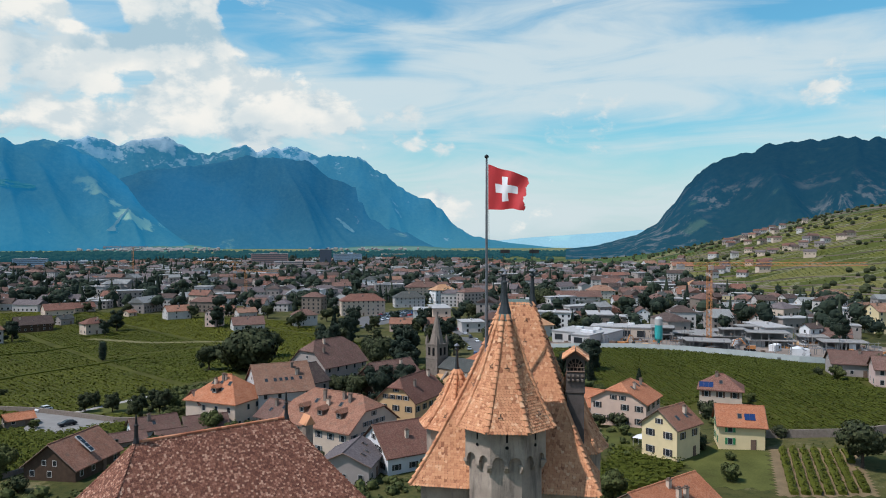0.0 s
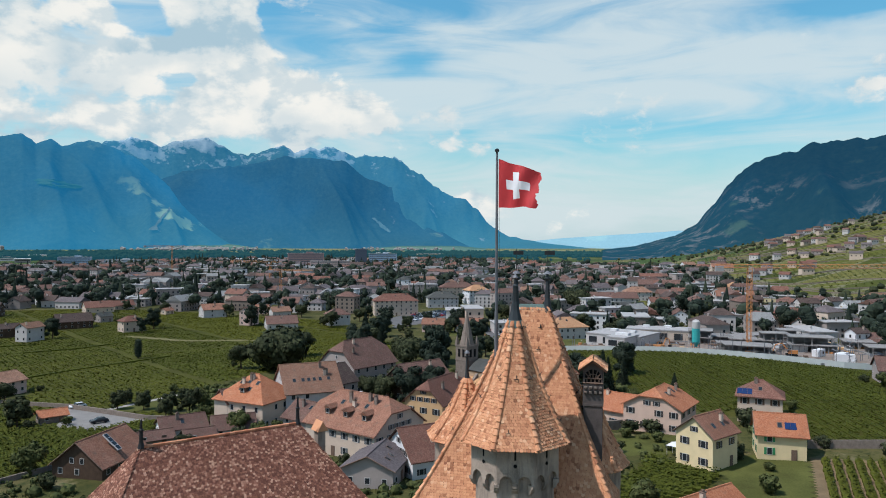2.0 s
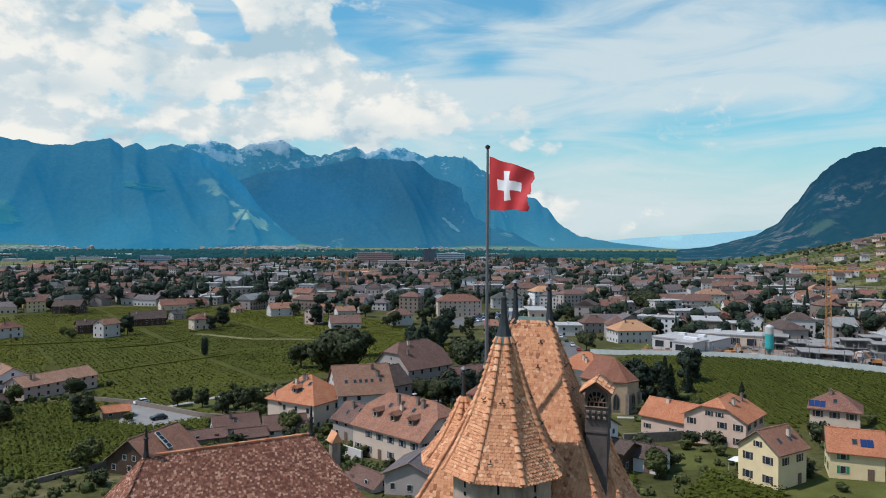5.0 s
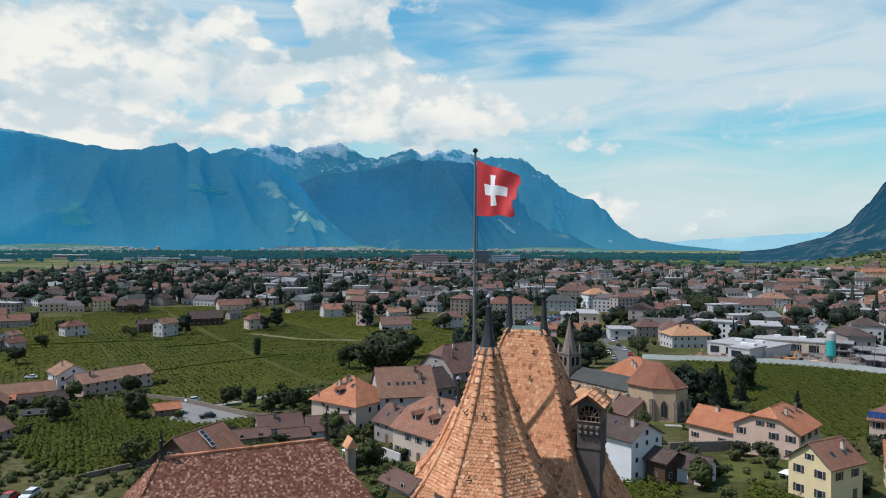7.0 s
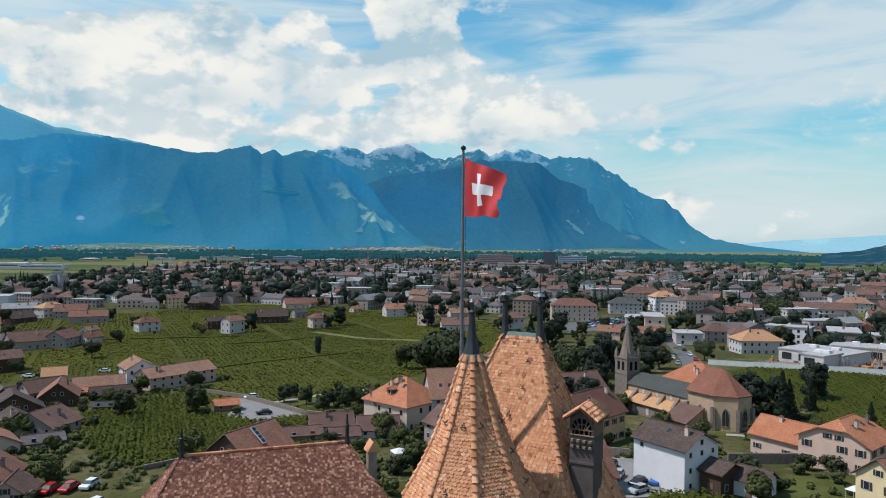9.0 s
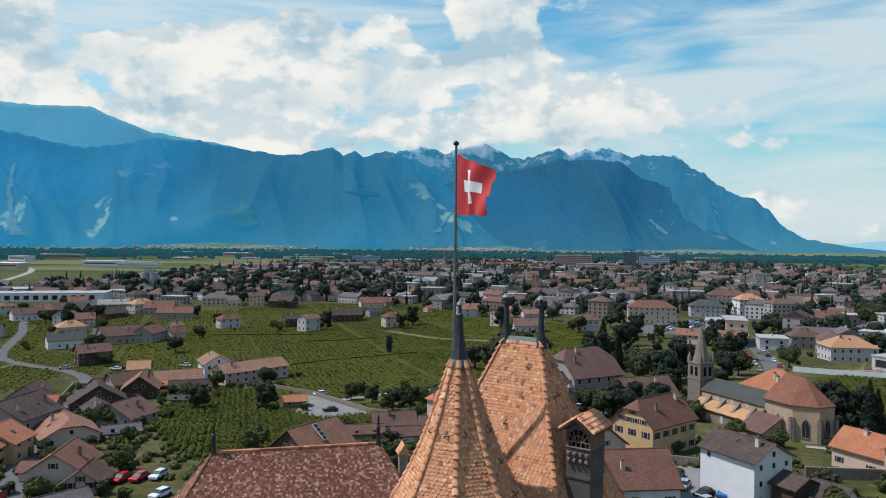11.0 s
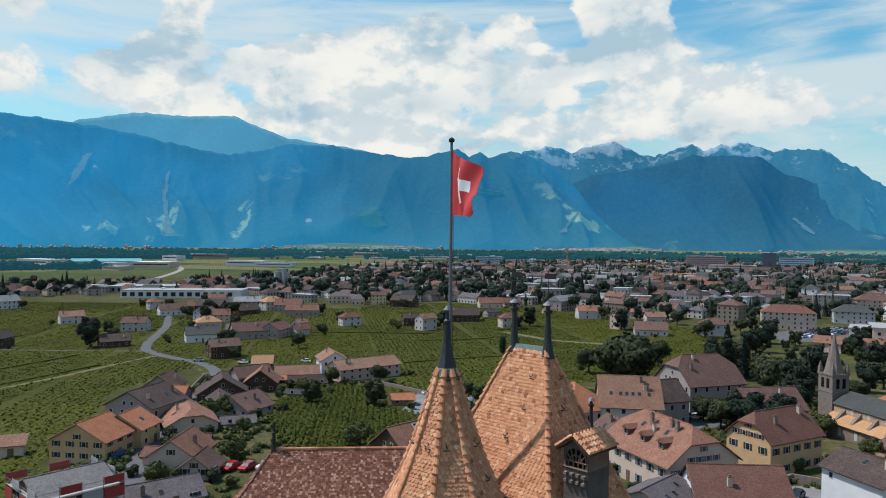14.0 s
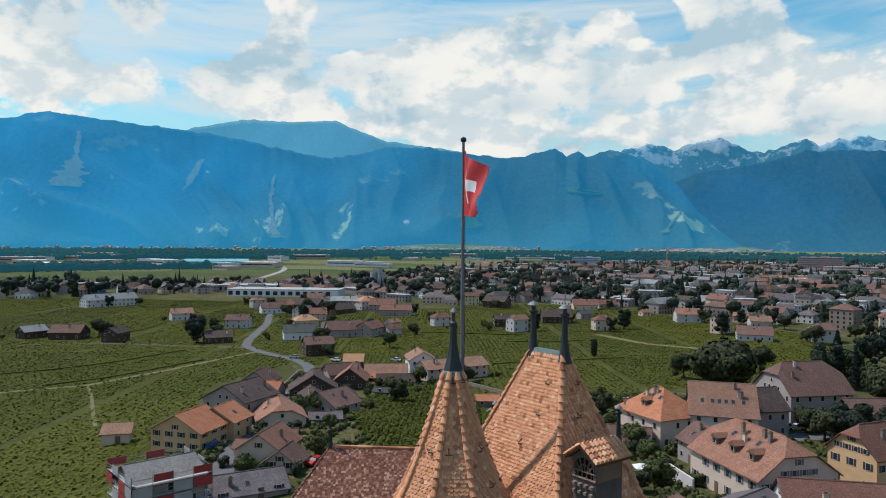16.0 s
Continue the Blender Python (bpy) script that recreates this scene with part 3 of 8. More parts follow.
# ---- mountains round the valley ----
def mountain(name, label, ridge, r0, r1, mat, rough, spur, seed, cols=420, rows_n=64):
    """A massif: its crest line as azimuth and elevation from the valley, slanting spurs and gullies by noise."""
    a0, a1 = ridge[0][0], ridge[-1][0]
    s = Shape()
    grid = []

    def ridged(x, y, z):
        return 1.0 - min(1.0, 2.2 * abs(noise.noise(Vector((x, y, z)))))

    for i in range(cols + 1):
        a = a0 + (a1 - a0) * i / cols
        e = np.interp(a, [p[0] for p in ridge], [p[1] for p in ridge])
        ar = math.radians(a)
        rise = math.tan(math.radians(max(e, -0.6)))
        top = 52 + (r1 * 0.8 + r0 * 0.2) * rise
        line = []
        for j in range(rows_n + 1):
            f = j / rows_n
            ff = min(1.0, f / 0.8)
            slant = a + (1 - ff) * 13.0 * noise.noise(Vector((a * 0.06 + seed, 5.0, seed)))
            main = ridged(slant * 0.10 + seed, ff * 0.35, 1.0)
            side = ridged(slant * 0.27 + ff * 1.3 + seed, ff * 1.2, 4.0)
            small = ridged(slant * 0.8 - ff * 2.2, ff * 3.0, 8.0 + seed)
            steep = 1.05 + spur * (0.62 - 0.95 * main - 0.35 * (side - 0.4))
            shape = ff ** max(0.55, steep) if f <= 0.8 else 1 - 0.35 * (f - 0.8) / 0.2
            r = r0 + (r1 - r0) * f
            belly = math.sin(math.pi * ff) if f <= 0.8 else 0.0
            spike = noise.fractal(Vector((a * 1.1 + seed, f * 2.5, 3.0)), 1.0, 2.0, 6) * rough * ease(0.45, 0.8, f)
            z = 6 + max(0.0, top - 6) * max(0.0, shape + belly * (0.03 * (side - 0.5) + 0.012 * (small - 0.5)))
            z += spike * min(1.0, max(0.0, top - 20) / 200)
            line.append((r * math.sin(ar), r * math.cos(ar), z - (40 if j == 0 else 0)))
        grid.append(line)
    k = rows_n + 1
    s.v = [p for line in grid for p in line]
    s.f = [(i * k + j, i * k + j + 1, (i + 1) * k + j + 1, (i + 1) * k + j) for i in range(cols) for j in range(rows_n)]
    s.f = [f[::-1] for f in s.f]
    s.m = [0] * len(s.f)
    tagged(new(name, s.mesh(name, mat, True)), label, "mountain", kind="structure")


FRONT = [(-80, 7.5), (-64, 7.0), (-56, 7.6), (-51, 8.2), (-48.6, 8.9), (-43.4, 8.5), (-38.7, 8.2), (-35, 7.7), (-31, 6.9), (-28.5, 6.5), (-26, 6.9), (-24.1, 7.5), (-20.5, 7.45), (-17.3, 7.0), (-14.6, 6.65), (-12.8, 6.8), (-10.4, 7.45), (-9.6, 6.75), (-8.7, 7.15), (-8.0, 6.7), (-6.2, 7.24), (-4.6, 6.8), (-2.9, 5.9), (-1.2, 4.4), (1.2, 2.2), (3.6, 0.2), (6, -0.6)]
RIM = [(-44, 6), (-38.7, 8.4), (-35, 9.2), (-31.2, 9.2), (-28.1, 9.4), (-25.9, 8.6), (-24, 7.9), (-21.5, 7.6), (-18, 7.15), (-14, 6.2), (-10, 4.5)]
MID = [(-5, 3.0), (0, 5.2), (4.9, 5.9), (7.6, 6.6), (10.6, 6.5), (12.5, 6.3), (13.8, 5.2), (16.7, 4.1), (18.5, 2.2), (21.2, 0.3), (23, -0.6)]
BACK = [(-12, 5), (-7, 6.4), (-4.8, 7.2), (-3.4, 7.55), (-1.5, 7.1), (1.7, 7.9), (3.5, 6.9), (4.9, 6.6), (7.6, 7.5), (8.4, 7.0), (11.0, 7.5), (13.2, 6.75), (16.3, 6.8), (19.4, 4.6), (20.7, 3.75), (22.1, 3.4), (23.9, 1.5), (25.3, 0.5), (28.4, -0.1), (33, -0.6)]
RIGHT = [(33, -0.6), (35.5, -0.3), (38.5, 0.55), (40.1, 1.5), (41.3, 3.1), (42.8, 5.0), (44.1, 6.0), (48.3, 7.2), (52.6, 7.35), (58, 6.9), (66, 7.5), (80, 6.0), (110, 3.0)]
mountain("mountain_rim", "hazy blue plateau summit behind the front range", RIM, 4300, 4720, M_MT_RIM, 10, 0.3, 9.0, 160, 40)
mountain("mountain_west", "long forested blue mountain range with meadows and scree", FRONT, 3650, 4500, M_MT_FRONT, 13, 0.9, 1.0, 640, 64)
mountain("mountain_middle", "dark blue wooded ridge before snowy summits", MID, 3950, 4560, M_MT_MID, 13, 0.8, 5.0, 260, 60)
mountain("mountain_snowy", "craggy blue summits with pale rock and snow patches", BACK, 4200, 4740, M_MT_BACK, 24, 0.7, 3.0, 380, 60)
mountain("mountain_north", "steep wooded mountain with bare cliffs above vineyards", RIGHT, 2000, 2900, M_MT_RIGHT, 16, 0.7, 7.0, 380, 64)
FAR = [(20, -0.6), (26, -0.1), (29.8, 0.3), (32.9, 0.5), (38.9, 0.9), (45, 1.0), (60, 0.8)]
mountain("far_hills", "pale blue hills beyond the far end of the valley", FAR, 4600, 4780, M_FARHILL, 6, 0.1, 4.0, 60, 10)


# ---- castle ----
CU, CV, CC = Vector((0.83, -0.558, 0)), Vector((0.558, 0.83, 0)), Vector((3.3, 3.8, 0))
TURRET = (0.25, -0.13)


def uv(u, v, z):
    p = CC + CU * u + CV * v
    return Vector((p.x, p.y, z))


def octagon(c, r, z, turn=0.0, k=8):
    return [Vector((c[0] + r * math.cos(turn + 2 * math.pi * j / k), c[1] + r * math.sin(turn + 2 * math.pi * j / k), z)) for j in range(k)]


def sweep(f, curve):
    """How far a roof still stands out at height f: steep above, flaring to the eaves."""
    g = 1 - f
    return (1 - curve) * g + curve * g ** 3


def add_tile(s, p, a, b, c, w, l, jit):
    """One beaver-tail tile: a across, b up the slope, c outwards."""
    i = len(s.v)
    h = 0.06 + jit
    outline = ((-0.5 * w, l, 0.012), (0.5 * w, l, 0.012), (0.5 * w, 0.07, h), (0.26 * w, 0.0, h), (-0.26 * w, 0.0, h), (-0.5 * w, 0.07, h))
    for x, y, z in outline:
        s.v.append(tuple(p + a * x + b * y + c * z))
    for x, y, z in outline[2:]:
        s.v.append(tuple(p + a * x + b * y + c * (z - 0.05)))
    s.f += [(i, i + 5, i + 4, i + 3, i + 2, i + 1), (i + 2, i + 3, i + 7, i + 6), (i + 3, i + 4, i + 8, i + 7), (i + 4, i + 5, i + 9, i + 8)]
    s.m += [0] * 4


def tile_roof(outline, sides, mat, parent, label, width=0.19, gap=0.152, caps=True, singles=None, single_mat=None, hooks=0, rng=None, close=True):
    """Rows of tiles on a roof whose plan outline(f) shrinks from the eaves (f=0) to the top (f=1)."""
    rng = rng or random.Random(4)
    base = outline(0.0)
    N = len(base)
    under = Shape()
    steps = 24
    under.loft([outline(j / steps) for j in range(steps + 1)], 0)
    roof = part("roof", under, M_UNDER, parent, label)
    s, cap, hk = Shape(), Shape(), []
    length = sum(((outline((j + 1) / 60)[0] - outline(j / 60)[0]).length) for j in range(60))
    mid = lambda f, k: (outline(f)[k] + outline(f)[(k + 1) % N]) * 0.5
    k0 = sides[0]
    length = sum((mid((j + 1) / 60, k0) - mid(j / 60, k0)).length for j in range(60))
    rows_n = int(length / gap)
    one = 0
    for r in range(rows_n):
        f = r / rows_n
        lo, hi = outline(f), outline(min(1.0, f + 1.0 / rows_n))
        for k in sides:
            p0, p1 = lo[k], lo[(k + 1) % N]
            side = p1 - p0
            if side.length < width * 0.6:
                continue
            a = side.normalized()
            b = ((hi[k] + hi[(k + 1) % N]) - (p0 + p1)).normalized()
            c = a.cross(b).normalized()
            count = max(1, round(side.length / width))
            w = side.length / count
            shift = 0.5 if r % 2 else 0.0
            for j in range(count if not shift else count + 1):
                x = (j + 0.5 - shift) * w
                ww = w
                if shift and j in (0, count):
                    x, ww = (0.25 * w, 0.5 * w) if j == 0 else (side.length - 0.25 * w, 0.5 * w)
                p = p0 + a * (x + rng.uniform(-0.008, 0.008)) - b * (0.10 + rng.uniform(-0.012, 0.012))
                if singles and one < 300 and singles(p, k):
                    t = Shape()
                    add_tile(t, Vector((0, 0, 0)), Vector((1, 0, 0)), Vector((0, 1, 0)), Vector((0, 0, 1)), 1.0, 0.28, 0)
                    me = bpy.data.meshes.get("single_tile") or t.mesh("single_tile", single_mat)
                    m = Matrix((a, b, c)).transposed().to_4x4()
                    m.translation = p
                    part("tile", me, None, roof, m=m @ Matrix.Diagonal((ww * 0.97, 1, 1, 1)))
                    one += 1
                else:
                    add_tile(s, p, a, b, c, ww * 0.96, 0.28, rng.uniform(0, 0.018))
            if hooks and r % 9 == 5 and rng.random() < hooks:
                hk.append((p0 + side * rng.uniform(0.25, 0.75), a, b, c))
    rest = part("tiles", s, mat, roof)
    rest["kind"] = "stuff"
    if caps:
        for k in {i for q in sides for i in (q, (q + 1) % N)}:
            n_caps = int(length / 0.33)
            for j in range(n_caps):
                f0, f1 = j / n_caps, min(1.0, (j + 1.12) / n_caps)
                p, q = outline(f0)[k], outline(f1)[k]
                d = (q - p).normalized()
                inner = sum(outline(f0), Vector()) / N
                out = (p - inner).normalized()
                acr = d.cross(out).normalized()
                out = acr.cross(d).normalized()
                rings = []
                for e, rr, lift in ((p, 0.145, 0.06), (q, 0.11, 0.0)):
                    rings.append([e + out * (lift + rr * 0.75 * math.cos(t)) + acr * rr * math.sin(t) for t in (-1.75, -1.0, -0.35, 0.35, 1.0, 1.75)])
                cap.loft(rings)
        ridge = part("hip_tiles", cap, mat, roof)
        ridge["kind"] = "stuff"
    for p, a, b, c in hk:
        h = Shape()
        h.tube([p + c * 0.03 + b * 0.25, p + c * 0.16 + b * 0.05, p + c * 0.30 + b * 0.12], 0.022, 0.018, 5)
        h.tube([p + c * 0.05 - a * 0.13, p + c * 0.17, p + c * 0.05 + a * 0.13], 0.022, 0.022, 5)
        part("snow_hook", h, M_IRON, roof, "dark iron snow hook")
    return roof


def finial(parent, c, z0, z1, r, vane=0.0):
    s = Shape()
    h = z1 - z0
    s.turned([(r * 2.4, z0 - 0.35), (r * 1.7, z0), (r * 1.15, z0 + 0.25 * h), (r * 0.9, z0 + 0.62 * h), (r * 0.8, z0 + 0.8 * h), (r * 1.5, z0 + 0.83 * h), (r * 1.5, z0 + 0.87 * h), (r * 0.7, z0 + 0.9 * h), (r * 0.5, z1)], 10, c)
    f = part("finial", s, M_LEAD, parent, "tall grey lead finial", smooth_it=False)
    k = Shape()
    k.turned([(0.02, z1 - 0.06), (r * 1.9, z1 - 0.02), (r * 1.2, z1 + 0.08), (0.02, z1 + 0.16)], 10, c)
    part("ornament", k, M_POLE, f, "bright metal crown")
    if vane:
        v = Shape()
        v.tube([(c[0], c[1], z1), (c[0], c[1], z1 + vane + 0.25)], 0.018, 0.014, 6)
        d = Vector((0.80, -0.60, 0))
        e = Vector(c).to_3d() + Vector((0, 0, z1 + vane))
        v.box(0, 0, 0, 0.62, 0.02, 0.24, m=Matrix.Translation(e + d * 0.12) @ Matrix.Rotation(math.atan2(d.y, d.x), 4, "Z"))
        part("weather_vane", v, M_IRON, f, "small dark weather vane on a rod")


def castle():
    keep = thing("castle_keep", "medieval castle keep with steep orange clay tile roofs", "castle")
    # keep walls
    s = Shape()
    for u0, u1, v0, v1, z1 in ((-5.5, 4.6, -4.5, 4.5, 37.7),):
        s.loft([[uv(u0, v0, z), uv(u1, v0, z), uv(u1, v1, z), uv(u0, v1, z)] for z in (-2, 30, z1)])
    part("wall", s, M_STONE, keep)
    edge = (-6.05, 5.15, -5.05, 5.05)

    def keep_plan(f):
        g = sweep(f, 0.16)
        z = 37.3 + (48.0 - 37.3) * f
        u0, u1 = -0.95 + (edge[0] + 0.95) * g, 0.95 + (edge[1] - 0.95) * g
        v0, v1 = -0.12 + (edge[2] + 0.12) * g, 0.12 + (edge[3] - 0.12) * g
        return [uv(u0, v0, z), uv(u1, v0, z), uv(u1, v1, z), uv(u0, v1, z)]

    tile_roof(keep_plan, [0, 1, 3], M_TILE, keep, "steep four-sided orange tile roof", hooks=0.8, rng=random.Random(2))
    s = Shape()
    s.loft([[uv(-1.1, -0.26, 47.78), uv(1.1, -0.26, 47.78), uv(1.1, 0.26, 47.78), uv(-1.1, 0.26, 47.78)], [uv(-1.0, -0.1, 48.12), uv(1.0, -0.1, 48.12), uv(1.0, 0.1, 48.12), uv(-1.0, 0.1, 48.12)]])
    part("ridge_capping", s, M_COPPER, keep, "green copper ridge capping")
    for u in (-0.95, 0.95):
        p = uv(u, 0, 0)
        finial(keep, (p.x, p.y), 48.0, 50.0, 0.14, 1.25)
    # great front turret
    s, wins = Shape(), Shape()
    turn = math.atan2(-30, -14) + math.pi / 8
    s.loft([octagon(TURRET, r, z, turn) for r, z in ((2.24, -2), (2.24, 40.1))])
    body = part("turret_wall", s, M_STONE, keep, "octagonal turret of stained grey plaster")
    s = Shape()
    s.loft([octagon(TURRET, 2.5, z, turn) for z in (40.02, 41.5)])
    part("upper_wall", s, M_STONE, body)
    # machicolation: round arches on small corbels under the jettied storey
    for k in range(8):
        ring = octagon(TURRET, 2.5, 0, turn)
        a, b = ring[k], ring[(k + 1) % 8]
        d = b - a
        nrm = Vector((d.y, -d.x, 0)).normalized()
        if nrm.dot((a + b) * 0.5 - Vector((TURRET[0], TURRET[1], 0))) < 0:
            nrm = -nrm
        for j in range(2):
            q = Shape()
            x0, step = a + d * (j * 0.5), d * 0.5
            arc = [(0.0, 39.40)] + [(0.13 + 0.74 * i / 10, 39.46 + 0.42 * math.sin(math.acos(1 - 0.2 * i))) for i in range(11)] + [(1.0, 39.40)]
            q.loft([[x0 + step * t0 + Vector((0, 0, z0)) - nrm * 0.22, x0 + step * t0 + Vector((0, 0, z0)), x0 + step * t0 + Vector((0, 0, 40.03)), x0 + step * t0 + Vector((0, 0, 40.03)) - nrm * 0.22] for t0, z0 in arc])
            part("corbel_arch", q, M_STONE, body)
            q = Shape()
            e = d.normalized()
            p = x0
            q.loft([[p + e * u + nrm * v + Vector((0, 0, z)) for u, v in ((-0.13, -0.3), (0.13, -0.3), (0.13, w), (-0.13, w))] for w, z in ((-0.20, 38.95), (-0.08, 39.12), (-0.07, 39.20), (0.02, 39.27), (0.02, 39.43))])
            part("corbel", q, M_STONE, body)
        m = a + d * 0.5
        q = Shape()
        # solid black slit and disc on the wall, shade instead of a hole
        q.box(m.x - nrm.x * 0.03, m.y - nrm.y * 0.03, 40.98, 0.10, 0.10, 0.55, math.atan2(d.y, d.x))
        q.tube([m - nrm * 0.06 + Vector((0, 0, 40.42)), m + nrm * 0.02 + Vector((0, 0, 40.42))], 0.10, 0.10, 10)
        part("arrow_slit", q, M_VOID, body)
    tile_roof(lambda f: octagon(TURRET, 0.34 + (2.98 - 0.34) * sweep(f, 0.26), 41.35 + 6.3 * f, turn), list(range(8)), M_TILE, keep, "eight-sided flared spire roof of orange tiles",
              singles=lambda p, k: p.z > 44.4 and p.y < 0.2, single_mat=M_TILE_ONE, hooks=0.4, rng=random.Random(8))
    s = Shape()
    s.turned([(0.50, 47.35), (0.40, 47.7), (0.27, 48.15), (0.17, 48.7), (0.13, 49.4), (0.15, 49.45), (0.15, 49.55), (0.08, 49.62), (0.07, 49.95), (0.0, 50.0)], 8, TURRET, 0, turn)
    top = part("turret_cap", s, M_LEAD, keep, "pointed lead cap with green streaks")
    s = Shape()
    s.turned([(0.53, 47.30), (0.43, 47.66), (0.40, 47.68), (0.40, 47.3)], 8, TURRET, 0, turn)
    part("copper_collar", s, M_COPPER, top, "green copper collar")
    s = Shape()
    s.turned([(0.03, 49.9), (0.16, 49.98), (0.10, 50.06), (0.02, 50.16)], 10, TURRET)
    part("ornament", s, M_POLE, top, "bright metal disc")
    # side turrets
    for c, r, z0, z1, tip, sides in (((0.2, 6.6), 2.5, 39.7, 43.3, 44.9, (3, 4, 5, 6, 7, 2)), ((6.1, 1.9), 2.35, 38.8, 43.6, 0, (4, 5, 6, 7, 0)), ((6.0, 7.0), 1.9, 39.4, 43.5, 45.1, (4, 5, 6, 7, 0))):
        s = Shape()
        s.loft([octagon(c, q, z, 0.2) for q, z in ((r * 0.4, 33.5), (r - 0.45, 35.6), (r - 0.4, z0 + 0.15))])
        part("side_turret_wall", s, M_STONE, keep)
        tile_roof(lambda f, c=c, r=r, z0=z0, z1=z1: octagon(c, 0.16 + (r - 0.16) * sweep(f, 0.28), z0 + (z1 - z0) * f, 0.2), list(sides), M_TILE, keep, "small flared tile roof of a side turret", hooks=0.2)
        if tip:
            finial(keep, c, z1, tip, 0.10)
    # belfry chimney with a tiled gable
    b = thing("bell_gable", "dark stone bell gable with lattice openings and tiled cap", "bell gable")
    M = Matrix((CU, CV, Vector((0, 0, 1)))).transposed().to_4x4()
    M.translation = Vector((5.95, 0.75, 0)) - CU * 0.17
    hw, hd = 0.57, 0.74
    s = Shape()
    s.loft([[M @ Vector((x, y, z)) for x, y in ((-w, -d), (w, -d), (w, d), (-w, d))] for w, d, z in ((0.53, 0.70, 36), (0.53, 0.70, 42.45), (0.58, 0.75, 42.5), (0.58, 0.75, 42.6), (hw, hd, 42.64), (hw, hd, 43.78))])
    part("shaft", s, M_STONE_D, b)
    for row_z in (43.52, 43.24):
        for j in range(4):
            s = Shape()
            s.loft([[M @ Vector((-0.42 + 0.28 * j + x, -hd + y, row_z + z)) for y, z in ((0.05, 0.12), (-0.16, 0.12), (-0.16, 0.02), (0.05, -0.10))] for x in (-0.07, 0.07)])
            part("corbel", s, WALLS["stone"], b)
    for x in (-hw + 0.06, hw - 0.06):
        for y in (-hd + 0.06, hd - 0.06):
            s = Shape()
            s.box(x, y, 44.2, 0.12, 0.12, 0.86, m=M)
            part("post", s, M_STONE_D, b)
    s = Shape()
    # black block fills the lantern in place of its inner shade
    s.box(0, 0.02, 44.25, hw * 1.85, hd * 1.75, 0.9, m=M)
    part("dark_inside", s, M_VOID, b)
    for y in (-hd + 0.01, hd - 0.01):
        s = Shape()
        V = lambda x, z: M @ Vector((x, y, z))
        s.tube([V(-hw, 43.82), V(hw, 43.82)], 0.06, 0.06, 5)
        s.tube([V(-hw, 44.08), V(hw, 44.08)], 0.035, 0.035, 5)
        for j in range(1, 5):
            s.tube([V(-hw + j * 0.228, 43.8), V(-hw + j * 0.228, 44.1)], 0.033, 0.033, 5)
        for t0 in (0.6, 1.05, 1.57, 2.09, 2.54):
            s.tube([V(0.22 * math.cos(t0), 44.08), V(0.52 * math.cos(t0), 44.08 + 0.55 * math.sin(t0))], 0.033, 0.033, 5)
        s.tube([V(0.30 * math.cos(math.pi * i / 8), 44.08 + 0.27 * math.sin(math.pi * i / 8)) for i in range(9)], 0.033, 0.033, 5)
        part("lattice", s, M_TRIM, b)
        s = Shape()
        rim = [(0.50 * math.cos(math.pi * i / 10), 44.1 + 0.52 * math.sin(math.pi * i / 10)) for i in range(11)]
        outer = [(x, 45.04 - abs(x) * 0.85) for x, _ in rim]
        s.loft([[M @ Vector((x0, y - 0.05, z0)), M @ Vector((x0, y + 0.05, z0)), M @ Vector((x1, y + 0.05, z1)), M @ Vector((x1, y - 0.05, z1))] for (x0, z0), (x1, z1) in zip(rim, outer)])
        part("arch", s, M_STONE_D, b)
    for x in (-hw + 0.02, hw - 0.02):
        s = Shape()
        s.box(x, 0, 44.2, 0.05, hd * 1.9, 0.86, m=M)
        part("side_board", s, M_TRIM, b)
    for side in (-1, 1):
        s = Shape()
        s.loft([[M @ Vector((side * x, y, z)) for x, z in ((0.0, 45.12), (0.78, 44.55), (0.78, 44.47), (0.0, 45.02))] for y in (-0.98, 0.98)])
        slope = part("cap_slope", s, M_UNDER, b)
        d = Vector((0.78, 0, -0.57)).normalized()
        for i in range(9):
            y = -0.92 + i * 0.23
            for j in range(4):
                s = Shape()
                p, q = Vector((0.03, y, 45.13)) + d * (0.235 * j), Vector((0.03, y, 45.13)) + d * (0.235 * j + 0.29)
                p, q = Vector((side * p.x, p.y, p.z + 0.02)), Vector((side * q.x, q.y, q.z + 0.05))
                s.loft([[M @ (e + Vector((0, r * math.sin(t), r * math.cos(t)))) for t in (-1.5, -0.7, 0, 0.7, 1.5)] for e, r in ((p, 0.09), (q, 0.12))])
                part("tile", s, M_TILE_ONE, slope)
    tagged(b, category="bell gable")
    # flag pole and flag
    pole = thing("flag_pole", "tall steel flag pole rising from the castle roof", "flag pole")
    s = Shape()
    s.tube([(0, 1.77, 40), (0, 1.77, 48)], 0.115, 0.10, 10)
    s.tube([(0, 1.77, 48), (0, 1.77, 57.0)], 0.085, 0.06, 10)
    part("pole", s, M_POLE, pole)
    s = Shape()
    s.turned([(0.02, 56.95), (0.13, 57.02), (0.13, 57.12), (0.02, 57.2)], 10, (0, 1.77))
    part("truck", s, M_IRON, pole)
    s = Shape()
    s.tube([(0.10, 1.70, 42.5), (0.14, 1.68, 50), (0.09, 1.70, 56.6)], 0.012, 0.012, 5)
    part("halyard", s, M_IRON, pole)
    flag = thing("flag", "square red flag with a white cross, frayed fly edge", "flag")
    d = Vector((0.50, -0.866, 0)).normalized()
    side = Vector((-d.y, d.x, 0))
    n1, size = 48, 2.75
    cloth, cross = Shape(), Shape()
    rng = random.Random(5)
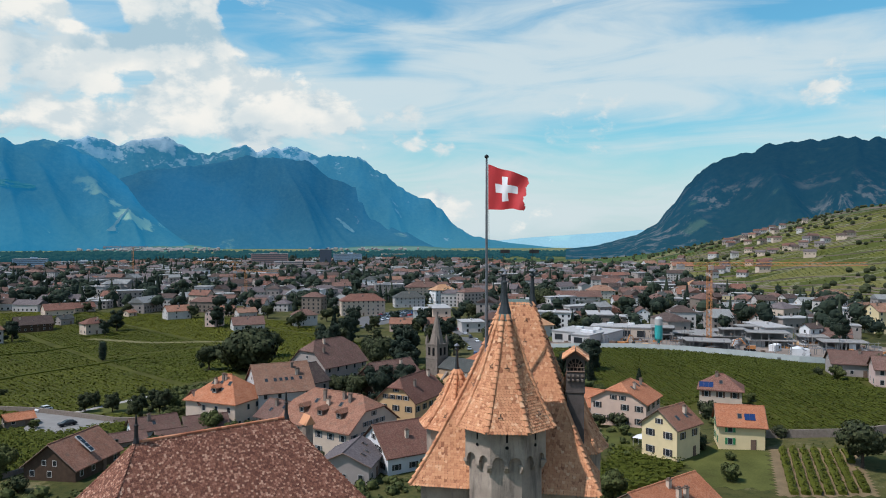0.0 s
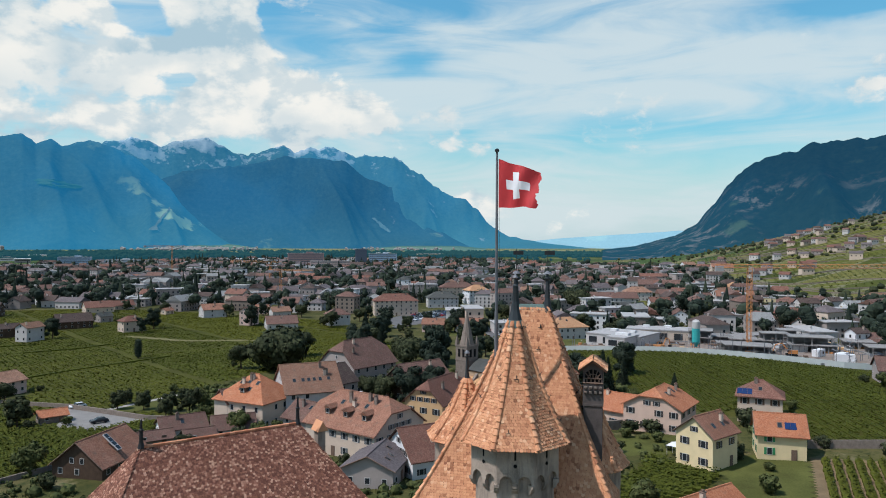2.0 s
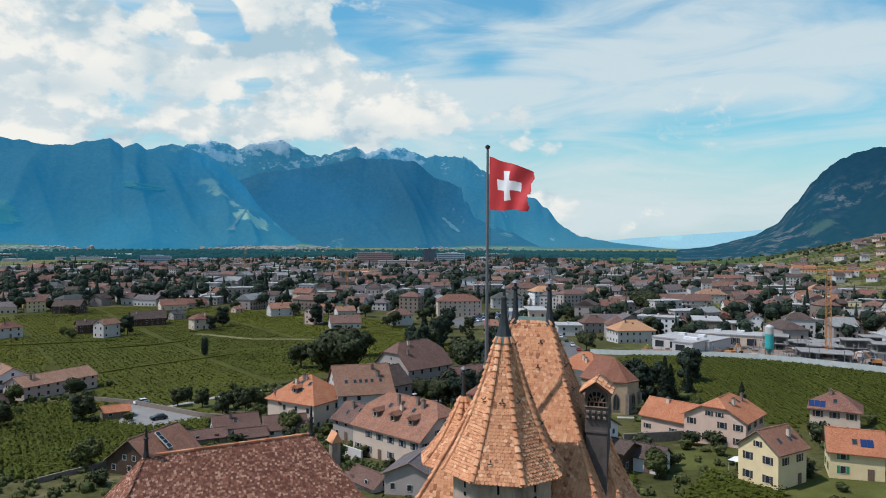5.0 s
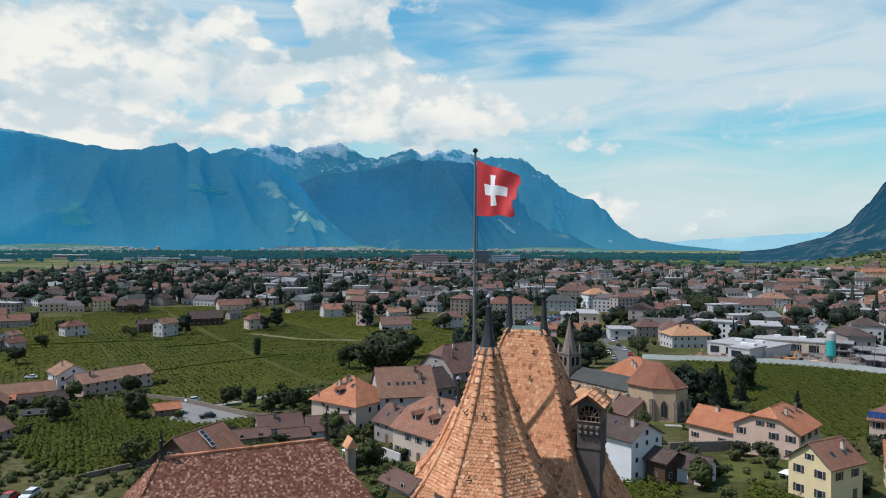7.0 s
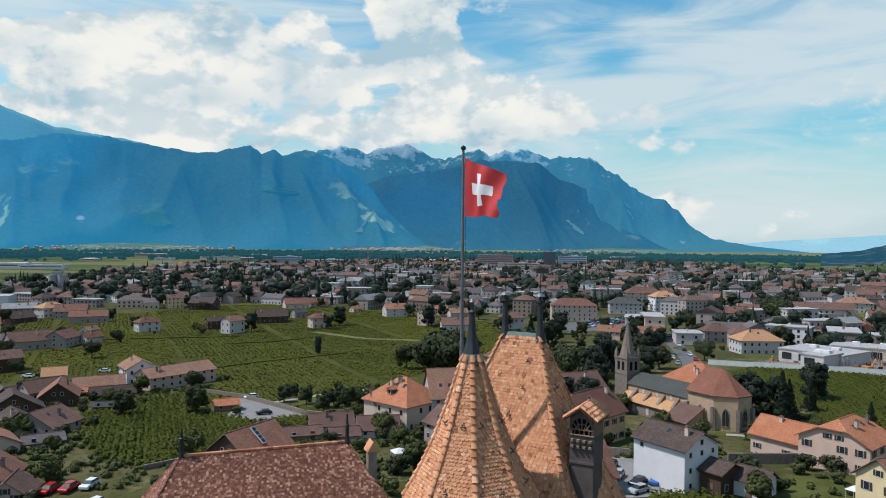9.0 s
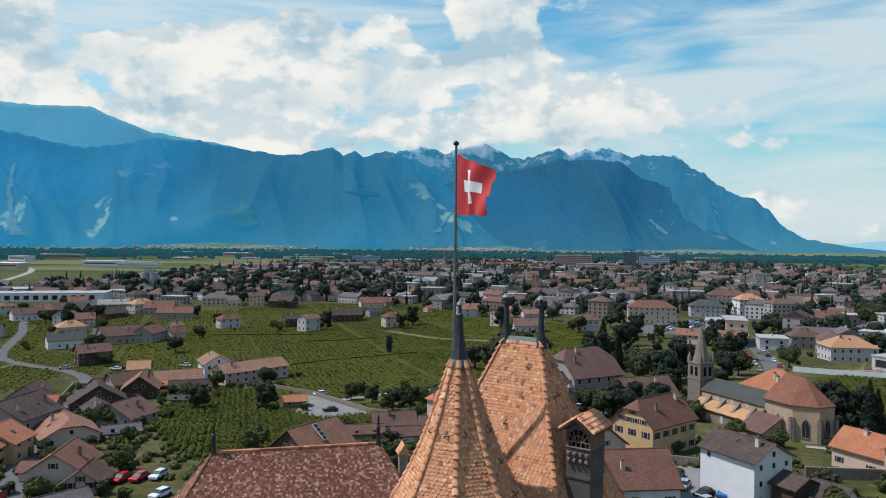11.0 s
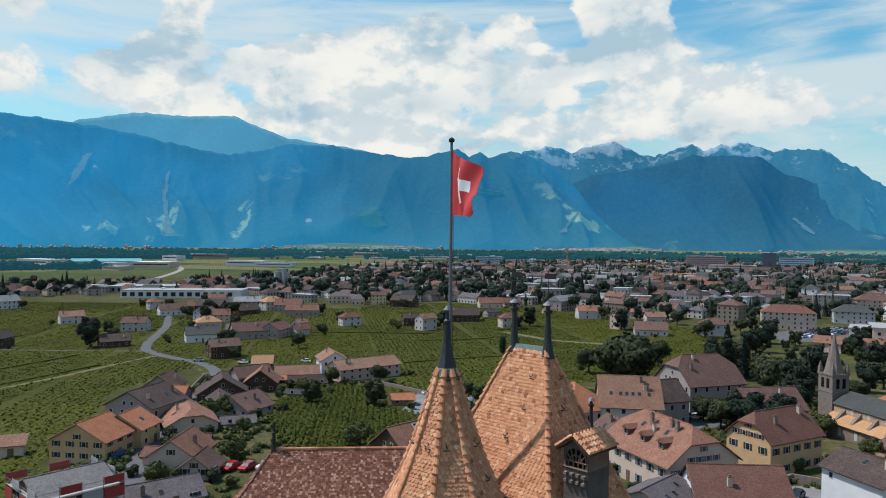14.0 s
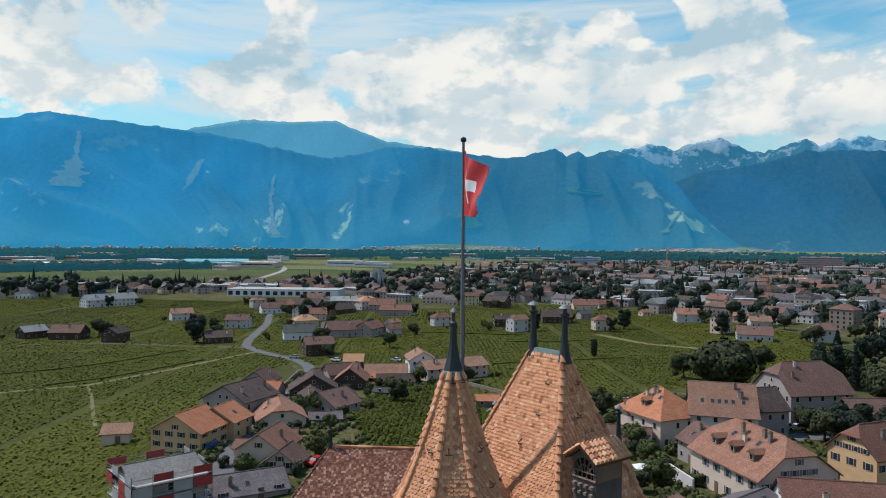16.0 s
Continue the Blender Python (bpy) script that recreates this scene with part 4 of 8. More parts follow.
    fray = [rng.uniform(-0.012, 0.012) + 0.022 * math.sin(j * 0.35) + (-0.03 if j in (17, 18, 31) else 0) for j in range(n1 + 1)]

    def spot(i, j, lift=0.0):
        x, y = i / n1, j / n1
        xx = x * (1 + fray[j] * (x ** 6))
        wave = 0.29 * math.sin(5.6 * xx + 1.9 * y + 0.4) * xx ** 0.7 + 0.12 * math.sin(12 * xx - 4.0 * y) * xx ** 0.6
        sag = -0.36 * xx * y ** 1.3 - 0.03 * xx + 0.03 * math.sin(9.0 * xx + 2.0) * xx
        return Vector((0.08, 1.70, 53.85 + size * y + size * sag * 0.8)) + d * (size * xx * 0.93) + side * (wave + lift)

    for i in range(n1):
        for j in range(n1):
            x, y = (i + 0.5) / n1, (j + 0.5) / n1
            white = (abs(x - 0.5) < 0.10 and abs(y - 0.5) < 0.31) or (abs(y - 0.5) < 0.10 and abs(x - 0.5) < 0.31)
            b0 = len(cloth.v)
            for lift in (0.006, -0.006):
                cloth.v += [tuple(spot(p, q, lift)) for p, q in ((i, j), (i + 1, j), (i + 1, j + 1), (i, j + 1))]
            cloth.f += [(b0, b0 + 1, b0 + 2, b0 + 3), (b0 + 7, b0 + 6, b0 + 5, b0 + 4)]
            cloth.m += [1 if white else 0] * 2
    cl = part("cloth", cloth, [M_RED, M_WHITE], flag, smooth_it=True)
    # long hall with a hipped dark red roof
    hall = thing("castle_hall", "long castle hall under a weathered dark red tile roof", "castle")
    a, b2 = Vector((-19.7, 26.9, 0)), Vector((-6.7, 30.4, 0))
    w = (b2 - a).normalized()
    fr = Vector((w.y, -w.x, 0))
    mid, hl = (a + b2) * 0.5, (b2 - a).length / 2

    def hall_plan(f):
        g = sweep(f, 0.1)
        z = 26.3 + (35.3 - 26.3) * f
        return [mid + w * (-hl - 7.0 * g) + fr * (9.6 * g) + Vector((0, 0, z)), mid + w * (hl + 6.2 * g) + fr * (9.6 * g) + Vector((0, 0, z)),
                mid + w * (hl + 6.2 * g) - fr * (8 * g + 0.01) + Vector((0, 0, z)), mid + w * (-hl - 7.0 * g) - fr * (8 * g + 0.01) + Vector((0, 0, z))]

    s = Shape()
    e = [mid + (p - mid) * 0.93 for p in hall_plan(0.0)]
    s.loft([[Vector((p.x, p.y, z)) for p in e] for z in (-2, 26.4)])
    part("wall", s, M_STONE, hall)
    tile_roof(hall_plan, [0, 1, 3], M_HALL, hall, "broad hipped roof of mottled dark red tiles", width=0.21, gap=0.17, rng=random.Random(3))
    s = Shape()
    for j in range(30):
        p, q = a + (b2 - a) * (j / 30) + Vector((0, 0, 35.3)), a + (b2 - a) * ((j + 1.1) / 30) + Vector((0, 0, 35.3))
        s.loft([[o + fr * (r * math.sin(t)) + Vector((0, 0, r * math.cos(t))) for t in (-1.8, -0.9, 0, 0.9, 1.8)] for o, r in ((p, 0.19), (q, 0.165))])
    r = part("ridge_tiles", s, clay_piece("ridge_tile", ((0.0, (0.24, 0.085, 0.05)), (0.6, (0.38, 0.15, 0.085)), (1.0, (0.50, 0.23, 0.14))), True), hall)
    for p, h in ((a, 2.2), (b2, 2.4)):
        s = Shape()
        s.turned([(0.30, 35.25), (0.17, 35.7), (0.14, 36.6), (0.20, 36.65), (0.20, 36.75), (0.12, 36.8), (0.07, 35.3 + h), (0.0, 35.3 + h + 0.1)], 8, (p.x, p.y))
        part("finial", s, M_IRON, hall, "dark metal roof finial")
    s = Shape()
    c2 = Vector((-4.6, 30.9, 0))
    s.loft([[c2 + w * x + fr * y + Vector((0, 0, z)) for x, y in ((-0.35, -0.5), (0.35, -0.5), (0.35, 0.5), (-0.35, 0.5))] for z in (30, 34.4)])
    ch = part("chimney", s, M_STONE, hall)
    s = Shape()
    s.loft([[c2 + w * x + fr * y + Vector((0, 0, z)) for x, z in ((-0.55, 34.4), (0.55, 34.4), (0.0, 35.3))] for y in (-0.7, 0.7)])
    part("chimney_cap", s, M_TILE, ch)


castle()


# ---- houses ----
WINDOW_MESHES = {}


def window_meshes(w, h, arch=False):
    key = (round(w, 2), round(h, 2), arch)
    if key not in WINDOW_MESHES:
        fr, gl, sh = Shape(), Shape(), Shape()
        ring = lambda d, y: [(-w / 2 - d, y, -h / 2 - d), (w / 2 + d, y, -h / 2 - d), (w / 2 + d, y, h / 2 + d), (-w / 2 - d, y, h / 2 + d)]
        rings = [ring(0.05, 0.02), ring(0.05, -0.05), ring(-0.04, -0.05), ring(-0.04, -0.02)]
        fr.loft(rings, 0)
        gl.loft([ring(-0.06, -0.024), ring(-0.06, -0.05)])
        prof = [(0.0, -h / 2)] + [(-0.045 - 0.02 * (q % 2), -h / 2 + h * q / 8) for q in range(9)] + [(0.0, h / 2)]
        sh.loft([[(px, y, z) for y, z in prof] for px in (-w * 0.25, w * 0.25)])
        both = Shape()
        both.loft(rings, 0)
        both.m[-1] = 1
        WINDOW_MESHES[key] = fr.mesh("window", M_FRAME), gl.mesh("pane", M_GLASS), sh, both.mesh("window", [M_FRAME, M_GLASS])
    return WINDOW_MESHES[key]


SHUTTER_MESHES = {}


def add_window(parent, m, w, h, shutter="", detail=True):
    fr, gl, sh, both = window_meshes(w, h)
    if not detail:
        return part("window", both, None, parent, m=m)
    win = part("window", fr, None, parent, m=m)
    part("pane", gl, None, win)
    if shutter and detail:
        key = (round(w, 2), round(h, 2), shutter)
        if key not in SHUTTER_MESHES:
            SHUTTER_MESHES[key] = sh.mesh("shutter", SHUTTERS[shutter])
        for sgn in (-1, 1):
            part("shutter", SHUTTER_MESHES[key], None, win, m=Matrix.Translation((sgn * w * 0.79, 0, 0)))
    return win


def chimney(parent, x, y, z0, z1, mat):
    s = Shape()
    s.box(x, y, (z0 + z1) / 2, 0.7, 0.55, z1 - z0)
    c = part("chimney", s, mat, parent)
    s = Shape()
    s.box(x, y, z1 + 0.05, 0.9, 0.75, 0.12)
    s.box(x, y, z1 + 0.22, 0.45, 0.35, 0.22)
    part("chimney_cap", s, M_TRIM, c)


def house(label, x, y, rot, L, W, eave, ridge, kind, roof, wall, shutter="", dormers=0, skylights=0, chimneys=1, seed=1, name="house", group="", over=0.6, flat=False, base=None, detail=True, skip=0.10):
    """A house: walls to the eaves, a pitched roof with thickness, windows by storey, chimneys, dormers, skylights."""
    rng = random.Random(seed * 7 + int(x) * 13 + int(y))
    g = land(x, y) if base is None else base
    he, hr = eave - g, ridge - g
    h = thing(name, label, "house", pose(x, y, g, 0, 0, rot), group)
    wm, rm = WALLS[wall], ROOFS[roof]
    deep = -2.5
    hl, hw = L / 2, W / 2
    s = Shape()
    if kind == "gable":
        ring = lambda px: [(px, -hw, deep), (px, hw, deep), (px, hw, he), (px, 0, hr - 0.22), (px, -hw, he)]
        s.loft([ring(-hl), ring(hl)])
    elif kind == "half":
        yh, zh = hw * 0.42, he + (hr - he) * 0.58 - 0.22
        ring = lambda px: [(px, -hw, deep), (px, hw, deep), (px, hw, he), (px, yh, zh), (px, -yh, zh), (px, -hw, he)]
        s.loft([ring(-hl), ring(hl)])
    else:
        s.loft([[(-hl, -hw, z), (hl, -hw, z), (hl, hw, z), (-hl, hw, z)] for z in (deep, he)])
    body = part("wall", s, wm, h)
    slope = (hr - he) / hw
    r = Shape()
    if kind == "gable":
        ze = he - over * slope
        og = over * 0.8
        ring = lambda px: [(px, -hw - over, ze + 0.16), (px, -hw - over, ze - 0.04), (px, 0, hr - 0.14), (px, hw + over, ze - 0.04), (px, hw + over, ze + 0.16), (px, 0, hr + 0.08)]
        r.loft([ring(-hl - og), ring(hl + og)])
    elif kind == "half":
        ze, og = he - over * slope, over * 0.9
        xe, yo, yh, zh, xk = hl + og, hw + over, hw * 0.42, hr - hw * 0.42 * slope, hl + og - hw * 0.45
        for q in (-1, 1):
            r.poly([(-xe * q, -yo * q, ze + 0.16), (xe * q, -yo * q, ze + 0.16), (xe * q, -yh * q, zh + 0.1), (xk * q, 0, hr + 0.08), (-xk * q, 0, hr + 0.08), (-xe * q, -yh * q, zh + 0.1)])
            r.poly([(-xe * q, -yh * q, zh - 0.1), (-xk * q, 0, hr - 0.14), (xk * q, 0, hr - 0.14), (xe * q, -yh * q, zh - 0.1), (xe * q, -yo * q, ze - 0.04), (-xe * q, -yo * q, ze - 0.04)])
            r.poly([(xe * q, -yh * q, zh + 0.1), (xe * q, yh * q, zh + 0.1), (xk * q, 0, hr + 0.08)])
            r.poly([(xk * q, 0, hr - 0.14), (xe * q, yh * q, zh - 0.1), (xe * q, -yh * q, zh - 0.1)])
            rim = [(-yo, ze), (-yh, zh), (yh, zh), (yo, ze)]
            for (y0, z0), (y1, z1) in zip(rim, rim[1:]):
                r.poly([(xe * q, y0 * q, z0 - 0.06), (xe * q, y1 * q, z1 - 0.06), (xe * q, y1 * q, z1 + 0.13), (xe * q, y0 * q, z0 + 0.13)])
            r.poly([(-xe * q, -yo * q, ze - 0.04), (xe * q, -yo * q, ze - 0.04), (xe * q, -yo * q, ze + 0.16), (-xe * q, -yo * q, ze + 0.16)])
    elif kind == "flat":
        r.box(0, 0, he + 0.25, L + 0.5, W + 0.5, 0.5)
        r.box(rng.uniform(-0.2, 0.2) * L, 0, he + 1.0, L * 0.25, W * 0.4, 1.6)
    else:
        ze = he - over * slope
        hk = max(0.25, hl - hw * 0.95)
        e = [(-hl - over, -hw - over), (hl + over, -hw - over), (hl + over, hw + over), (-hl - over, hw + over)]
        t = [(-hk, -0.06), (hk, -0.06), (hk, 0.06), (-hk, 0.06)]
        r.loft([[(p, q, ze - 0.06) for p, q in e], [(p, q, ze + 0.14) for p, q in e], [(p, q, hr) for p, q in t]])
    rf = part("roof", r, rm if kind != "flat" else M_CONC, h)
    if kind == "gable" and detail:
        for sx in (-1, 1):
            for sy in (-1, 1):
                s = Shape()
                a, b = Vector((sx * (hl + over * 0.8), sy * (hw + over), he - over * slope)), Vector((sx * (hl + over * 0.8), 0, hr - 0.05))
                s.tube([a, b], 0.11, 0.11, 4)
                part("bargeboard", s, M_TRIM, rf)
    s = Shape()
    if kind != "flat":
        xr = hl + over * 0.8 if kind == "gable" else hl + over * 0.9 - hw * 0.45 if kind == "half" else max(0.25, hl - hw * 0.95)
        s.tube([(-xr, 0, hr + 0.05), (xr, 0, hr + 0.05)], 0.15, 0.15, 6)
        part("ridge", s, rm, rf)
    # windows on the sides towards the castle
    to = Vector((-x, -y - 30, 0)).normalized()
    turn = Matrix.Rotation(radians(rot), 3, "Z")
    floors = max(1, round(he / 2.9))
    pitch = he / floors
    wh, ww = (1.35, 0.95) if he > 5 else (1.1, 0.9)
    bare = shutter == "bare"
    if bare:
        shutter, wh, ww = "", 0.95, 0.7
    for nx, ny, half, span in ((0, -1, hw, L), (0, 1, hw, L), (-1, 0, hl, W), (1, 0, hl, W)):
        if (turn @ Vector((nx, ny, 0))).dot(to) < 0.05:
            continue
        count = max(1, int(span / 3.1))
        ang = math.atan2(ny, nx) + math.pi / 2
        for f in range(floors):
            for j in range(count):
                if rng.random() < (0.72 if bare and nx == 0 else skip):
                    continue
                o = (j + 0.5) * span / count - span / 2
                px, py = (o, ny * (half + 0.02)) if nx == 0 else (nx * (half + 0.02), o)
                if f == 0 and j == count // 2 and nx == 0 and not bare:
                    d = Shape()
                    d.box(0, -0.02, 0, 1.05, 0.08, 2.1)
                    d.box(0, -0.05, -0.2, 0.8, 0.08, 1.5)
                    door = part("door", d, M_TRIM, body, m=Matrix.Translation((px, py, 1.06)) @ Matrix.Rotation(ang, 4, "Z"))
                    continue
                add_window(body, Matrix.Translation((px, py, f * pitch + 1.55)) @ Matrix.Rotation(ang, 4, "Z"), ww, wh, shutter, detail)
        if nx and kind in ("gable", "half") and hr - he > 2.2:
            for o, up in (((-2.85, 0.6), (-0.95, 0.6), (0.95, 0.6), (2.85, 0.6), (0, 2.4)) if hr - he > 4.5 else ((-1.1, 0.75), (1.1, 0.75)) if hr - he > 3.5 else ((0, 0.75),)):
                add_window(body, Matrix.Translation((nx * (half + 0.02), o, he + up)) @ Matrix.Rotation(ang, 4, "Z"), 0.8, 1.0, shutter, detail)
    face = -1 if (turn @ Vector((0, -1, 0))).dot(to) > 0 else 1
    tilt = math.atan2(hr - he, hw)
    if kind == "hip":
        chim_x = max(0.4, hl - hw * 0.8)
    else:
        chim_x = hl * 0.75
    for c in range(chimneys):
        cx, cy = rng.uniform(-chim_x, chim_x), face * hw * rng.uniform(0.15, 0.6)
        z = hr - abs(cy) * slope
        chimney(rf, cx, cy, z - 0.6, max(z + 1.1, hr + rng.uniform(0.0, 0.5)) if abs(cy) < hw * 0.3 else z + 1.5, WALLS["cream" if rng.random() < 0.5 else "stone"])
    for k in range(skylights):
        sx, sy = (k + 0.5) / skylights * L * 0.7 - L * 0.35 + rng.uniform(-0.3, 0.3), face * hw * rng.choice((0.35, 0.6))
        if kind == "hip":
            sx *= 0.6
        s = Shape()
        s.box(0, 0, 0, 0.95, 1.3, 0.14)
        m = Matrix.Translation((sx, sy, hr - abs(sy) * slope + 0.12)) @ Matrix.Rotation(-face * tilt, 4, "X")
        sk = part("skylight", s, M_TRIM, rf, m=m)
        s = Shape()
        s.box(0, 0, 0.06, 0.72, 1.05, 0.06)
        part("skylight_pane", s, M_GLASS, sk)
    for k in range(dormers):
        sx, sy = (k + 0.5) / dormers * L * 0.8 - L * 0.4, face * hw * 0.62
        z = hr - abs(sy) * slope
        s = Shape()
        s.box(sx, sy, z + 0.2, 1.5, 1.9, 1.5)
        d = part("dormer", s, M_TRIM, rf)
        s = Shape()
        yy = sy + face * 1.3
        s.loft([[(sx - 1.1, q, z + 0.75), (sx + 1.1, q, z + 0.75), (sx, q, z + 1.55)] for q in (yy, sy - face * 1.8)])
        part("dormer_roof", s, rm, d)
        add_window(d, Matrix.Translation((sx, sy + face * 0.97, z + 0.15)) @ Matrix.Rotation(0 if face < 0 else math.pi, 4, "Z"), 0.85, 0.95, "", detail)
    return h


HOUSES = []


def plot(*row):
    """Marks a plot: label, x, y, turn, length, width, eaves, ridge, roof form, roof, wall, shutters, dormers, skylights, chimneys."""
    HOUSES.append(row)


plot('orange hipped roof over cream walls with skylights', 1.9, 153.4, -46, 15.4, 13.6, 12.4, 17.8, 'hip', 'orange', 'cream', 'grey', 1, 5, 3)
plot('large taupe tile roof with skylights and a white firewall', 15.6, 157.0, 3, 14.5, 16.5, 13.2, 19.2, 'gable', 'taupe', 'offwhite', 'grey', 0, 6, 3)
plot('old manor with steep dark brown roof among trees', 37.3, 189.5, 30, 18.4, 16.0, 13.4, 20.6, 'half', 'brown', 'grey', 'dark', 0, 0, 2)
plot('low dark roofed wing beside the manor', 22.7, 168.0, 30, 13.9, 11.4, 12.0, 16.4, 'gable', 'dark', 'grey', 'dark', 0, 0, 1)
plot('big rose-tiled house with three dormers and arched gable windows', 21.0, 115.8, 122.9, 20.0, 15.8, 13.2, 19.0, 'half', 'rose', 'cream', 'grey', 3, 2, 4)
plot('ochre house with brown roof and dark shutters', 43.5, 129.6, 40, 16.0, 10.4, 14.0, 18.8, 'half', 'russet', 'ochre', 'dark', 0, 0, 2)
plot('bright white house with dark brown roof', 50.3, 95.9, -61, 11.4, 9.4, 16.7, 19.2, 'gable', 'dark', 'white', 'bare', 0, 1, 1)
plot('cream farmhouse with a broad orange roof', 88.8, 103.8, 35, 12.0, 13.2, 14.6, 18.4, 'half', 'orange', 'blush', 'dark', 0, 2, 2)
plot('low orange-roofed wing of the farmhouse', 82.5, 112.5, 118, 13.0, 8.6, 12.4, 15.6, 'gable', 'orange', 'blush', 'dark', 0, 0, 1)
plot('pale yellow villa with red tile roof and dark shutters', 78.9, 76.5, 18, 8.6, 7.8, 15.8, 18.9, 'gable', 'rose', 'yellow', 'dark', 0, 2, 1)
plot('pale yellow house with orange roof and green shutters', 95.4, 75.0, -37, 8.8, 7.6, 14.7, 17.9, 'gable', 'orange', 'yellow', 'green', 0, 1, 0)
plot('white house with red roof and solar panels in the vines', 112.5, 97.5, -45, 9.6, 8.4, 16.4, 19.4, 'hip', 'russet', 'cream', 'brown', 0, 1, 1)
plot('wooden barn with a long skylight in its tile roof', -31.1, 120.4, 57, 13.6, 10.9, 9.6, 13.9, 'gable', 'rose', 'wood', '', 0, 0, 0)
plot('small white gabled house with brown roof', -16.2, 146.0, 12, 10.1, 7.4, 8.2, 10.4, 'gable', 'brown', 'white', '', 0, 1, 1)
plot('small white gabled house with dark brown roof', -4.6, 142.6, 2, 9.4, 8.0, 8.0, 10.4, 'gable', 'brown', 'white', '', 0, 0, 0)
plot('long pink house with taupe roof at the vineyard wall', -75.8, 225.5, 48, 25.3, 10.6, 6.6, 9.1, 'gable', 'taupe', 'pink', 'dark', 0, 0, 2)
plot('pale two-storey house with grey-brown roof', -90.9, 232.4, -59, 12.6, 10.1, 7.5, 10.4, 'gable', 'taupe', 'white', 'dark', 0, 0, 1)
plot('long low white outbuilding with taupe roof', -97.9, 215.4, 24, 15.2, 7.6, 4.5, 7.1, 'gable', 'taupe', 'white', '', 0, 0, 0)
plot('ochre chalet-like house with overhanging orange roof', -97.7, 106.0, 93, 10.5, 12.6, 10.9, 14.4, 'gable', 'orange', 'ochre', 'dark', 0, 0, 0)
plot('rear wing with orange roof', -95.6, 115.2, 93, 7.6, 10.6, 10.9, 13.9, 'gable', 'orange', 'ochre', '', 0, 1, 0)
plot('grey-beige house with dark brown roof and skylights', -104.1, 134.4, 85, 13.5, 13.6, 11.5, 15.1, 'gable', 'dark', 'grey', 'brown', 0, 2, 2)
plot('house with brown roof by the lane', -127.0, 178.0, 100, 10.1, 9.6, 6.3, 9.6, 'gable', 'brown', 'grey', 'dark', 0, 0, 1)
plot('small house with bright orange roof by the lane', -119.5, 171.0, 10, 8.6, 6.8, 5.2, 7.4, 'gable', 'orange', 'grey', '', 0, 0, 0)
plot('wide rose-roofed village house', -89.5, 130.0, 128, 12.6, 11.6, 8.9, 12.2, 'half', 'rose', 'cream', 'dark', 0, 1, 1)
plot('house under patched rose and brown roofs by the lane', -73.1, 100.1, 98, 10.0, 9.2, 11.0, 14.1, 'gable', 'rose', 'cream', 'dark', 0, 0, 1)
plot('annex with small gable and brown roof', -67.4, 97.2, 100, 6.5, 6.8, 9.2, 11.7, 'gable', 'brown', 'cream', 'dark', 0, 0, 0)
plot('low dark-roofed house at the lane', -67.0, 83.0, 48, 13.0, 9.0, 8.4, 10.8, 'gable', 'mauve', 'grey', 'dark', 0, 1, 1)
plot('wide dark-roofed chalet with wooden gable', -107.1, 178.0, 121, 10.0, 15.0, 5.2, 9.9, 'gable', 'dark', 'wood', '', 0, 0, 1)
plot('pale house under a long sweeping brown roof', -86.5, 152.0, 74, 10.0, 12.4, 7.6, 10.9, 'gable', 'brown', 'grey', 'brown', 0, 2, 1)
plot('dark timber house under a rose tile roof', -101.4, 194.3, 109, 11.0, 10.4, 5.8, 9.8, 'gable', 'rose', 'wood', '', 0, 0, 1)
plot('brown-roofed barn with orange lean-to', -111.2, 205.9, 50, 12.6, 8.8, 5.1, 8.1, 'gable', 'brown', 'grey', '', 0, 0, 0)
plot('big brown-roofed house below the castle', 29.3, 95.0, 8, 14.5, 12.1, 12.1, 16.7, 'gable', 'russet', 'white', 'dark', 0, 0, 1)
plot('grey metal-roofed shed with skylights', 17.2, 91.5, 57, 10.8, 9.4, 12.0, 14.2, 'gable', 'mauve', 'grey', '', 0, 3, 0)
plot('orange-roofed house with white chimneys', 51.2, 46.1, 14, 15.2, 10.1, 13.4, 16.7, 'gable', 'orange', 'cream', 'dark', 0, 0, 3)
plot('small white garden house with dark roof', 61.3, 87.8, -50, 5.3, 5.3, 12.1, 13.8, 'gable', 'dark', 'white', '', 0, 0, 0)
plot('dark wooden porch wing of the white house', 56.2, 89.6, -61, 4.0, 6.4, 13.2, 14.6, 'gable', 'dark', 'wood', '', 0, 0, 0)
plot('shaded brown house under the church', 49.9, 165.5, 20, 15.2, 11.4, 12.0, 16.4, 'gable', 'brown', 'wood', '', 0, 0, 1)
plot('house with orange roof behind the choir', 92.2, 178.1, -62, 16.4, 13.3, 11.9, 16.7, 'hip', 'orange', 'cream', 'dark', 0, 0, 2)
plot('long low roof between the trees', -1.3, 156.6, 20, 11.4, 7.6, 11.4, 14.1, 'gable', 'brown', 'grey', '', 0, 0, 2)
plot('small open barn with pale orange roof by the lane', -119.5, 232.5, 20, 7.6, 6.6, 4.8, 7.2, 'gable', 'pale', 'wood', '', 0, 0, 0)
plot('lean-to with a strip of orange tiles', -97.5, 210.0, 22, 9.5, 4.0, 3.6, 4.7, 'gable', 'orange', 'wood', '', 0, 0, 0)
plot('brown-roofed shed behind the village houses', -100.0, 165.0, 128, 9.0, 7.0, 5.6, 7.8, 'gable', 'dark', 'wood', '', 0, 0, 1)
plot('narrow house with a grey-brown roof', -96.5, 141.0, 128, 9.0, 6.5, 8.2, 10.6, 'gable', 'taupe', 'grey', 'dark', 0, 0, 1)
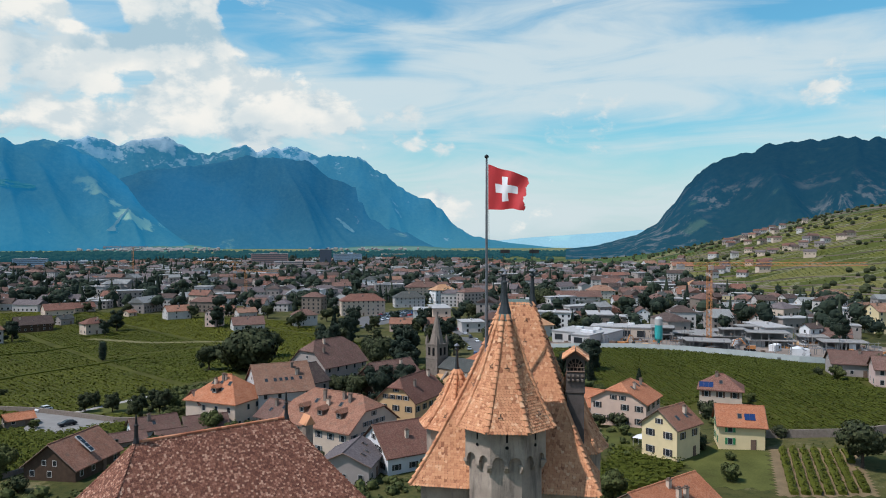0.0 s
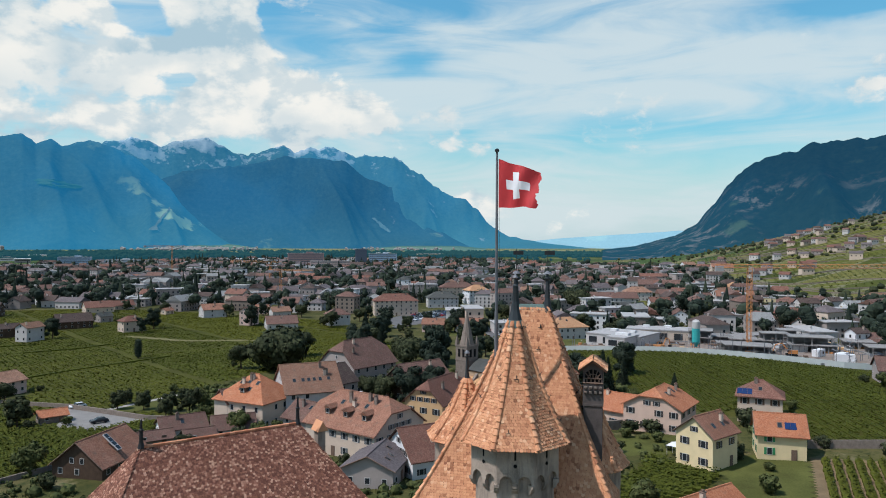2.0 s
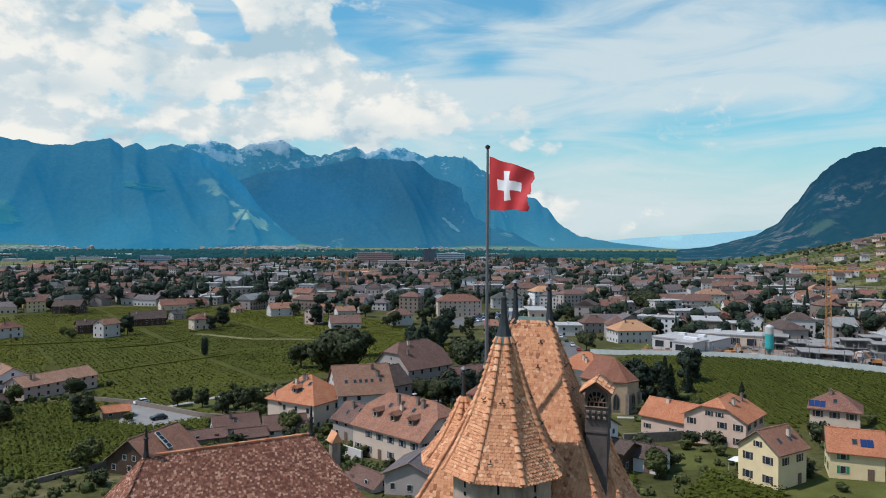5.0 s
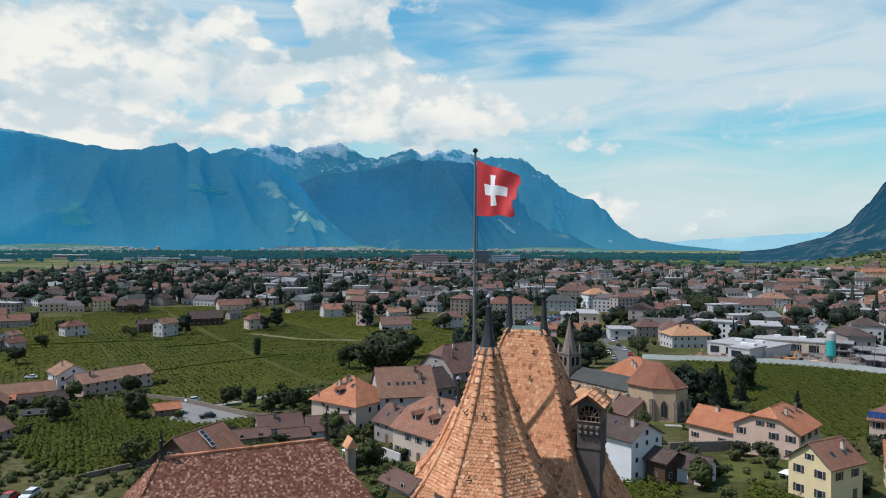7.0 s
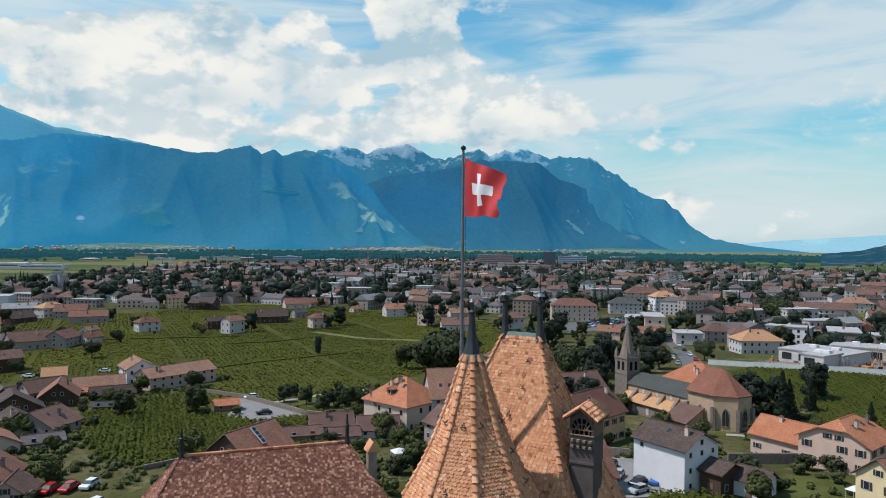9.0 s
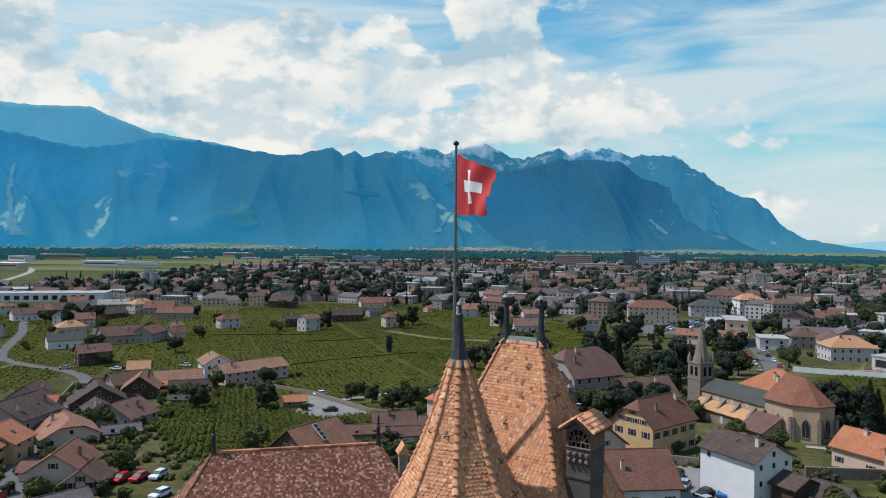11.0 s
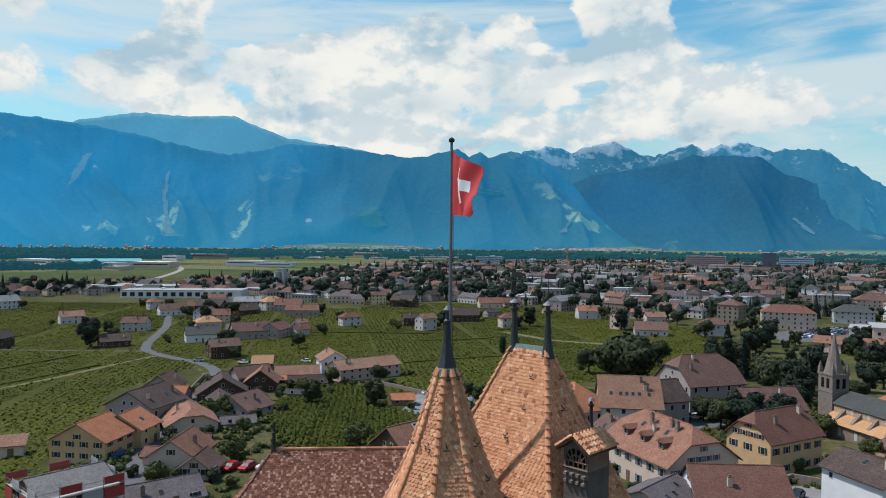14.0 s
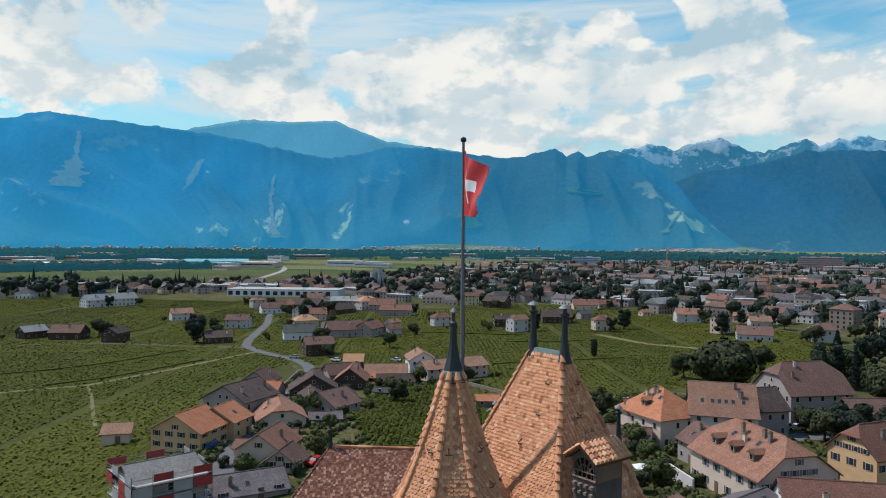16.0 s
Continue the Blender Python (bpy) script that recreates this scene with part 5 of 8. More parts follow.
plot('low wooden barn among the gardens', -118.0, 205.0, 60, 10.0, 7.0, 3.8, 6.2, 'gable', 'brown', 'wood', '', 0, 0, 0)
plot('small shed with red-brown roof at the gardens', -79.0, 115.0, 24, 6.0, 4.5, 8.2, 9.6, 'gable', 'russet', 'cream', '', 0, 0, 0)
plot('long brown village roof beside the lane', -90.0, 206.0, 24, 13.0, 6.0, 3.6, 5.6, 'gable', 'dark', 'wood', '', 0, 0, 0)
plot('lean-to with patched rose tiles at the lane house', -79.5, 103.0, 8, 6.0, 4.0, 9.0, 10.2, 'gable', 'russet', 'cream', '', 0, 0, 0)
plot('flat-pitched garage with dull brown tiles', -80.0, 136.5, 30, 8.0, 5.0, 7.4, 8.6, 'gable', 'mauve', 'grey', '', 0, 0, 0)
plot('timber outhouse with dark roof by the chalet', -92.0, 172.0, 120, 8.0, 5.5, 5.0, 6.9, 'gable', 'dark', 'wood', '', 0, 0, 0)
plot('low grey-roofed shed in the kitchen gardens', -84.0, 184.0, 10, 6.5, 3.6, 4.4, 5.3, 'gable', 'slate', 'wood', '', 0, 0, 0)
plot('small lean-to with orange tiles beside the yard', -48.0, 176.0, 20, 6.5, 5.0, 6.4, 7.6, 'gable', 'orange', 'stone', '', 0, 0, 0)
plot('low brown annex in front of white gables', -22.5, 139.5, 14, 8.5, 4.6, 7.4, 8.8, 'gable', 'brown', 'grey', '', 0, 0, 0)
plot('low brown annex with a white wall', -12.5, 137.5, 14, 6.5, 4.6, 7.6, 9.0, 'gable', 'brown', 'white', '', 0, 0, 0)
plot('brown-roofed wing between two old houses', 12.6, 134.0, 122, 9.5, 9.0, 10.8, 14.0, 'gable', 'brown', 'grey', '', 0, 2, 1)
plot('low shed with brown tile roof below the terrace', 8.6, 95.5, 118, 9.0, 4.6, 9.2, 10.8, 'gable', 'brown', 'offwhite', '', 0, 0, 0)
for k, (label, *row) in enumerate(HOUSES):
    house(label, *row, seed=k, detail=math.hypot(row[0], row[1]) < 150)


def roof_panels(x, y, rot, du, dv, z, tilt, nx, ny, label):
    """Dark blue solar panels lying on a roof slope."""
    t = thing("solar_panels", label, "solar panel", pose(x, y, z + 0.22, 0, 0, rot) @ pose(0, 0, 0, tilt))
    for i in range(nx):
        for j in range(ny):
            s = Shape()
            s.box(du + i * 1.05, dv + j * 1.65, 0, 1.0, 1.6, 0.08)
            part("panel", s, M_PANEL, t)


M_PANEL = plain("solar_cells", (0.015, 0.035, 0.11), 0.2, 2.0, 0.2, 0.0)
roof_panels(95.4, 75.0, -37, 1.2, -3.2, 17.9, 40, 2, 1, "pair of blue solar panels on an orange roof")
roof_panels(106.1, 90.9, -45, -4.2, -3.4, 20.6, 38, 3, 1, "row of blue solar panels on a red roof")

# scattered houses of the plain and the town's edge: x, y, turn, length, width, eaves, ridge, roof form, roof, wall
EDGE = []


def edge(*row):
    EDGE.append(row)


edge(-319, 256, 79, 12.3, 8.4, 3.9, 7.8, 'gable', 'grey', 'wood')
edge(-299, 261, 22, 16.0, 11.0, 3.9, 8.8, 'gable', 'brown', 'wood')
edge(-270, 263, 104, 12.4, 8.5, 4.7, 8.6, 'gable', 'dark', 'wood')
edge(-424, 403, 70, 19.0, 13.0, 5.5, 11.7, 'gable', 'grey', 'white')
edge(-415, 420, 69, 19.0, 13.0, 5.7, 11.3, 'gable', 'grey', 'white')
edge(-535, 507, 46, 25.7, 13.0, 9.5, 11.3, 'flat', 'grey', 'blue')
edge(-304, 354, 49, 13.4, 9.2, 4.8, 8.9, 'gable', 'taupe', 'offwhite')
edge(-246, 334, 15, 13.3, 9.2, 5.0, 9.2, 'gable', 'brown', 'offwhite')
edge(-219, 278, 47, 13.1, 9.0, 3.2, 7.3, 'gable', 'dark', 'wood')
edge(-309, 447, 54, 10.2, 7.1, 6.0, 9.4, 'hip', 'taupe', 'offwhite')
edge(-276, 417, 43, 17.2, 11.7, 4.0, 9.2, 'gable', 'brown', 'white')
edge(-275, 431, 82, 14.6, 10.0, 4.9, 9.4, 'gable', 'rose', 'cream')
edge(-257, 437, 0, 19.0, 13.0, 5.3, 11.3, 'gable', 'dark', 'wood')
edge(-215, 358, 45, 14.1, 9.6, 3.8, 8.2, 'hip', 'pale', 'cream')
edge(-188, 305, 36, 16.1, 11.0, 4.2, 9.1, 'gable', 'slate', 'white')
edge(-152, 261, 44, 12.7, 8.7, 5.5, 9.5, 'gable', 'brown', 'wood')
edge(-171, 324, 39, 19.0, 13.0, 4.3, 10.7, 'gable', 'brown', 'grey')
edge(-159, 331, 85, 15.4, 10.5, 4.7, 9.4, 'gable', 'russet', 'grey')
edge(-231, 435, 67, 17.9, 12.3, 3.2, 8.6, 'gable', 'dark', 'wood')
edge(-225, 467, 55, 16.0, 11.0, 6.8, 11.6, 'hip', 'pale', 'offwhite')
edge(-209, 461, 14, 19.0, 13.0, 5.0, 10.9, 'gable', 'russet', 'grey')
edge(-158, 360, 68, 8.3, 5.7, 4.7, 7.5, 'gable', 'taupe', 'offwhite')
edge(-138, 390, 39, 11.9, 8.2, 5.6, 9.4, 'hip', 'russet', 'offwhite')
edge(-164, 534, 37, 12.4, 8.5, 7.8, 11.7, 'gable', 'brown', 'yellow')
edge(-138, 522, -10, 18.7, 12.8, 5.3, 10.8, 'gable', 'dark', 'wood')
edge(-102, 401, 25, 10.4, 7.1, 4.9, 8.3, 'gable', 'dark', 'wood')
edge(-88, 381, 53, 10.9, 7.4, 7.2, 10.7, 'gable', 'taupe', 'offwhite')
edge(-75, 435, 18, 19.0, 13.0, 4.4, 10.9, 'gable', 'dark', 'wood')
edge(-61, 464, 38, 8.7, 6.3, 3.8, 6.8, 'gable', 'slate', 'grey')
edge(-42, 407, 27, 11.5, 8.3, 6.3, 10.3, 'hip', 'russet', 'cream')
edge(-71, 534, 18, 18.6, 12.7, 3.9, 9.4, 'gable', 'russet', 'cream')
edge(-56, 551, 21, 14.2, 10.2, 3.5, 8.4, 'gable', 'russet', 'cream')
edge(-24, 502, 44, 7.2, 5.2, 2.8, 5.3, 'gable', 'rose', 'cream')
edge(5, 473, 15, 15.3, 11.0, 5.5, 10.8, 'gable', 'rose', 'offwhite')
edge(24, 418, 53, 10.0, 7.2, 9.0, 12.5, 'gable', 'brown', 'pink')
edge(39, 483, -23, 9.3, 6.7, 4.4, 7.6, 'gable', 'rose', 'pink')
edge(48, 459, 10, 12.4, 8.9, 4.2, 8.4, 'gable', 'taupe', 'offwhite')
edge(40, 393, 1, 17.6, 12.6, 3.6, 8.7, 'gable', 'brown', 'offwhite')
edge(75, 401, 3, 14.0, 10.1, 6.8, 11.6, 'hip', 'brown', 'offwhite')
edge(126, 447, -9, 30.3, 14.0, 10.5, 17.2, 'hip', 'russet', 'cream')
edge(178, 493, -12, 23.8, 14.0, 7.9, 14.6, 'hip', 'slate', 'offwhite')
edge(120, 349, -30, 12.4, 8.9, 4.8, 9.0, 'gable', 'rose', 'pink')
edge(216, 514, 3, 18.8, 13.5, 11.4, 17.8, 'hip', 'pale', 'white')
edge(139, 342, -16, 15.5, 11.2, 4.2, 8.8, 'gable', 'rose', 'offwhite')
edge(185, 561, -13, 25.1, 12, 13.7, 14.9, 'flat', 'grey', 'grey')
edge(216, 558, -8, 30.3, 14.0, 11.3, 18.0, 'hip', 'brown', 'cream')
edge(274, 538, -6, 20.8, 14.0, 7.3, 14.0, 'hip', 'taupe', 'white')
edge(241, 469, 4, 11.3, 8.1, 5.7, 9.5, 'gable', 'grey', 'white')
edge(263, 471, -43, 15.6, 11.2, 5.7, 11.0, 'gable', 'brown', 'offwhite')
edge(319, 473, -23, 43.4, 14.0, 5.8, 12.4, 'gable', 'brown', 'offwhite')
edge(274, 418, -22, 19.5, 12, 7.3, 8.5, 'flat', 'grey', 'white')
edge(367, 503, -20, 23.5, 14.0, 7.9, 14.6, 'hip', 'taupe', 'offwhite')
edge(176, 341, -8, 15.1, 10.9, 6.0, 11.2, 'hip', 'brown', 'grey')
edge(172, 292, -4, 19.8, 14.0, 6.7, 13.4, 'hip', 'pale', 'offwhite')
edge(226, 357, -21, 19.9, 14.0, 3.5, 8.1, 'gable', 'dark', 'grey')
edge(244, 352, 17, 10.3, 7.4, 4.4, 7.9, 'gable', 'russet', 'offwhite')
edge(315, 403, -22, 14.5, 10.5, 7.9, 12.9, 'gable', 'russet', 'white')
edge(316, 390, -28, 22.8, 14.0, 5.3, 12.0, 'hip', 'grey', 'grey')
edge(250, 306, -18, 7.2, 5.2, 7.3, 9.7, 'hip', 'slate', 'white')
edge(323, 327, -33, 13.2, 9.5, 6.2, 10.8, 'gable', 'brown', 'offwhite')
edge(394, 387, -14, 12.0, 8.6, 9.1, 13.2, 'gable', 'dark', 'wood')
edge(398, 382, -40, 8.2, 5.9, 9.9, 10.7, 'flat', 'grey', 'yellow')
edge(325, 293, -61, 14.3, 10.3, 8.9, 13.8, 'gable', 'russet', 'wood')
edge(444, 367, -4, 11.4, 8.2, 7.8, 11.7, 'gable', 'dark', 'offwhite')
edge(445, 350, -20, 14.7, 10.6, 5.9, 10.9, 'gable', 'grey', 'white')
edge(487, 364, -32, 23.1, 14.0, 7.5, 14.2, 'hip', 'taupe', 'cream')
edge(364, 247, 2, 13.8, 9.9, 9.9, 14.6, 'gable', 'taupe', 'cream')
edge(322, 203, -15, 15.6, 11.2, 11.2, 16.6, 'gable', 'taupe', 'yellow')
edge(253, 188, 0, 7.8, 5.6, 6.4, 9.0, 'gable', 'dark', 'white')
edge(261, 184, -47, 14.3, 10.3, 2.8, 7.7, 'gable', 'brown', 'grey')
edge(282, 193, -43, 10.5, 7.5, 5.9, 6.7, 'flat', 'grey', 'grey')
edge(359, 289, -41, 30.7, 14.0, 3.5, 10.1, 'hip', 'slate', 'grey')
edge(178, 111, -41, 13.9, 10.0, 4.1, 8.9, 'gable', 'brown', 'grey')
edge(170, 92, -44, 12.6, 9.0, 5.2, 9.5, 'gable', 'brown', 'pink')
edge(492, 519, -33, 19.1, 13.7, 6.7, 13.2, 'hip', 'pale', 'cream')
edge(420, 442, -34, 29.4, 14.0, 6.7, 13.3, 'gable', 'rose', 'offwhite')
edge(385, 442, -20, 16.5, 11.9, 6.5, 12.2, 'gable', 'brown', 'cream')
edge(433, 380, -22, 15.2, 10.9, 5.7, 10.9, 'gable', 'dark', 'offwhite')
edge(680, 819, -9, 18.3, 13.2, 10.8, 17.1, 'gable', 'taupe', 'white')
edge(655, 722, -27, 27.4, 14.0, 8.3, 14.9, 'gable', 'rose', 'cream')
edge(-225, 388, 30, 14.0, 10.5, 4.6, 8.2, 'gable', 'russet', 'cream')
edge(-248, 474, 20, 20.0, 11.0, 5.6, 8.8, 'gable', 'grey', 'grey')
edge(-188, 436, 14, 22.0, 10.0, 4.2, 7.6, 'gable', 'russet', 'grey')
edge(-262, 458, 50, 15.0, 11.0, 5.4, 9.0, 'gable', 'mauve', 'grey')
edge(-150, 341, 60, 9.0, 7.0, 3.4, 5.8, 'gable', 'russet', 'offwhite')
edge(-182, 332, 20, 12.0, 8.0, 3.6, 6.4, 'gable', 'mauve', 'wood')
edge(-240, 398, 75, 12.0, 9.0, 5.0, 8.4, 'gable', 'mauve', 'offwhite')
edge(-288, 500, 15, 14.0, 10.0, 5.0, 8.2, 'gable', 'russet', 'cream')
for k, (x, y, rot, L, W, e, r, kind, roof, wall) in enumerate(EDGE):
    kinds = {"hip": "hip-roofed", "gable": "gabled", "flat": "flat-roofed"}[kind]
    lift = land(x, y)
    r = min(r, e + 0.31 * W) if kind != "flat" else r
    house(f"{kinds} {wall} building with {roof} roof at the town edge", x, y, rot, L, W, e + lift, r + lift, kind, roof, wall, "dark" if k % 3 == 0 else "", 0, k % 2, 1, k, "house" if wall != "wood" else "barn", detail=False, skip=0.22)

# nearer town: a dozen kinds of house, set along crooked lanes
rng = random.Random(21)
KINDS, HEIGHTS = [], []
for k in range(14):
    L, W = rng.uniform(10, 19), rng.uniform(8.5, 12)
    e = rng.choice((5.4, 6.2, 8.0, 8.6, 10.5))
    HEIGHTS.append(e)
    kind = rng.choice(("gable", "gable", "hip"))
    # mostly dark and mauve roofs: cloud shade and haze put into the palette
    roof, wall = rng.choice(("brown", "brown", "dark", "russet", "taupe", "dark", "mauve", "mauve")), rng.choice(("cream", "offwhite", "offwhite", "white", "grey", "pink", "grey"))
    KINDS.append(house(f"{wall} town house with {roof} tile roof", 100.0 + 30 * (k % 7), 700 + 40 * (k // 7), rng.uniform(-30, 10), L, W, e, e + W * rng.uniform(0.26, 0.36), kind, roof, wall, rng.choice(("", "dark")), 0, rng.randint(0, 2), rng.randint(0, 2), k, "town_house", "houses of the town", base=0.4, detail=False, skip=0.45))
LOW = [o for o, tall in zip(KINDS, HEIGHTS) if tall < 7]
taken = [(x, y, max(L, W) * 0.6) for x, y, _, L, W, *_ in EDGE] + [(o.location.x, o.location.y, 12) for o in KINDS] + [(h[1], h[2], max(h[4], h[5]) * 0.6) for h in HOUSES]
SQUARE = [(150, 470, 36), (190, 440, 30), (-24, 946, 5), (165, 400, 14)]
taken += SQUARE


def free(x, y, r):
    return all((x - a) ** 2 + (y - b) ** 2 > (r + c) ** 2 for a, b, c in taken)


def in_town(x, y):
    """Built-up ground: beyond the vines, thinning out to the plain."""
    r, a = math.hypot(x, y), math.degrees(math.atan2(x, y))
    if a < -62 or a > 58:
        return False
    near = np.interp(a, (-62, -50, -38, -28, -20, -12, -6, 2, 10, 16, 24, 32, 42, 58), (700, 690, 700, 660, 530, 590, 560, 500, 470, 500, 340, 330, 340, 330))
    far = np.interp(a, (-62, -45, -36, -25, -15, 0, 20, 35, 45, 58), (860, 830, 800, 900, 1350, 1750, 1800, 1300, 700, 560))
    return near < r < far


count = 0
for _ in range(6000):
    if count >= 54:
        break
    a, r = radians(rng.uniform(-60, 58)), math.sqrt(rng.uniform(330 ** 2, 800 ** 2))
    x, y = r * math.sin(a), r * math.cos(a)
    if in_town(x, y) and free(x, y, 9):
        o = copy_thing(rng.choice(LOW if x < 0 else KINDS), pose(x, y, land(x, y), 0, 0, rng.choice((-25, 65, -35, 10)) + rng.uniform(-12, 12)))
        taken.append((x, y, 10))
        count += 1


# the far town: too many to count, one joined mesh a look
def far_town():
    rng = random.Random(33)
    # muted dark and mauve looks stand in for haze and cloud shade
    looks = [("offwhite", "brown"), ("cream", "mauve"), ("grey", "brown"), ("white", "slate"), ("grey", "mauve"), ("grey", "russet"), ("grey", "dark"), ("offwhite", "dark"), ("offwhite", "mauve"), ("grey", "grey"), ("stone", "brown")]
    shapes = [Shape() for _ in looks]
    made = 0
    for _ in range(24000):
        if made >= 1500:
            break
        a, r = radians(rng.uniform(-60, 58)), math.sqrt(rng.uniform(340 ** 2, 1800 ** 2))
        x, y = r * math.sin(a), r * math.cos(a)
        if not in_town(x, y) or not free(x, y, 8.0):
            continue
        taken.append((x, y, 8.5))
        made += 1
        s = rng.choice(shapes)
        L, W = rng.uniform(10, 26), rng.uniform(9, 14)
        e = rng.choice((5, 5.5, 6.2, 6.5) if x < -60 and r < 1000 else (5.5, 6, 8, 9, 11, 12.5 if r < 1300 else 7))
        flat = rng.random() < (0.08 if x < -60 and r < 1000 else 0.26)
        top = e + (0.6 if flat else W * rng.uniform(0.24, 0.36))
        m = pose(x, y, land(x, y) - 0.3, 0, 0, rng.choice((-25, 65, -35, 10)) + rng.uniform(-12, 12))
        hl, hw = L / 2, W / 2
        s.loft([[m @ Vector(p) for p in ((-hl, -hw, z), (hl, -hw, z), (hl, hw, z), (-hl, hw, z))] for z in (-1, e)], 0)
        o = 0.5
        hk = 0.05 if flat else (hl + o if rng.random() < 0.6 else max(0.3, hl - hw))
        if flat:
            s.loft([[m @ Vector(p) for p in ((-hl - o, -hw - o, z), (hl + o, -hw - o, z), (hl + o, hw + o, z), (-hl - o, hw + o, z))] for z in (e, e + 0.5)], 3)
        else:
            s.loft([[m @ Vector(p) for p in ((-hl - o, -hw - o, e - 0.2), (hl + o, -hw - o, e - 0.2), (hl + o, hw + o, e - 0.2), (-hl - o, hw + o, e - 0.2))],
                    [m @ Vector(p) for p in ((-hk, -0.05, top), (hk, -0.05, top), (hk, 0.05, top), (-hk, 0.05, top))]], 1)
        fl = max(1, int(e / 2.8))
        for sy in (-1,):
            cnt = int(L / 3.2)
            for f in range(fl):
                for j in range(cnt):
                    ox = (j + 0.5) * L / cnt - hl
                    z = f * 2.8 + 1.6
                    s.poly([m @ Vector((ox + q, -hw - 0.06, z + t)) for q, t in ((-0.6, -0.75), (0.6, -0.75), (0.6, 0.75), (-0.6, 0.75))], 2)
        for sx in (-1, 1):
            for f in range(fl):
                for j in range(2):
                    oy = (j - 0.5) * W * 0.5
                    z = f * 2.8 + 1.6
                    q = [m @ Vector((sx * (hl + 0.06), oy + t, z + u)) for t, u in ((-0.6, -0.75), (0.6, -0.75), (0.6, 0.75), (-0.6, 0.75))]
                    s.poly(q if sx > 0 else q[::-1], 2)
        if rng.random() < 0.7:
            s.box(x, y, land(x, y) + top, 0.8, 0.7, 1.8, 0.3, 0)
    for s, (wl, rf) in zip(shapes, looks):
        ob = new("far_houses", s.mesh("far_houses", [WALLS[wl], ROOFS[rf], M_GLASS, M_CONC]))
        tagged(ob, f"distant town houses with {wl} walls and {rf} roofs", "houses", kind="stuff")


far_town()


# ---- large landmarks of the plain ----
def block(label, x, y, rot, L, W, h, wall, floors, bays, name="apartment_block"):
    t = thing(name, label, "building", pose(x, y, land(x, y), 0, 0, rot))
    s = Shape()
    s.box(0, 0, h / 2 - 1, L, W, h + 2)
    s.box(0, 0, h + 0.3, L + 0.6, W + 0.6, 0.6, mi=1)
    s.box(L * 0.1, 0, h + 1.6, L * 0.2, W * 0.5, 2.4)
    body = part("wall", s, [wall, M_CONC], t)
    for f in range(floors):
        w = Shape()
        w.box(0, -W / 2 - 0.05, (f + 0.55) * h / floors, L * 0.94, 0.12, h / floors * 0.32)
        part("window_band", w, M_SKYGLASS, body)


block("long pale blue apartment block", -185, 1353, -2, 52, 16, 22, WALLS["haze"], 7, 16)
block("low white apartment block", -116, 1459, -2, 63, 16, 14, WALLS["white"], 4, 14)
block("long brick-red apartment block", 213, 1342, -10, 68, 16, 28, WALLS["brick"], 8, 20)
block("long blue-grey office block", 370, 1360, -14, 56, 18, 26, WALLS["haze"], 7, 30)
block("dark high-rise tower block", 316, 1322, -14, 22, 20, 36, WALLS["slate"], 11, 6)
block("pale brown apartment block", 230, 1187, -12, 71, 14, 17, WALLS["pink"], 5, 14)
silo = thing("grain_silo", "pair of grey concrete silo towers", "silo", pose(-300, 650, 0))
for x in (-4, 4):
    s = Shape()
    s.turned([(4.2, -1), (4.2, 19), (4.4, 19.1), (4.4, 19.8)], 20, (x, 0))
    part("cylinder", s, M_CONC, silo, smooth_it=False)
s = Shape()
s.box(0, 0, 21.4, 8, 6, 3.4)
part("head_house", s, M_CONC, silo)


def sheds():
    """White and pale industrial halls along the far edge of the plain."""
    rng = random.Random(9)
    for k in range(46):
        a = rng.uniform(-52, 24)
        r = rng.uniform(1500, 2600) if a > -22 else rng.uniform(1250, 2300)
        x, y = r * math.sin(radians(a)), r * math.cos(radians(a))
        L, W, h = rng.uniform(30, 110), rng.uniform(18, 40), rng.uniform(6, 12)
        t = thing("industrial_hall", "pale flat industrial hall on the plain", "hall", pose(x, y, land(x, y), 0, 0, rng.uniform(-15, 15)), "halls on the plain")
        s = Shape()
        s.box(0, 0, h / 2 - 1, L, W, h + 2)
        part("wall", s, WALLS[rng.choice(("white", "white", "grey", "cream"))], t)
        s = Shape()
        s.box(0, 0, h + 0.25, L + 1, W + 1, 0.5)
        part("roof", s, M_CONC if rng.random() < 0.6 else WALLS["white"], t)
        s = Shape()
        s.box(0, -W / 2 - 0.06, h * 0.6, L * 0.9, 0.1, h * 0.18)
        part("window_band", s, M_GLASS, t)


sheds()


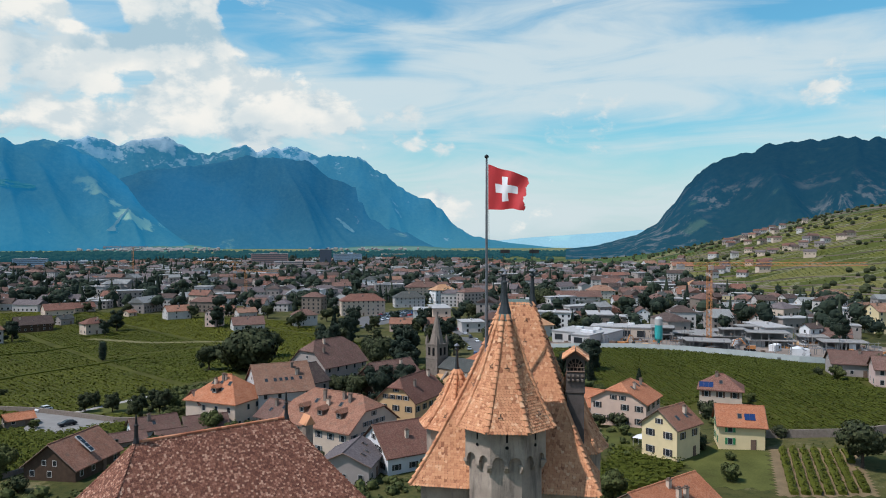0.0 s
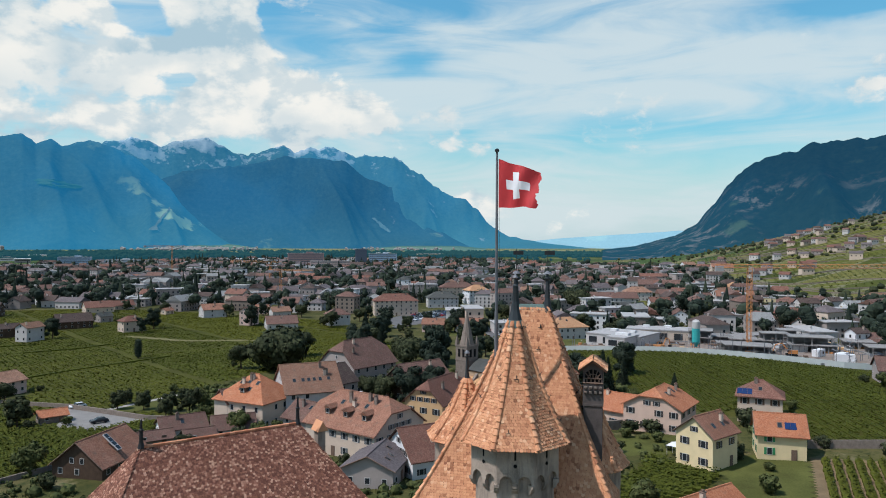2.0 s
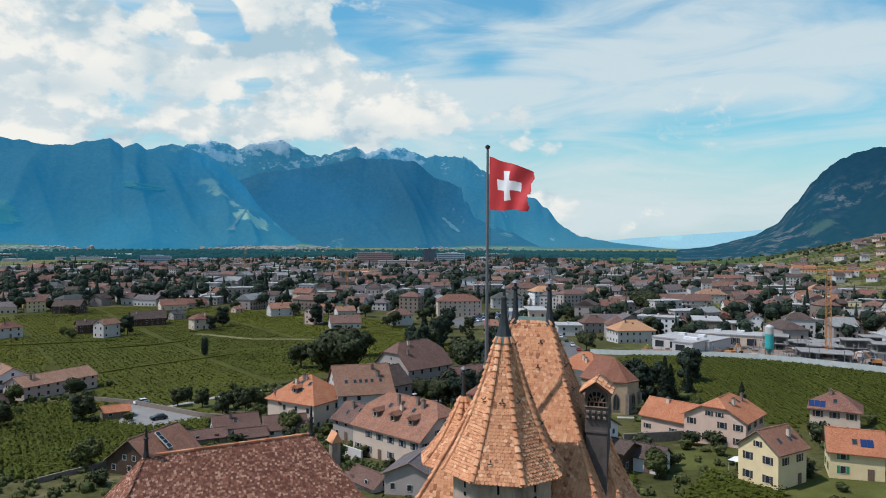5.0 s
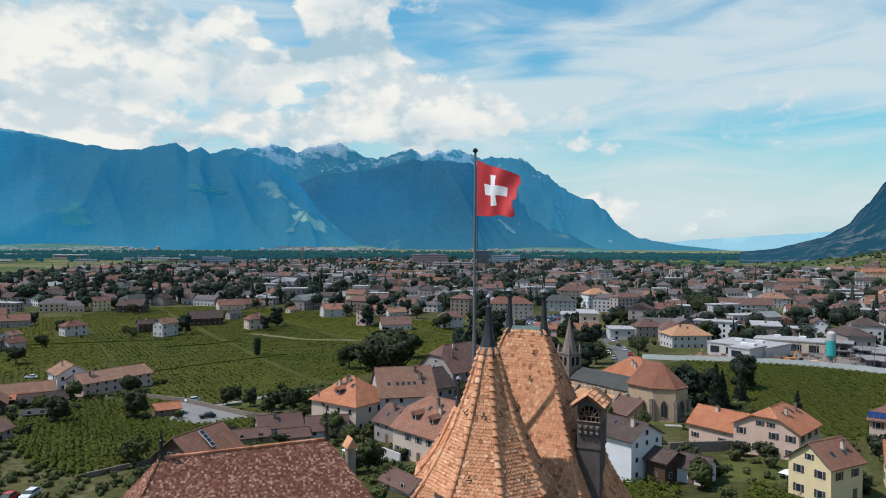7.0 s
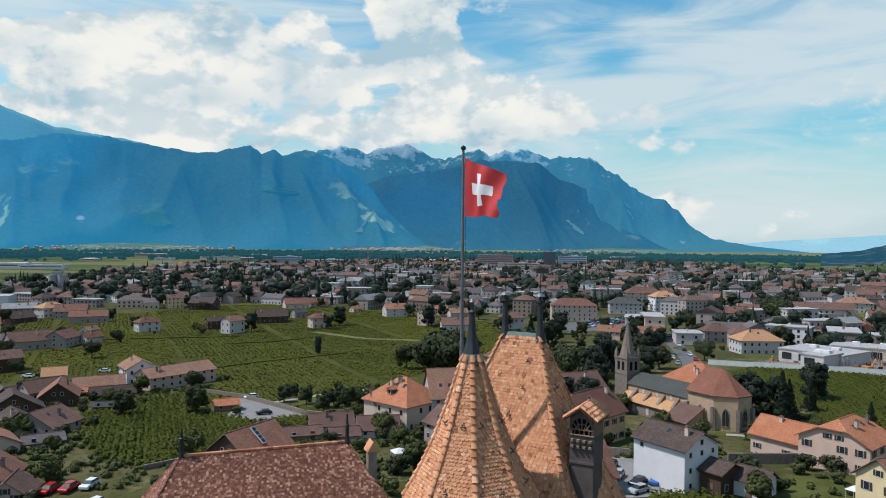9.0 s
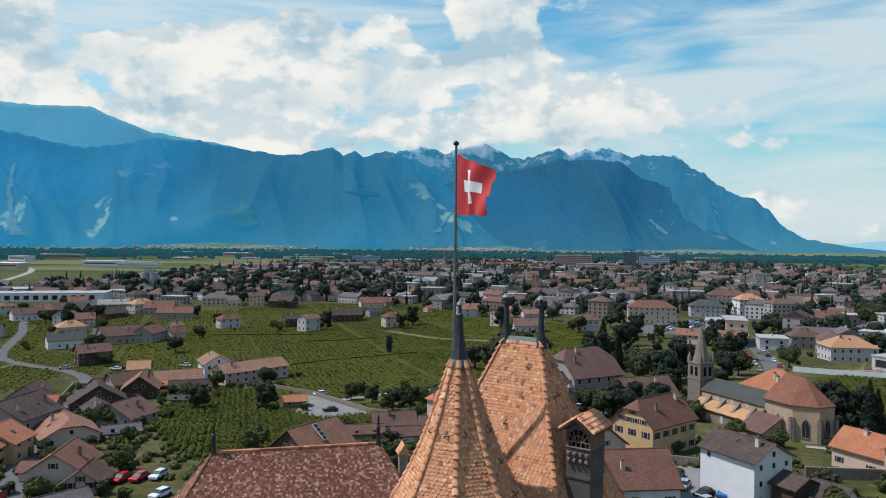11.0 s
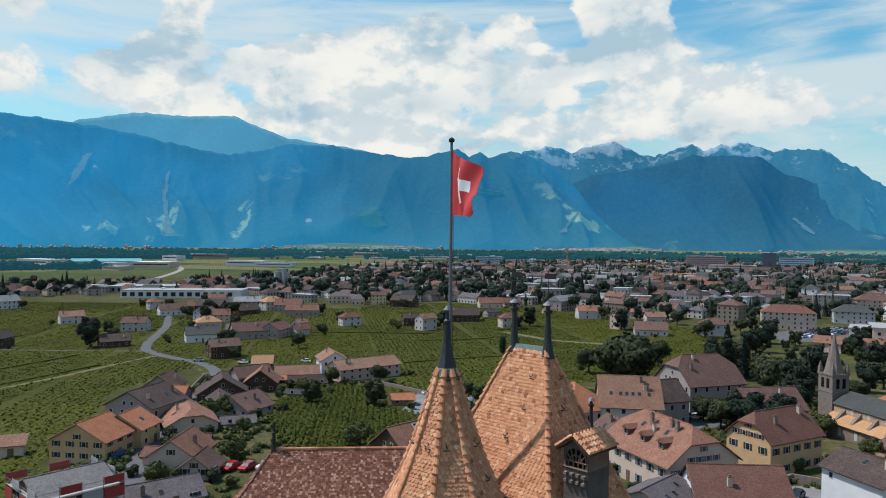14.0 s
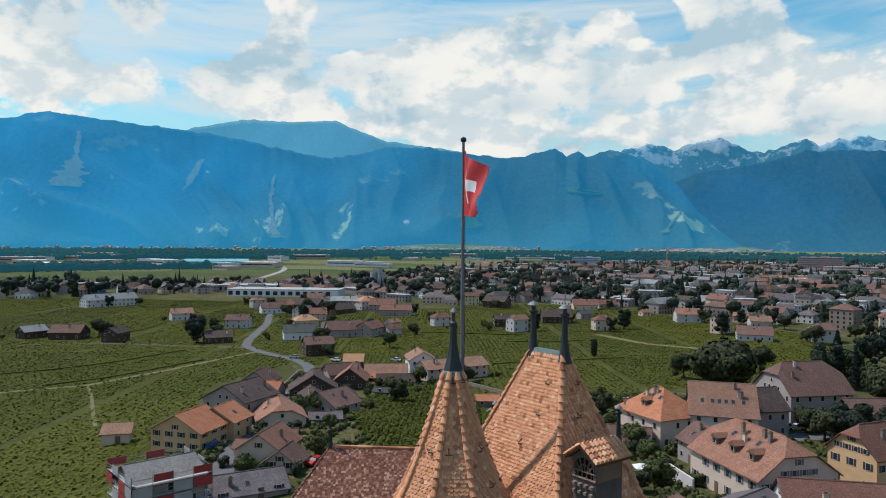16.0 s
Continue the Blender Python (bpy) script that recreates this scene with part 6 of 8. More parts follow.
# ---- church ----
def church():
    c = thing("church", "old stone church with pointed tower, slate nave and red choir roof", "church", pose(0, 0, 0))
    ax = Vector((0.407, -0.913, 0))      # from the tower to the choir
    sd = Vector((-0.913, -0.407, 0))     # towards the aisle
    o = Vector((74.4, 157.2, 0))
    P = lambda a, b, z: o + ax * a + sd * b + Vector((0, 0, z))
    def slab(name, quad, mat, parent, t=0.2):
        q = [Vector(v) for v in quad]
        nn = (q[1] - q[0]).cross(q[2] - q[0]).normalized() * t
        s = Shape()
        s.loft([[v - nn for v in q], q])
        return part(name, s, mat, parent)
    # nave
    s = Shape()
    s.loft([[P(a, -4.5, 4), P(a, 4.5, 4), P(a, 4.5, 13.2), P(a, 0, 15.8), P(a, -4.5, 13.2)] for a in (-11, 11.5)])
    nave = part("nave_wall", s, WALLS["choir"], c)
    slab("nave_roof", [P(-11.3, 4.9, 13.1), P(-11.3, 0, 16.1), P(11.8, 0, 16.1), P(11.8, 4.9, 13.1)][::-1], ROOFS["slate"], c)
    slab("nave_roof", [P(-11.3, -4.9, 13.1), P(-11.3, 0, 16.1), P(11.8, 0, 16.1), P(11.8, -4.9, 13.1)], ROOFS["slate"], c)
    # aisle with lean-to roof and buttresses
    s = Shape()
    s.loft([[P(a, 4.3, 4), P(a, 8.0, 4), P(a, 8.0, 9.6), P(a, 4.3, 11.0)] for a in (-11, 11.0)])
    aisle = part("aisle_wall", s, WALLS["stone"], c)
    slab("aisle_roof", [P(-11.3, 8.6, 9.5), P(-11.3, 4.4, 11.3), P(11.3, 4.4, 11.3), P(11.3, 8.6, 9.5)][::-1], M_AISLE, c)
    for a in (-7.5, -2.5, 2.5, 7.5):
        s = Shape()
        s.loft([[P(a + d, 4.4, 10.8), P(a + d, 7.6, 9.8), P(a + d, 4.4, 12.6)] for d in (-0.4, 0.4)])
        part("buttress", s, WALLS["stone"], aisle)
        ang = math.atan2(ax.y, ax.x)
        p = P(a + 2.4, 4.54, 12.2)
        add_window(nave, Matrix.Translation(p) @ Matrix.Rotation(ang + math.pi, 4, "Z"), 0.7, 1.2)
        p = P(a + 2.4, 8.04, 7.8)
        add_window(aisle, Matrix.Translation(p) @ Matrix.Rotation(ang + math.pi, 4, "Z"), 0.9, 1.8)
    # choir with polygonal end
    plan = [(11.6, 5.7), (19.6, 5.7), (24.2, 2.4), (24.2, -2.4), (19.6, -5.7), (11.6, -5.7)]
    s = Shape()
    s.loft([[P(a, b, z) for a, b in plan][::-1] for z in (3, 15.9)])
    choir = part("choir_wall", s, WALLS["choir"], c)
    s = Shape()
    eav = [P(11 + (a - 11) * 1.04 - 0.4, b * 1.10, 15.7) for a, b in plan]
    rid = [P(12.5, 0.1, 21.3), P(17.8, 0.1, 21.3), P(18.2, 0.05, 21.3), P(18.2, -0.05, 21.3), P(17.8, -0.1, 21.3), P(12.5, -0.1, 21.3)]
    s.loft([[v - Vector((0, 0, 0.25)) for v in eav][::-1], eav[::-1], rid[::-1]])
    part("choir_roof", s, M_CHOIR, c)
    for (a0, b0), (a1, b1) in ((plan[0], plan[1]), (plan[1], plan[2]), (plan[2], plan[3])):
        m0, m1 = P(a0, b0, 0), P(a1, b1, 0)
        d = (m1 - m0)
        nn = Vector((d.y, -d.x, 0)).normalized()
        if nn.dot((m0 + m1) * 0.5 - P(18, 0, 0)) < 0:
            nn = -nn
        p = (m0 + m1) * 0.5 + nn * 0.05 + Vector((0, 0, 10.3))
        q = Shape()
        side = d.normalized()
        arch = [p + side * x + Vector((0, 0, z)) for x, z in ((-0.8, -2), (0.8, -2), (0.8, 1.0), (0.45, 1.9), (0, 2.4), (-0.45, 1.9), (-0.8, 1.0))]
        q.loft([[v + nn * 0.0 for v in arch], [v + nn * 0.06 for v in arch]])
        w = part("lancet_window", q, M_GLASS, choir, "tall pointed church window")
        q = Shape()
        q.tube(arch + [arch[0]], 0.16, 0.16, 5)
        q.tube([arch[0].lerp(arch[1], 0.5), arch[4]], 0.09, 0.09, 5)
        part("tracery", q, WALLS["stone"], w)
        for e in (m0, m1):
            q = Shape()
            q.box(e.x + nn.x * 0.3, e.y + nn.y * 0.3, 8.0, 0.9, 0.9, 9.5, math.atan2(d.y, d.x))
            part("buttress", q, WALLS["stone"], choir)
    # sacristy
    s = Shape()
    s.loft([[P(a, 6.2, 3), P(a, 12, 3), P(a, 12, 9.0), P(a, 6.2, 11.8)] for a in (10, 17)])
    part("sacristy_wall", s, WALLS["choir"], c)
    slab("sacristy_roof", [P(9.6, 12.7, 8.9), P(9.6, 6.1, 12.2), P(17.4, 6.1, 12.2), P(17.4, 12.7, 8.9)][::-1], ROOFS["brown"], c)
    # tower
    t = P(-14.8, 1.4, 0)
    ang = math.atan2(ax.y, ax.x)
    tm = Matrix.Translation(t) @ Matrix.Rotation(ang, 4, "Z") @ Matrix.Diagonal((1.26, 1.26, 1.1, 1.0))
    s = Shape()
    s.box(0, 0, 9.5, 3.9, 3.9, 17, m=tm)
    s.box(0, 0, 14.0, 4.1, 4.1, 0.25, m=tm)
    s.box(0, 0, 18.0, 4.2, 4.2, 0.4, m=tm)
    tower = part("tower", s, WALLS["stone"], c)
    for nx, ny in ((1, 0), (-1, 0), (0, 1), (0, -1)):
        for j in (-0.9, 0.9):
            q = Shape()
            x, y = (nx * 1.97, j * 0.8) if nx else (j * 0.8, ny * 1.97)
            # black slab on the tower face stands for the opening's shade
            q.box(x, y, 16.0, 0.7 if ny else 0.1, 0.7 if nx else 0.1, 2.2, m=tm)
            part("bell_opening", q, M_VOID, tower)
    s = Shape()
    s.loft([[tm @ Vector((r * math.cos(k * math.pi / 4 + math.pi / 8), r * math.sin(k * math.pi / 4 + math.pi / 8), z)) for k in range(8)] for r, z in ((1.95, 18.1), (1.35, 20.8), (0.06, 27.6))])
    part("spire", s, WALLS["stone"], c)
    for sx in (-1, 1):
        for sy in (-1, 1):
            q = Shape()
            q.loft([[tm @ Vector((sx * 1.7 + r * u, sy * 1.7 + r * v, z)) for u, v in ((-1, -1), (1, -1), (1, 1), (-1, 1))] for r, z in ((0.36, 18.1), (0.34, 19.2), (0.02, 20.8))])
            part("pinnacle", q, WALLS["stone"], c)


church()


# ---- trees ----
def crown_points(rng, lobes, n):
    """Leaf places on the skins of a crown's lobes: (x, y, z, radius) each."""
    out = []
    weight = [l[3] ** 2 for l in lobes]
    for _ in range(n):
        x, y, z, r = rng.choices(lobes, weight)[0]
        d = Vector((rng.gauss(0, 1), rng.gauss(0, 1), rng.gauss(0, 1))).normalized()
        out.append((Vector((x, y, z)) + Vector((d.x, d.y, d.z * 0.85)) * r * rng.uniform(0.80, 1.28), d))
    return out


def leaf_clumps(s, rng, pts, size):
    for p, d in pts:
        a = d.cross(Vector((rng.uniform(-1, 1), rng.uniform(-1, 1), rng.uniform(-1, 1)))).normalized()
        b = (d.cross(a) + d * rng.uniform(-0.5, 0.5)).normalized()
        k = size * rng.uniform(0.6, 1.3)
        i = len(s.v)
        s.v += [tuple(p - a * k - b * k * 0.5), tuple(p + a * k * 0.3 - b * k), tuple(p + a * k + b * k * 0.4 + d * k * 0.3), tuple(p - a * k * 0.2 + b * k)]
        s.f.append((i, i + 1, i + 2, i + 3))
        s.m.append(0)


def blob(s, rng, c, r, rings=6, sides=9):
    """An uneven inner mass of a crown."""
    rows_ = []
    for j in range(rings + 1):
        t = math.pi * (0.04 + 0.92 * j / rings)
        rows_.append([(c[0] + r * math.sin(t) * math.cos(2 * math.pi * k / sides) * rng.uniform(0.85, 1.1), c[1] + r * math.sin(t) * math.sin(2 * math.pi * k / sides) * rng.uniform(0.85, 1.1), c[2] - r * 0.85 * math.cos(t)) for k in range(sides)])
    s.loft(rows_)


def broad_tree(name, label, h, w, mat, seed, n=1300):
    rng = random.Random(seed)
    t = thing(name, label, "tree")
    s = Shape()
    s.tube([(0, 0, -0.6), (0.1, 0, h * 0.2), (0.0, 0.1, h * 0.45)], h * 0.035, h * 0.02, 8)
    tr = part("trunk", s, M_BARK, t)
    lobes = [(0, 0, h * 0.55, w * 0.36)]
    for k in range(13):
        a = k * 2.4 + rng.uniform(-0.6, 0.6)
        rr = w * rng.uniform(0.15, 0.42)
        lobes.append((math.cos(a) * rr, math.sin(a) * rr, h * rng.uniform(0.20, 0.88), w * rng.uniform(0.10, 0.23)))
    for x, y, z, _ in lobes[1:3] if h > 8 else ():
        b = Shape()
        b.tube([(0, 0, h * 0.28), (x * 0.5, y * 0.5, z * 0.72), (x * 0.9, y * 0.9, z)], h * 0.015, h * 0.005, 5)
        part("limb", b, M_BARK, tr)
    s = Shape()
    for x, y, z, r in lobes:
        blob(s, rng, (x, y, z), r * 0.74)
    leaf_clumps(s, rng, crown_points(rng, lobes, int(n * 1.5)), w * 0.030 + 0.10)
    part("crown", s, mat, t)
    return t


def conifer(name, label, h, w, mat, seed, n=900):
    rng = random.Random(seed)
    t = thing(name, label, "tree")
    s = Shape()
    s.tube([(0, 0, -0.6), (0, 0, h * 0.9)], h * 0.022, h * 0.004, 7)
    part("trunk", s, M_BARK, t)
    s = Shape()
    tiers = 9
    for k in range(tiers):
        f = k / tiers
        z, r = h * (0.10 + 0.86 * f), w * 0.5 * (1 - f) ** 0.85
        ring0 = [(r * rng.uniform(0.7, 1.0) * math.cos(2 * math.pi * j / 11), r * rng.uniform(0.7, 1.0) * math.sin(2 * math.pi * j / 11), z - h * 0.03) for j in range(11)]
        s.loft([[(x * 0.72, y * 0.72, q) for x, y, q in ring0], [(x * 0.1, y * 0.1, z + h * 0.14) for x, y, _ in ring0]])
    pts = []
    for _ in range(n):
        f = rng.random() ** 1.6
        a, r = rng.uniform(0, 6.283), w * 0.5 * (1 - f) ** 0.85 * rng.uniform(0.6, 1.25)
        pts.append((Vector((r * math.cos(a), r * math.sin(a), h * (0.08 + 0.9 * f))), Vector((math.cos(a), math.sin(a), -0.25)).normalized()))
    leaf_clumps(s, rng, pts, w * 0.045 + 0.12)
    part("crown", s, mat, t)
    return t


def cypress_tree(h, w, seed):
    rng = random.Random(seed)
    t = thing("cypress", "slim dark cypress standing alone among vines", "tree")
    s = Shape()
    s.tube([(0, 0, -0.5), (0, 0, h * 0.3)], 0.22, 0.15, 7)
    part("trunk", s, M_BARK, t)
    lobes = [(0, 0, h * f, w * 0.5 * (0.75 + 0.35 * math.sin(3.0 * f))) for f in (0.18, 0.32, 0.46, 0.6, 0.74, 0.86)]
    s = Shape()
    for x, y, z, r in lobes:
        blob(s, rng, (x, y, z), r * 0.9)
    leaf_clumps(s, rng, crown_points(rng, lobes, 700), 0.2)
    part("crown", s, M_DARKLEAF, t)
    return t


def bank_side(x, y):
    """Open vineyard, street and building site: no trees there."""
    street = ((96, 190), (112, 226), (128, 265), (148, 330), (160, 392), (181, 471))
    sx = np.interp(y, [p[1] for p in street], [p[0] for p in street])
    return abs(x - sx) < 8 or (x > sx + 10 and y < 275) or (x > 104 and 380 < y < 470)


KIND = {
    "a": broad_tree("tree", "round leafy green garden tree", 9, 8, M_LEAF, 1), "b": broad_tree("tree", "broad dark green tree", 12, 10, M_LEAF, 2, 1600), "c": broad_tree("tree", "fresh green garden tree", 6, 5.5, M_LEAF2, 3, 900),
    "s": broad_tree("shrub", "rounded green garden shrub", 2.4, 3.0, M_LEAF2, 4, 420), "d": broad_tree("shrub", "dark green garden shrub", 2.8, 3.6, M_LEAF, 5, 420), "f": conifer("fir_tree", "dark pointed fir tree by the gardens", 15, 6.5, M_DARKLEAF, 6),
    "g": conifer("fir_tree", "tall dark spruce tree", 22, 8.5, M_DARKLEAF, 7, 1400), "p": broad_tree("tree", "round purple-leaved tree by a barn", 11, 11, M_PURPLE, 8), "y": cypress_tree(8.5, 3.0, 9), "k": broad_tree("tree", "huge dark spreading tree", 15.5, 22, M_LEAF, 10, 4200),
    "t": broad_tree("tree", "tall dark green tree", 15, 9.5, M_DARKLEAF, 11, 1700),
}
SPOTS = []
SPOTS += [('k', 20, 240, 1), ('b', 6, 252, 0.9), ('a', -14, 171, 0.8), ('a', -55, 171, 0.9), ('b', -66, 213, 0.6), ('a', -33, 186, 0.6), ('t', 93, 144, 0.9), ('g', 96, 139, 0.62), ('g', 99, 141, 0.5), ('b', 86, 147, 0.6), ('t', 92, 152, 0.8), ('f', 109, 148, 0.6), ('c', 65, 140, 0.75), ('c', 71, 130, 0.7), ('b', 249, 408, 1.7), ('t', 245, 374, 1), ('a', -19, 176, 0.6), ('a', -26, 182, 0.6), ('c', -83, 160, 0.8), ('c', -81, 188, 0.8), ('c', -73, 152, 0.9), ('b', 184, 388, 1.0), ('c', 85, 131, 0.6), ('b', 132, 260, 0.8), ('g', 58, 262, 0.9), ('t', 55, 258, 1.1)]
SPOTS += [('b', 63, 219, 1.2), ('b', 70, 209, 1.2), ('t', 58, 214, 1.1), ('b', 64, 192, 1.0), ('t', 80, 232, 1.1), ('a', 57, 166, 0.6), ('a', 86, 152, 0.7), ('p', -252, 303, 1.0), ('b', -232, 296, 0.6), ('b', -166, 289, 0.8), ('b', -130, 292, 0.7), ('y', -33, 299, 1.0), ('b', 34, 279, 1.0), ('f', 50, 237, 1), ('g', 62, 252, 0.7), ('c', -4, 141, 1), ('c', 0, 132, 0.8), ('c', -89, 148, 0.9), ('b', -76, 130, 0.6), ('a', -69, 138, 0.7), ('a', -74, 170, 0.8), ('c', -79, 141, 0.8), ('t', 75, 306, 1.0), ('f', 108, 123, 0.5), ('t', 302, 361, 1.2), ('b', 290, 372, 1.0)]
SPOTS += [('b', 312, 350, 1.1), ('t', 118, 160, 0.8), ('s', 80, 93, 0.9), ('d', 105, 94, 1.3), ('s', 77, 59, 1.2), ('b', 103, 53, 0.8), ('a', -31, 193, 0.5), ('c', -18, 206, 0.5), ('c', -11, 181, 0.7), ('a', -20, 169, 0.6), ('b', 66, 287, 1.0), ('t', 53, 190, 1.0), ('b', 56, 214, 1.0), ('b', 73, 224, 1.0), ('t', 66, 200, 1.0), ('a', 48, 200, 1.0), ('t', 45, 212, 0.9), ('b', 40, 222, 0.9), ('d', 88, 86, 1.2), ('d', 84, 100, 1.1), ('d', 92, 104, 1.2), ('s', 76, 99, 0.9), ('d', 66, 100, 1.2), ('s', 60, 104, 1), ('s', 56, 96, 1.3), ('s', 46, 104, 1.1)]
SPOTS += [('d', 50, 112, 1.0), ('s', 58, 116, 1.0), ('c', 55, 124, 0.8), ('s', 47, 126, 1.1), ('d', 68, 128, 1.1), ('s', 82, 122, 1.2), ('d', 95, 118, 1.0), ('c', 98, 128, 0.7), ('s', 10, 116, 1.0), ('d', 4, 122, 1.2), ('s', -8, 126, 1.3), ('d', -14, 122, 1.0), ('d', 0, 108, 1.3), ('c', 6, 100, 0.7), ('s', -2, 95, 1.2), ('d', -12, 112, 1.0), ('s', -20, 128, 1.0), ('d', 12, 130, 0.9)]
SPOTS += [("t", 44, 156, .8), ("b", 39, 164, .7), ("t", 52, 157, .75), ("b", 47, 172, .8), ("t", 57, 174, .7), ("t", 62, 182, .8), ("b", 36, 172, .6)]
SPOTS = [p for k, p in enumerate(SPOTS) if not (50 < p[1] < 77 and 186 < p[2] < 228 and k % 5 > 1) and not (34 < p[1] < 51 and 84 < p[2] < 112) and not (-86 < p[1] < -20 and 118 < p[2] < 168)]
for kind, x, y, k in SPOTS:
    copy_thing(KIND[kind], pose(x, y, land(x, y), 0, 0, (x * 37 + y * 17) % 360) @ Matrix.Scale(k, 4))
rng = random.Random(77)
spots = [(x, y, 5 * k) for _, x, y, k in SPOTS]
# gardens: shrubs and small trees beside the near houses
for _, hx, hy, hrot, hL, hW, *_ in HOUSES:
    for _ in range(3):
        a = rng.uniform(0, 6.283)
        d = max(hL, hW) * 0.62 + rng.uniform(1.5, 6)
        x, y = hx + d * math.cos(a), hy + d * math.sin(a)
        if free(x, y, -1.0) and not (34 < x < 51 and 84 < y < 112) and math.hypot(x, y - 5) > 55 and all((x - p) ** 2 + (y - q) ** 2 > 9 for p, q, _ in spots):
            kk = rng.choice("ssddddc")
            copy_thing(KIND[kk], pose(x, y, land(x, y), 0, 0, rng.uniform(0, 360)) @ Matrix.Scale(rng.uniform(0.6, 1.05), 4))
            spots.append((x, y, 3))
for _ in range(600):
    x, y = rng.uniform(84, 210), rng.uniform(200, 430)
    if len(spots) > 232:
        break
    if free(x, y, 1.5) and not bank_side(x, y) and all((x - p) ** 2 + (y - q) ** 2 > 60 for p, q, _ in spots):
        copy_thing(KIND[rng.choice("aabbctdt")], pose(x, y, land(x, y), 0, 0, rng.uniform(0, 360)) @ Matrix.Scale(rng.uniform(0.45, 0.95), 4))
        spots.append((x, y, 3))
for x, y, *_ in EDGE:
    for _ in range(2):
        a, d = rng.uniform(0, 6.283), rng.uniform(9, 17)
        px_, py_ = x + d * math.cos(a), y + d * math.sin(a)
        if free(px_, py_, 0.0):
            copy_thing(KIND[rng.choice("abbctdd")], pose(px_, py_, land(px_, py_), 0, 0, rng.uniform(0, 360)) @ Matrix.Scale(rng.uniform(0.5, 0.95), 4))
            spots.append((px_, py_, 4))
for k in KIND.values():
    for o in (*k.children_recursive, k):
        bpy.data.objects.remove(o)


def far_trees():
    """Town trees and the wooded strips of the plain, past counting."""
    rng = random.Random(55)
    town, belt = Shape(), Shape()
    made = 0
    for _ in range(60000):
        if made >= 4900:
            break
        a, r = radians(rng.uniform(-62, 60)), math.sqrt(rng.uniform(330 ** 2, 1850 ** 2))
        x, y = r * math.sin(a), r * math.cos(a)
        if not in_town(x, y) or not free(x, y, 0.5 if r < 560 else -3.5) or noise.noise(Vector((x * 0.011, y * 0.011, 0))) < (-0.05 if x > 150 and r < 800 else -0.18):
            continue
        made += 1
        h = rng.uniform(6, 16) if rng.random() < 0.8 else rng.uniform(14, 20)
        w = h * rng.uniform(0.26, 0.42)
        z = land(x, y)
        if rng.random() < 0.2:
            ring = [(x + w * 0.6 * math.cos(j), y + w * 0.6 * math.sin(j), z) for j in range(6)]
            town.loft([ring, [(x, y, z + h * 1.2)] * 6])
            c = [(x, y, z + h * 0.5, w * 0.5)]
        else:
            c = [(x + rng.uniform(-1, 1) * w * 0.5, y + rng.uniform(-1, 1) * w * 0.5, z + h * rng.uniform(0.4, 0.75), w * rng.uniform(0.55, 0.85)) for _ in range(3)]
            for q in c:
                blob(town, rng, q[:3], q[3] * 0.86, 4, 7)
        if r < 900:
            leaf_clumps(town, rng, crown_points(rng, c, 60 if r < 650 else 36), 0.75)
    tagged(new("town_trees", town.mesh("town_trees", M_DARKLEAF)), "dark trees standing between the houses of the town", "trees", kind="stuff")
    for band in range(26):
        r0 = rng.uniform(1250, 3000)
        a0 = rng.uniform(-60, 30)
        span = rng.uniform(6, 26)
        if r0 < 1900 and a0 + span > -25:
            r0 += 800
        n_ = int(span * r0 / 420)
        for k in range(n_):
            a = radians(a0 + span * k / n_)
            r = r0 + rng.uniform(-18, 18) + 60 * math.sin(k * 0.02)
            x, y = r * math.sin(a), r * math.cos(a)
            h = rng.uniform(9, 17)
            blob(belt, rng, (x, y, land(x, y) + h * 0.45), h * 0.6, 3, 6)
    for k in range(900):
        a, r = radians(rng.uniform(-62, 33)), rng.uniform(1900, 3300)
        x, y = r * math.sin(a), r * math.cos(a)
        h = rng.uniform(6, 12)
        for _ in range(2):
            blob(belt, rng, (x + rng.uniform(-8, 8), y + rng.uniform(-8, 8), land(x, y) + h * 0.4), h * 0.6, 3, 6)
    for k in range(1500):
        a, r = radians(rng.uniform(-60, 34)), rng.uniform(2450, 3050)
        x, y = r * math.sin(a), r * math.cos(a)
        if noise.noise(Vector((a * 9, r * 0.003, 2))) > -0.25:
            blob(belt, rng, (x, y, land(x, y) + 4), rng.uniform(7, 12), 3, 6)
    # these trees carry the plain's haze as a faint blue glow
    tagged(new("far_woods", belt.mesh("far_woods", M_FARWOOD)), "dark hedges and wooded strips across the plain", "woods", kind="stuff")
    hill = Shape()
    for k in range(1500):
        a, r = radians(rng.uniform(34, 62)), rng.uniform(520, 2000)
        x, y = r * math.sin(a), r * math.cos(a)
        if noise.noise(Vector((x * 0.006, y * 0.006, 4))) < 0.05:
            continue
        h = rng.uniform(3, 8)
        blob(hill, rng, (x, y, land(x, y) + h * 0.4), h * 0.55, 4, 7)
    tagged(new("hillside_trees", hill.mesh("hillside_trees", M_LEAF)), "small trees and hedges on the vineyard slope", "trees", kind="stuff")


far_trees()


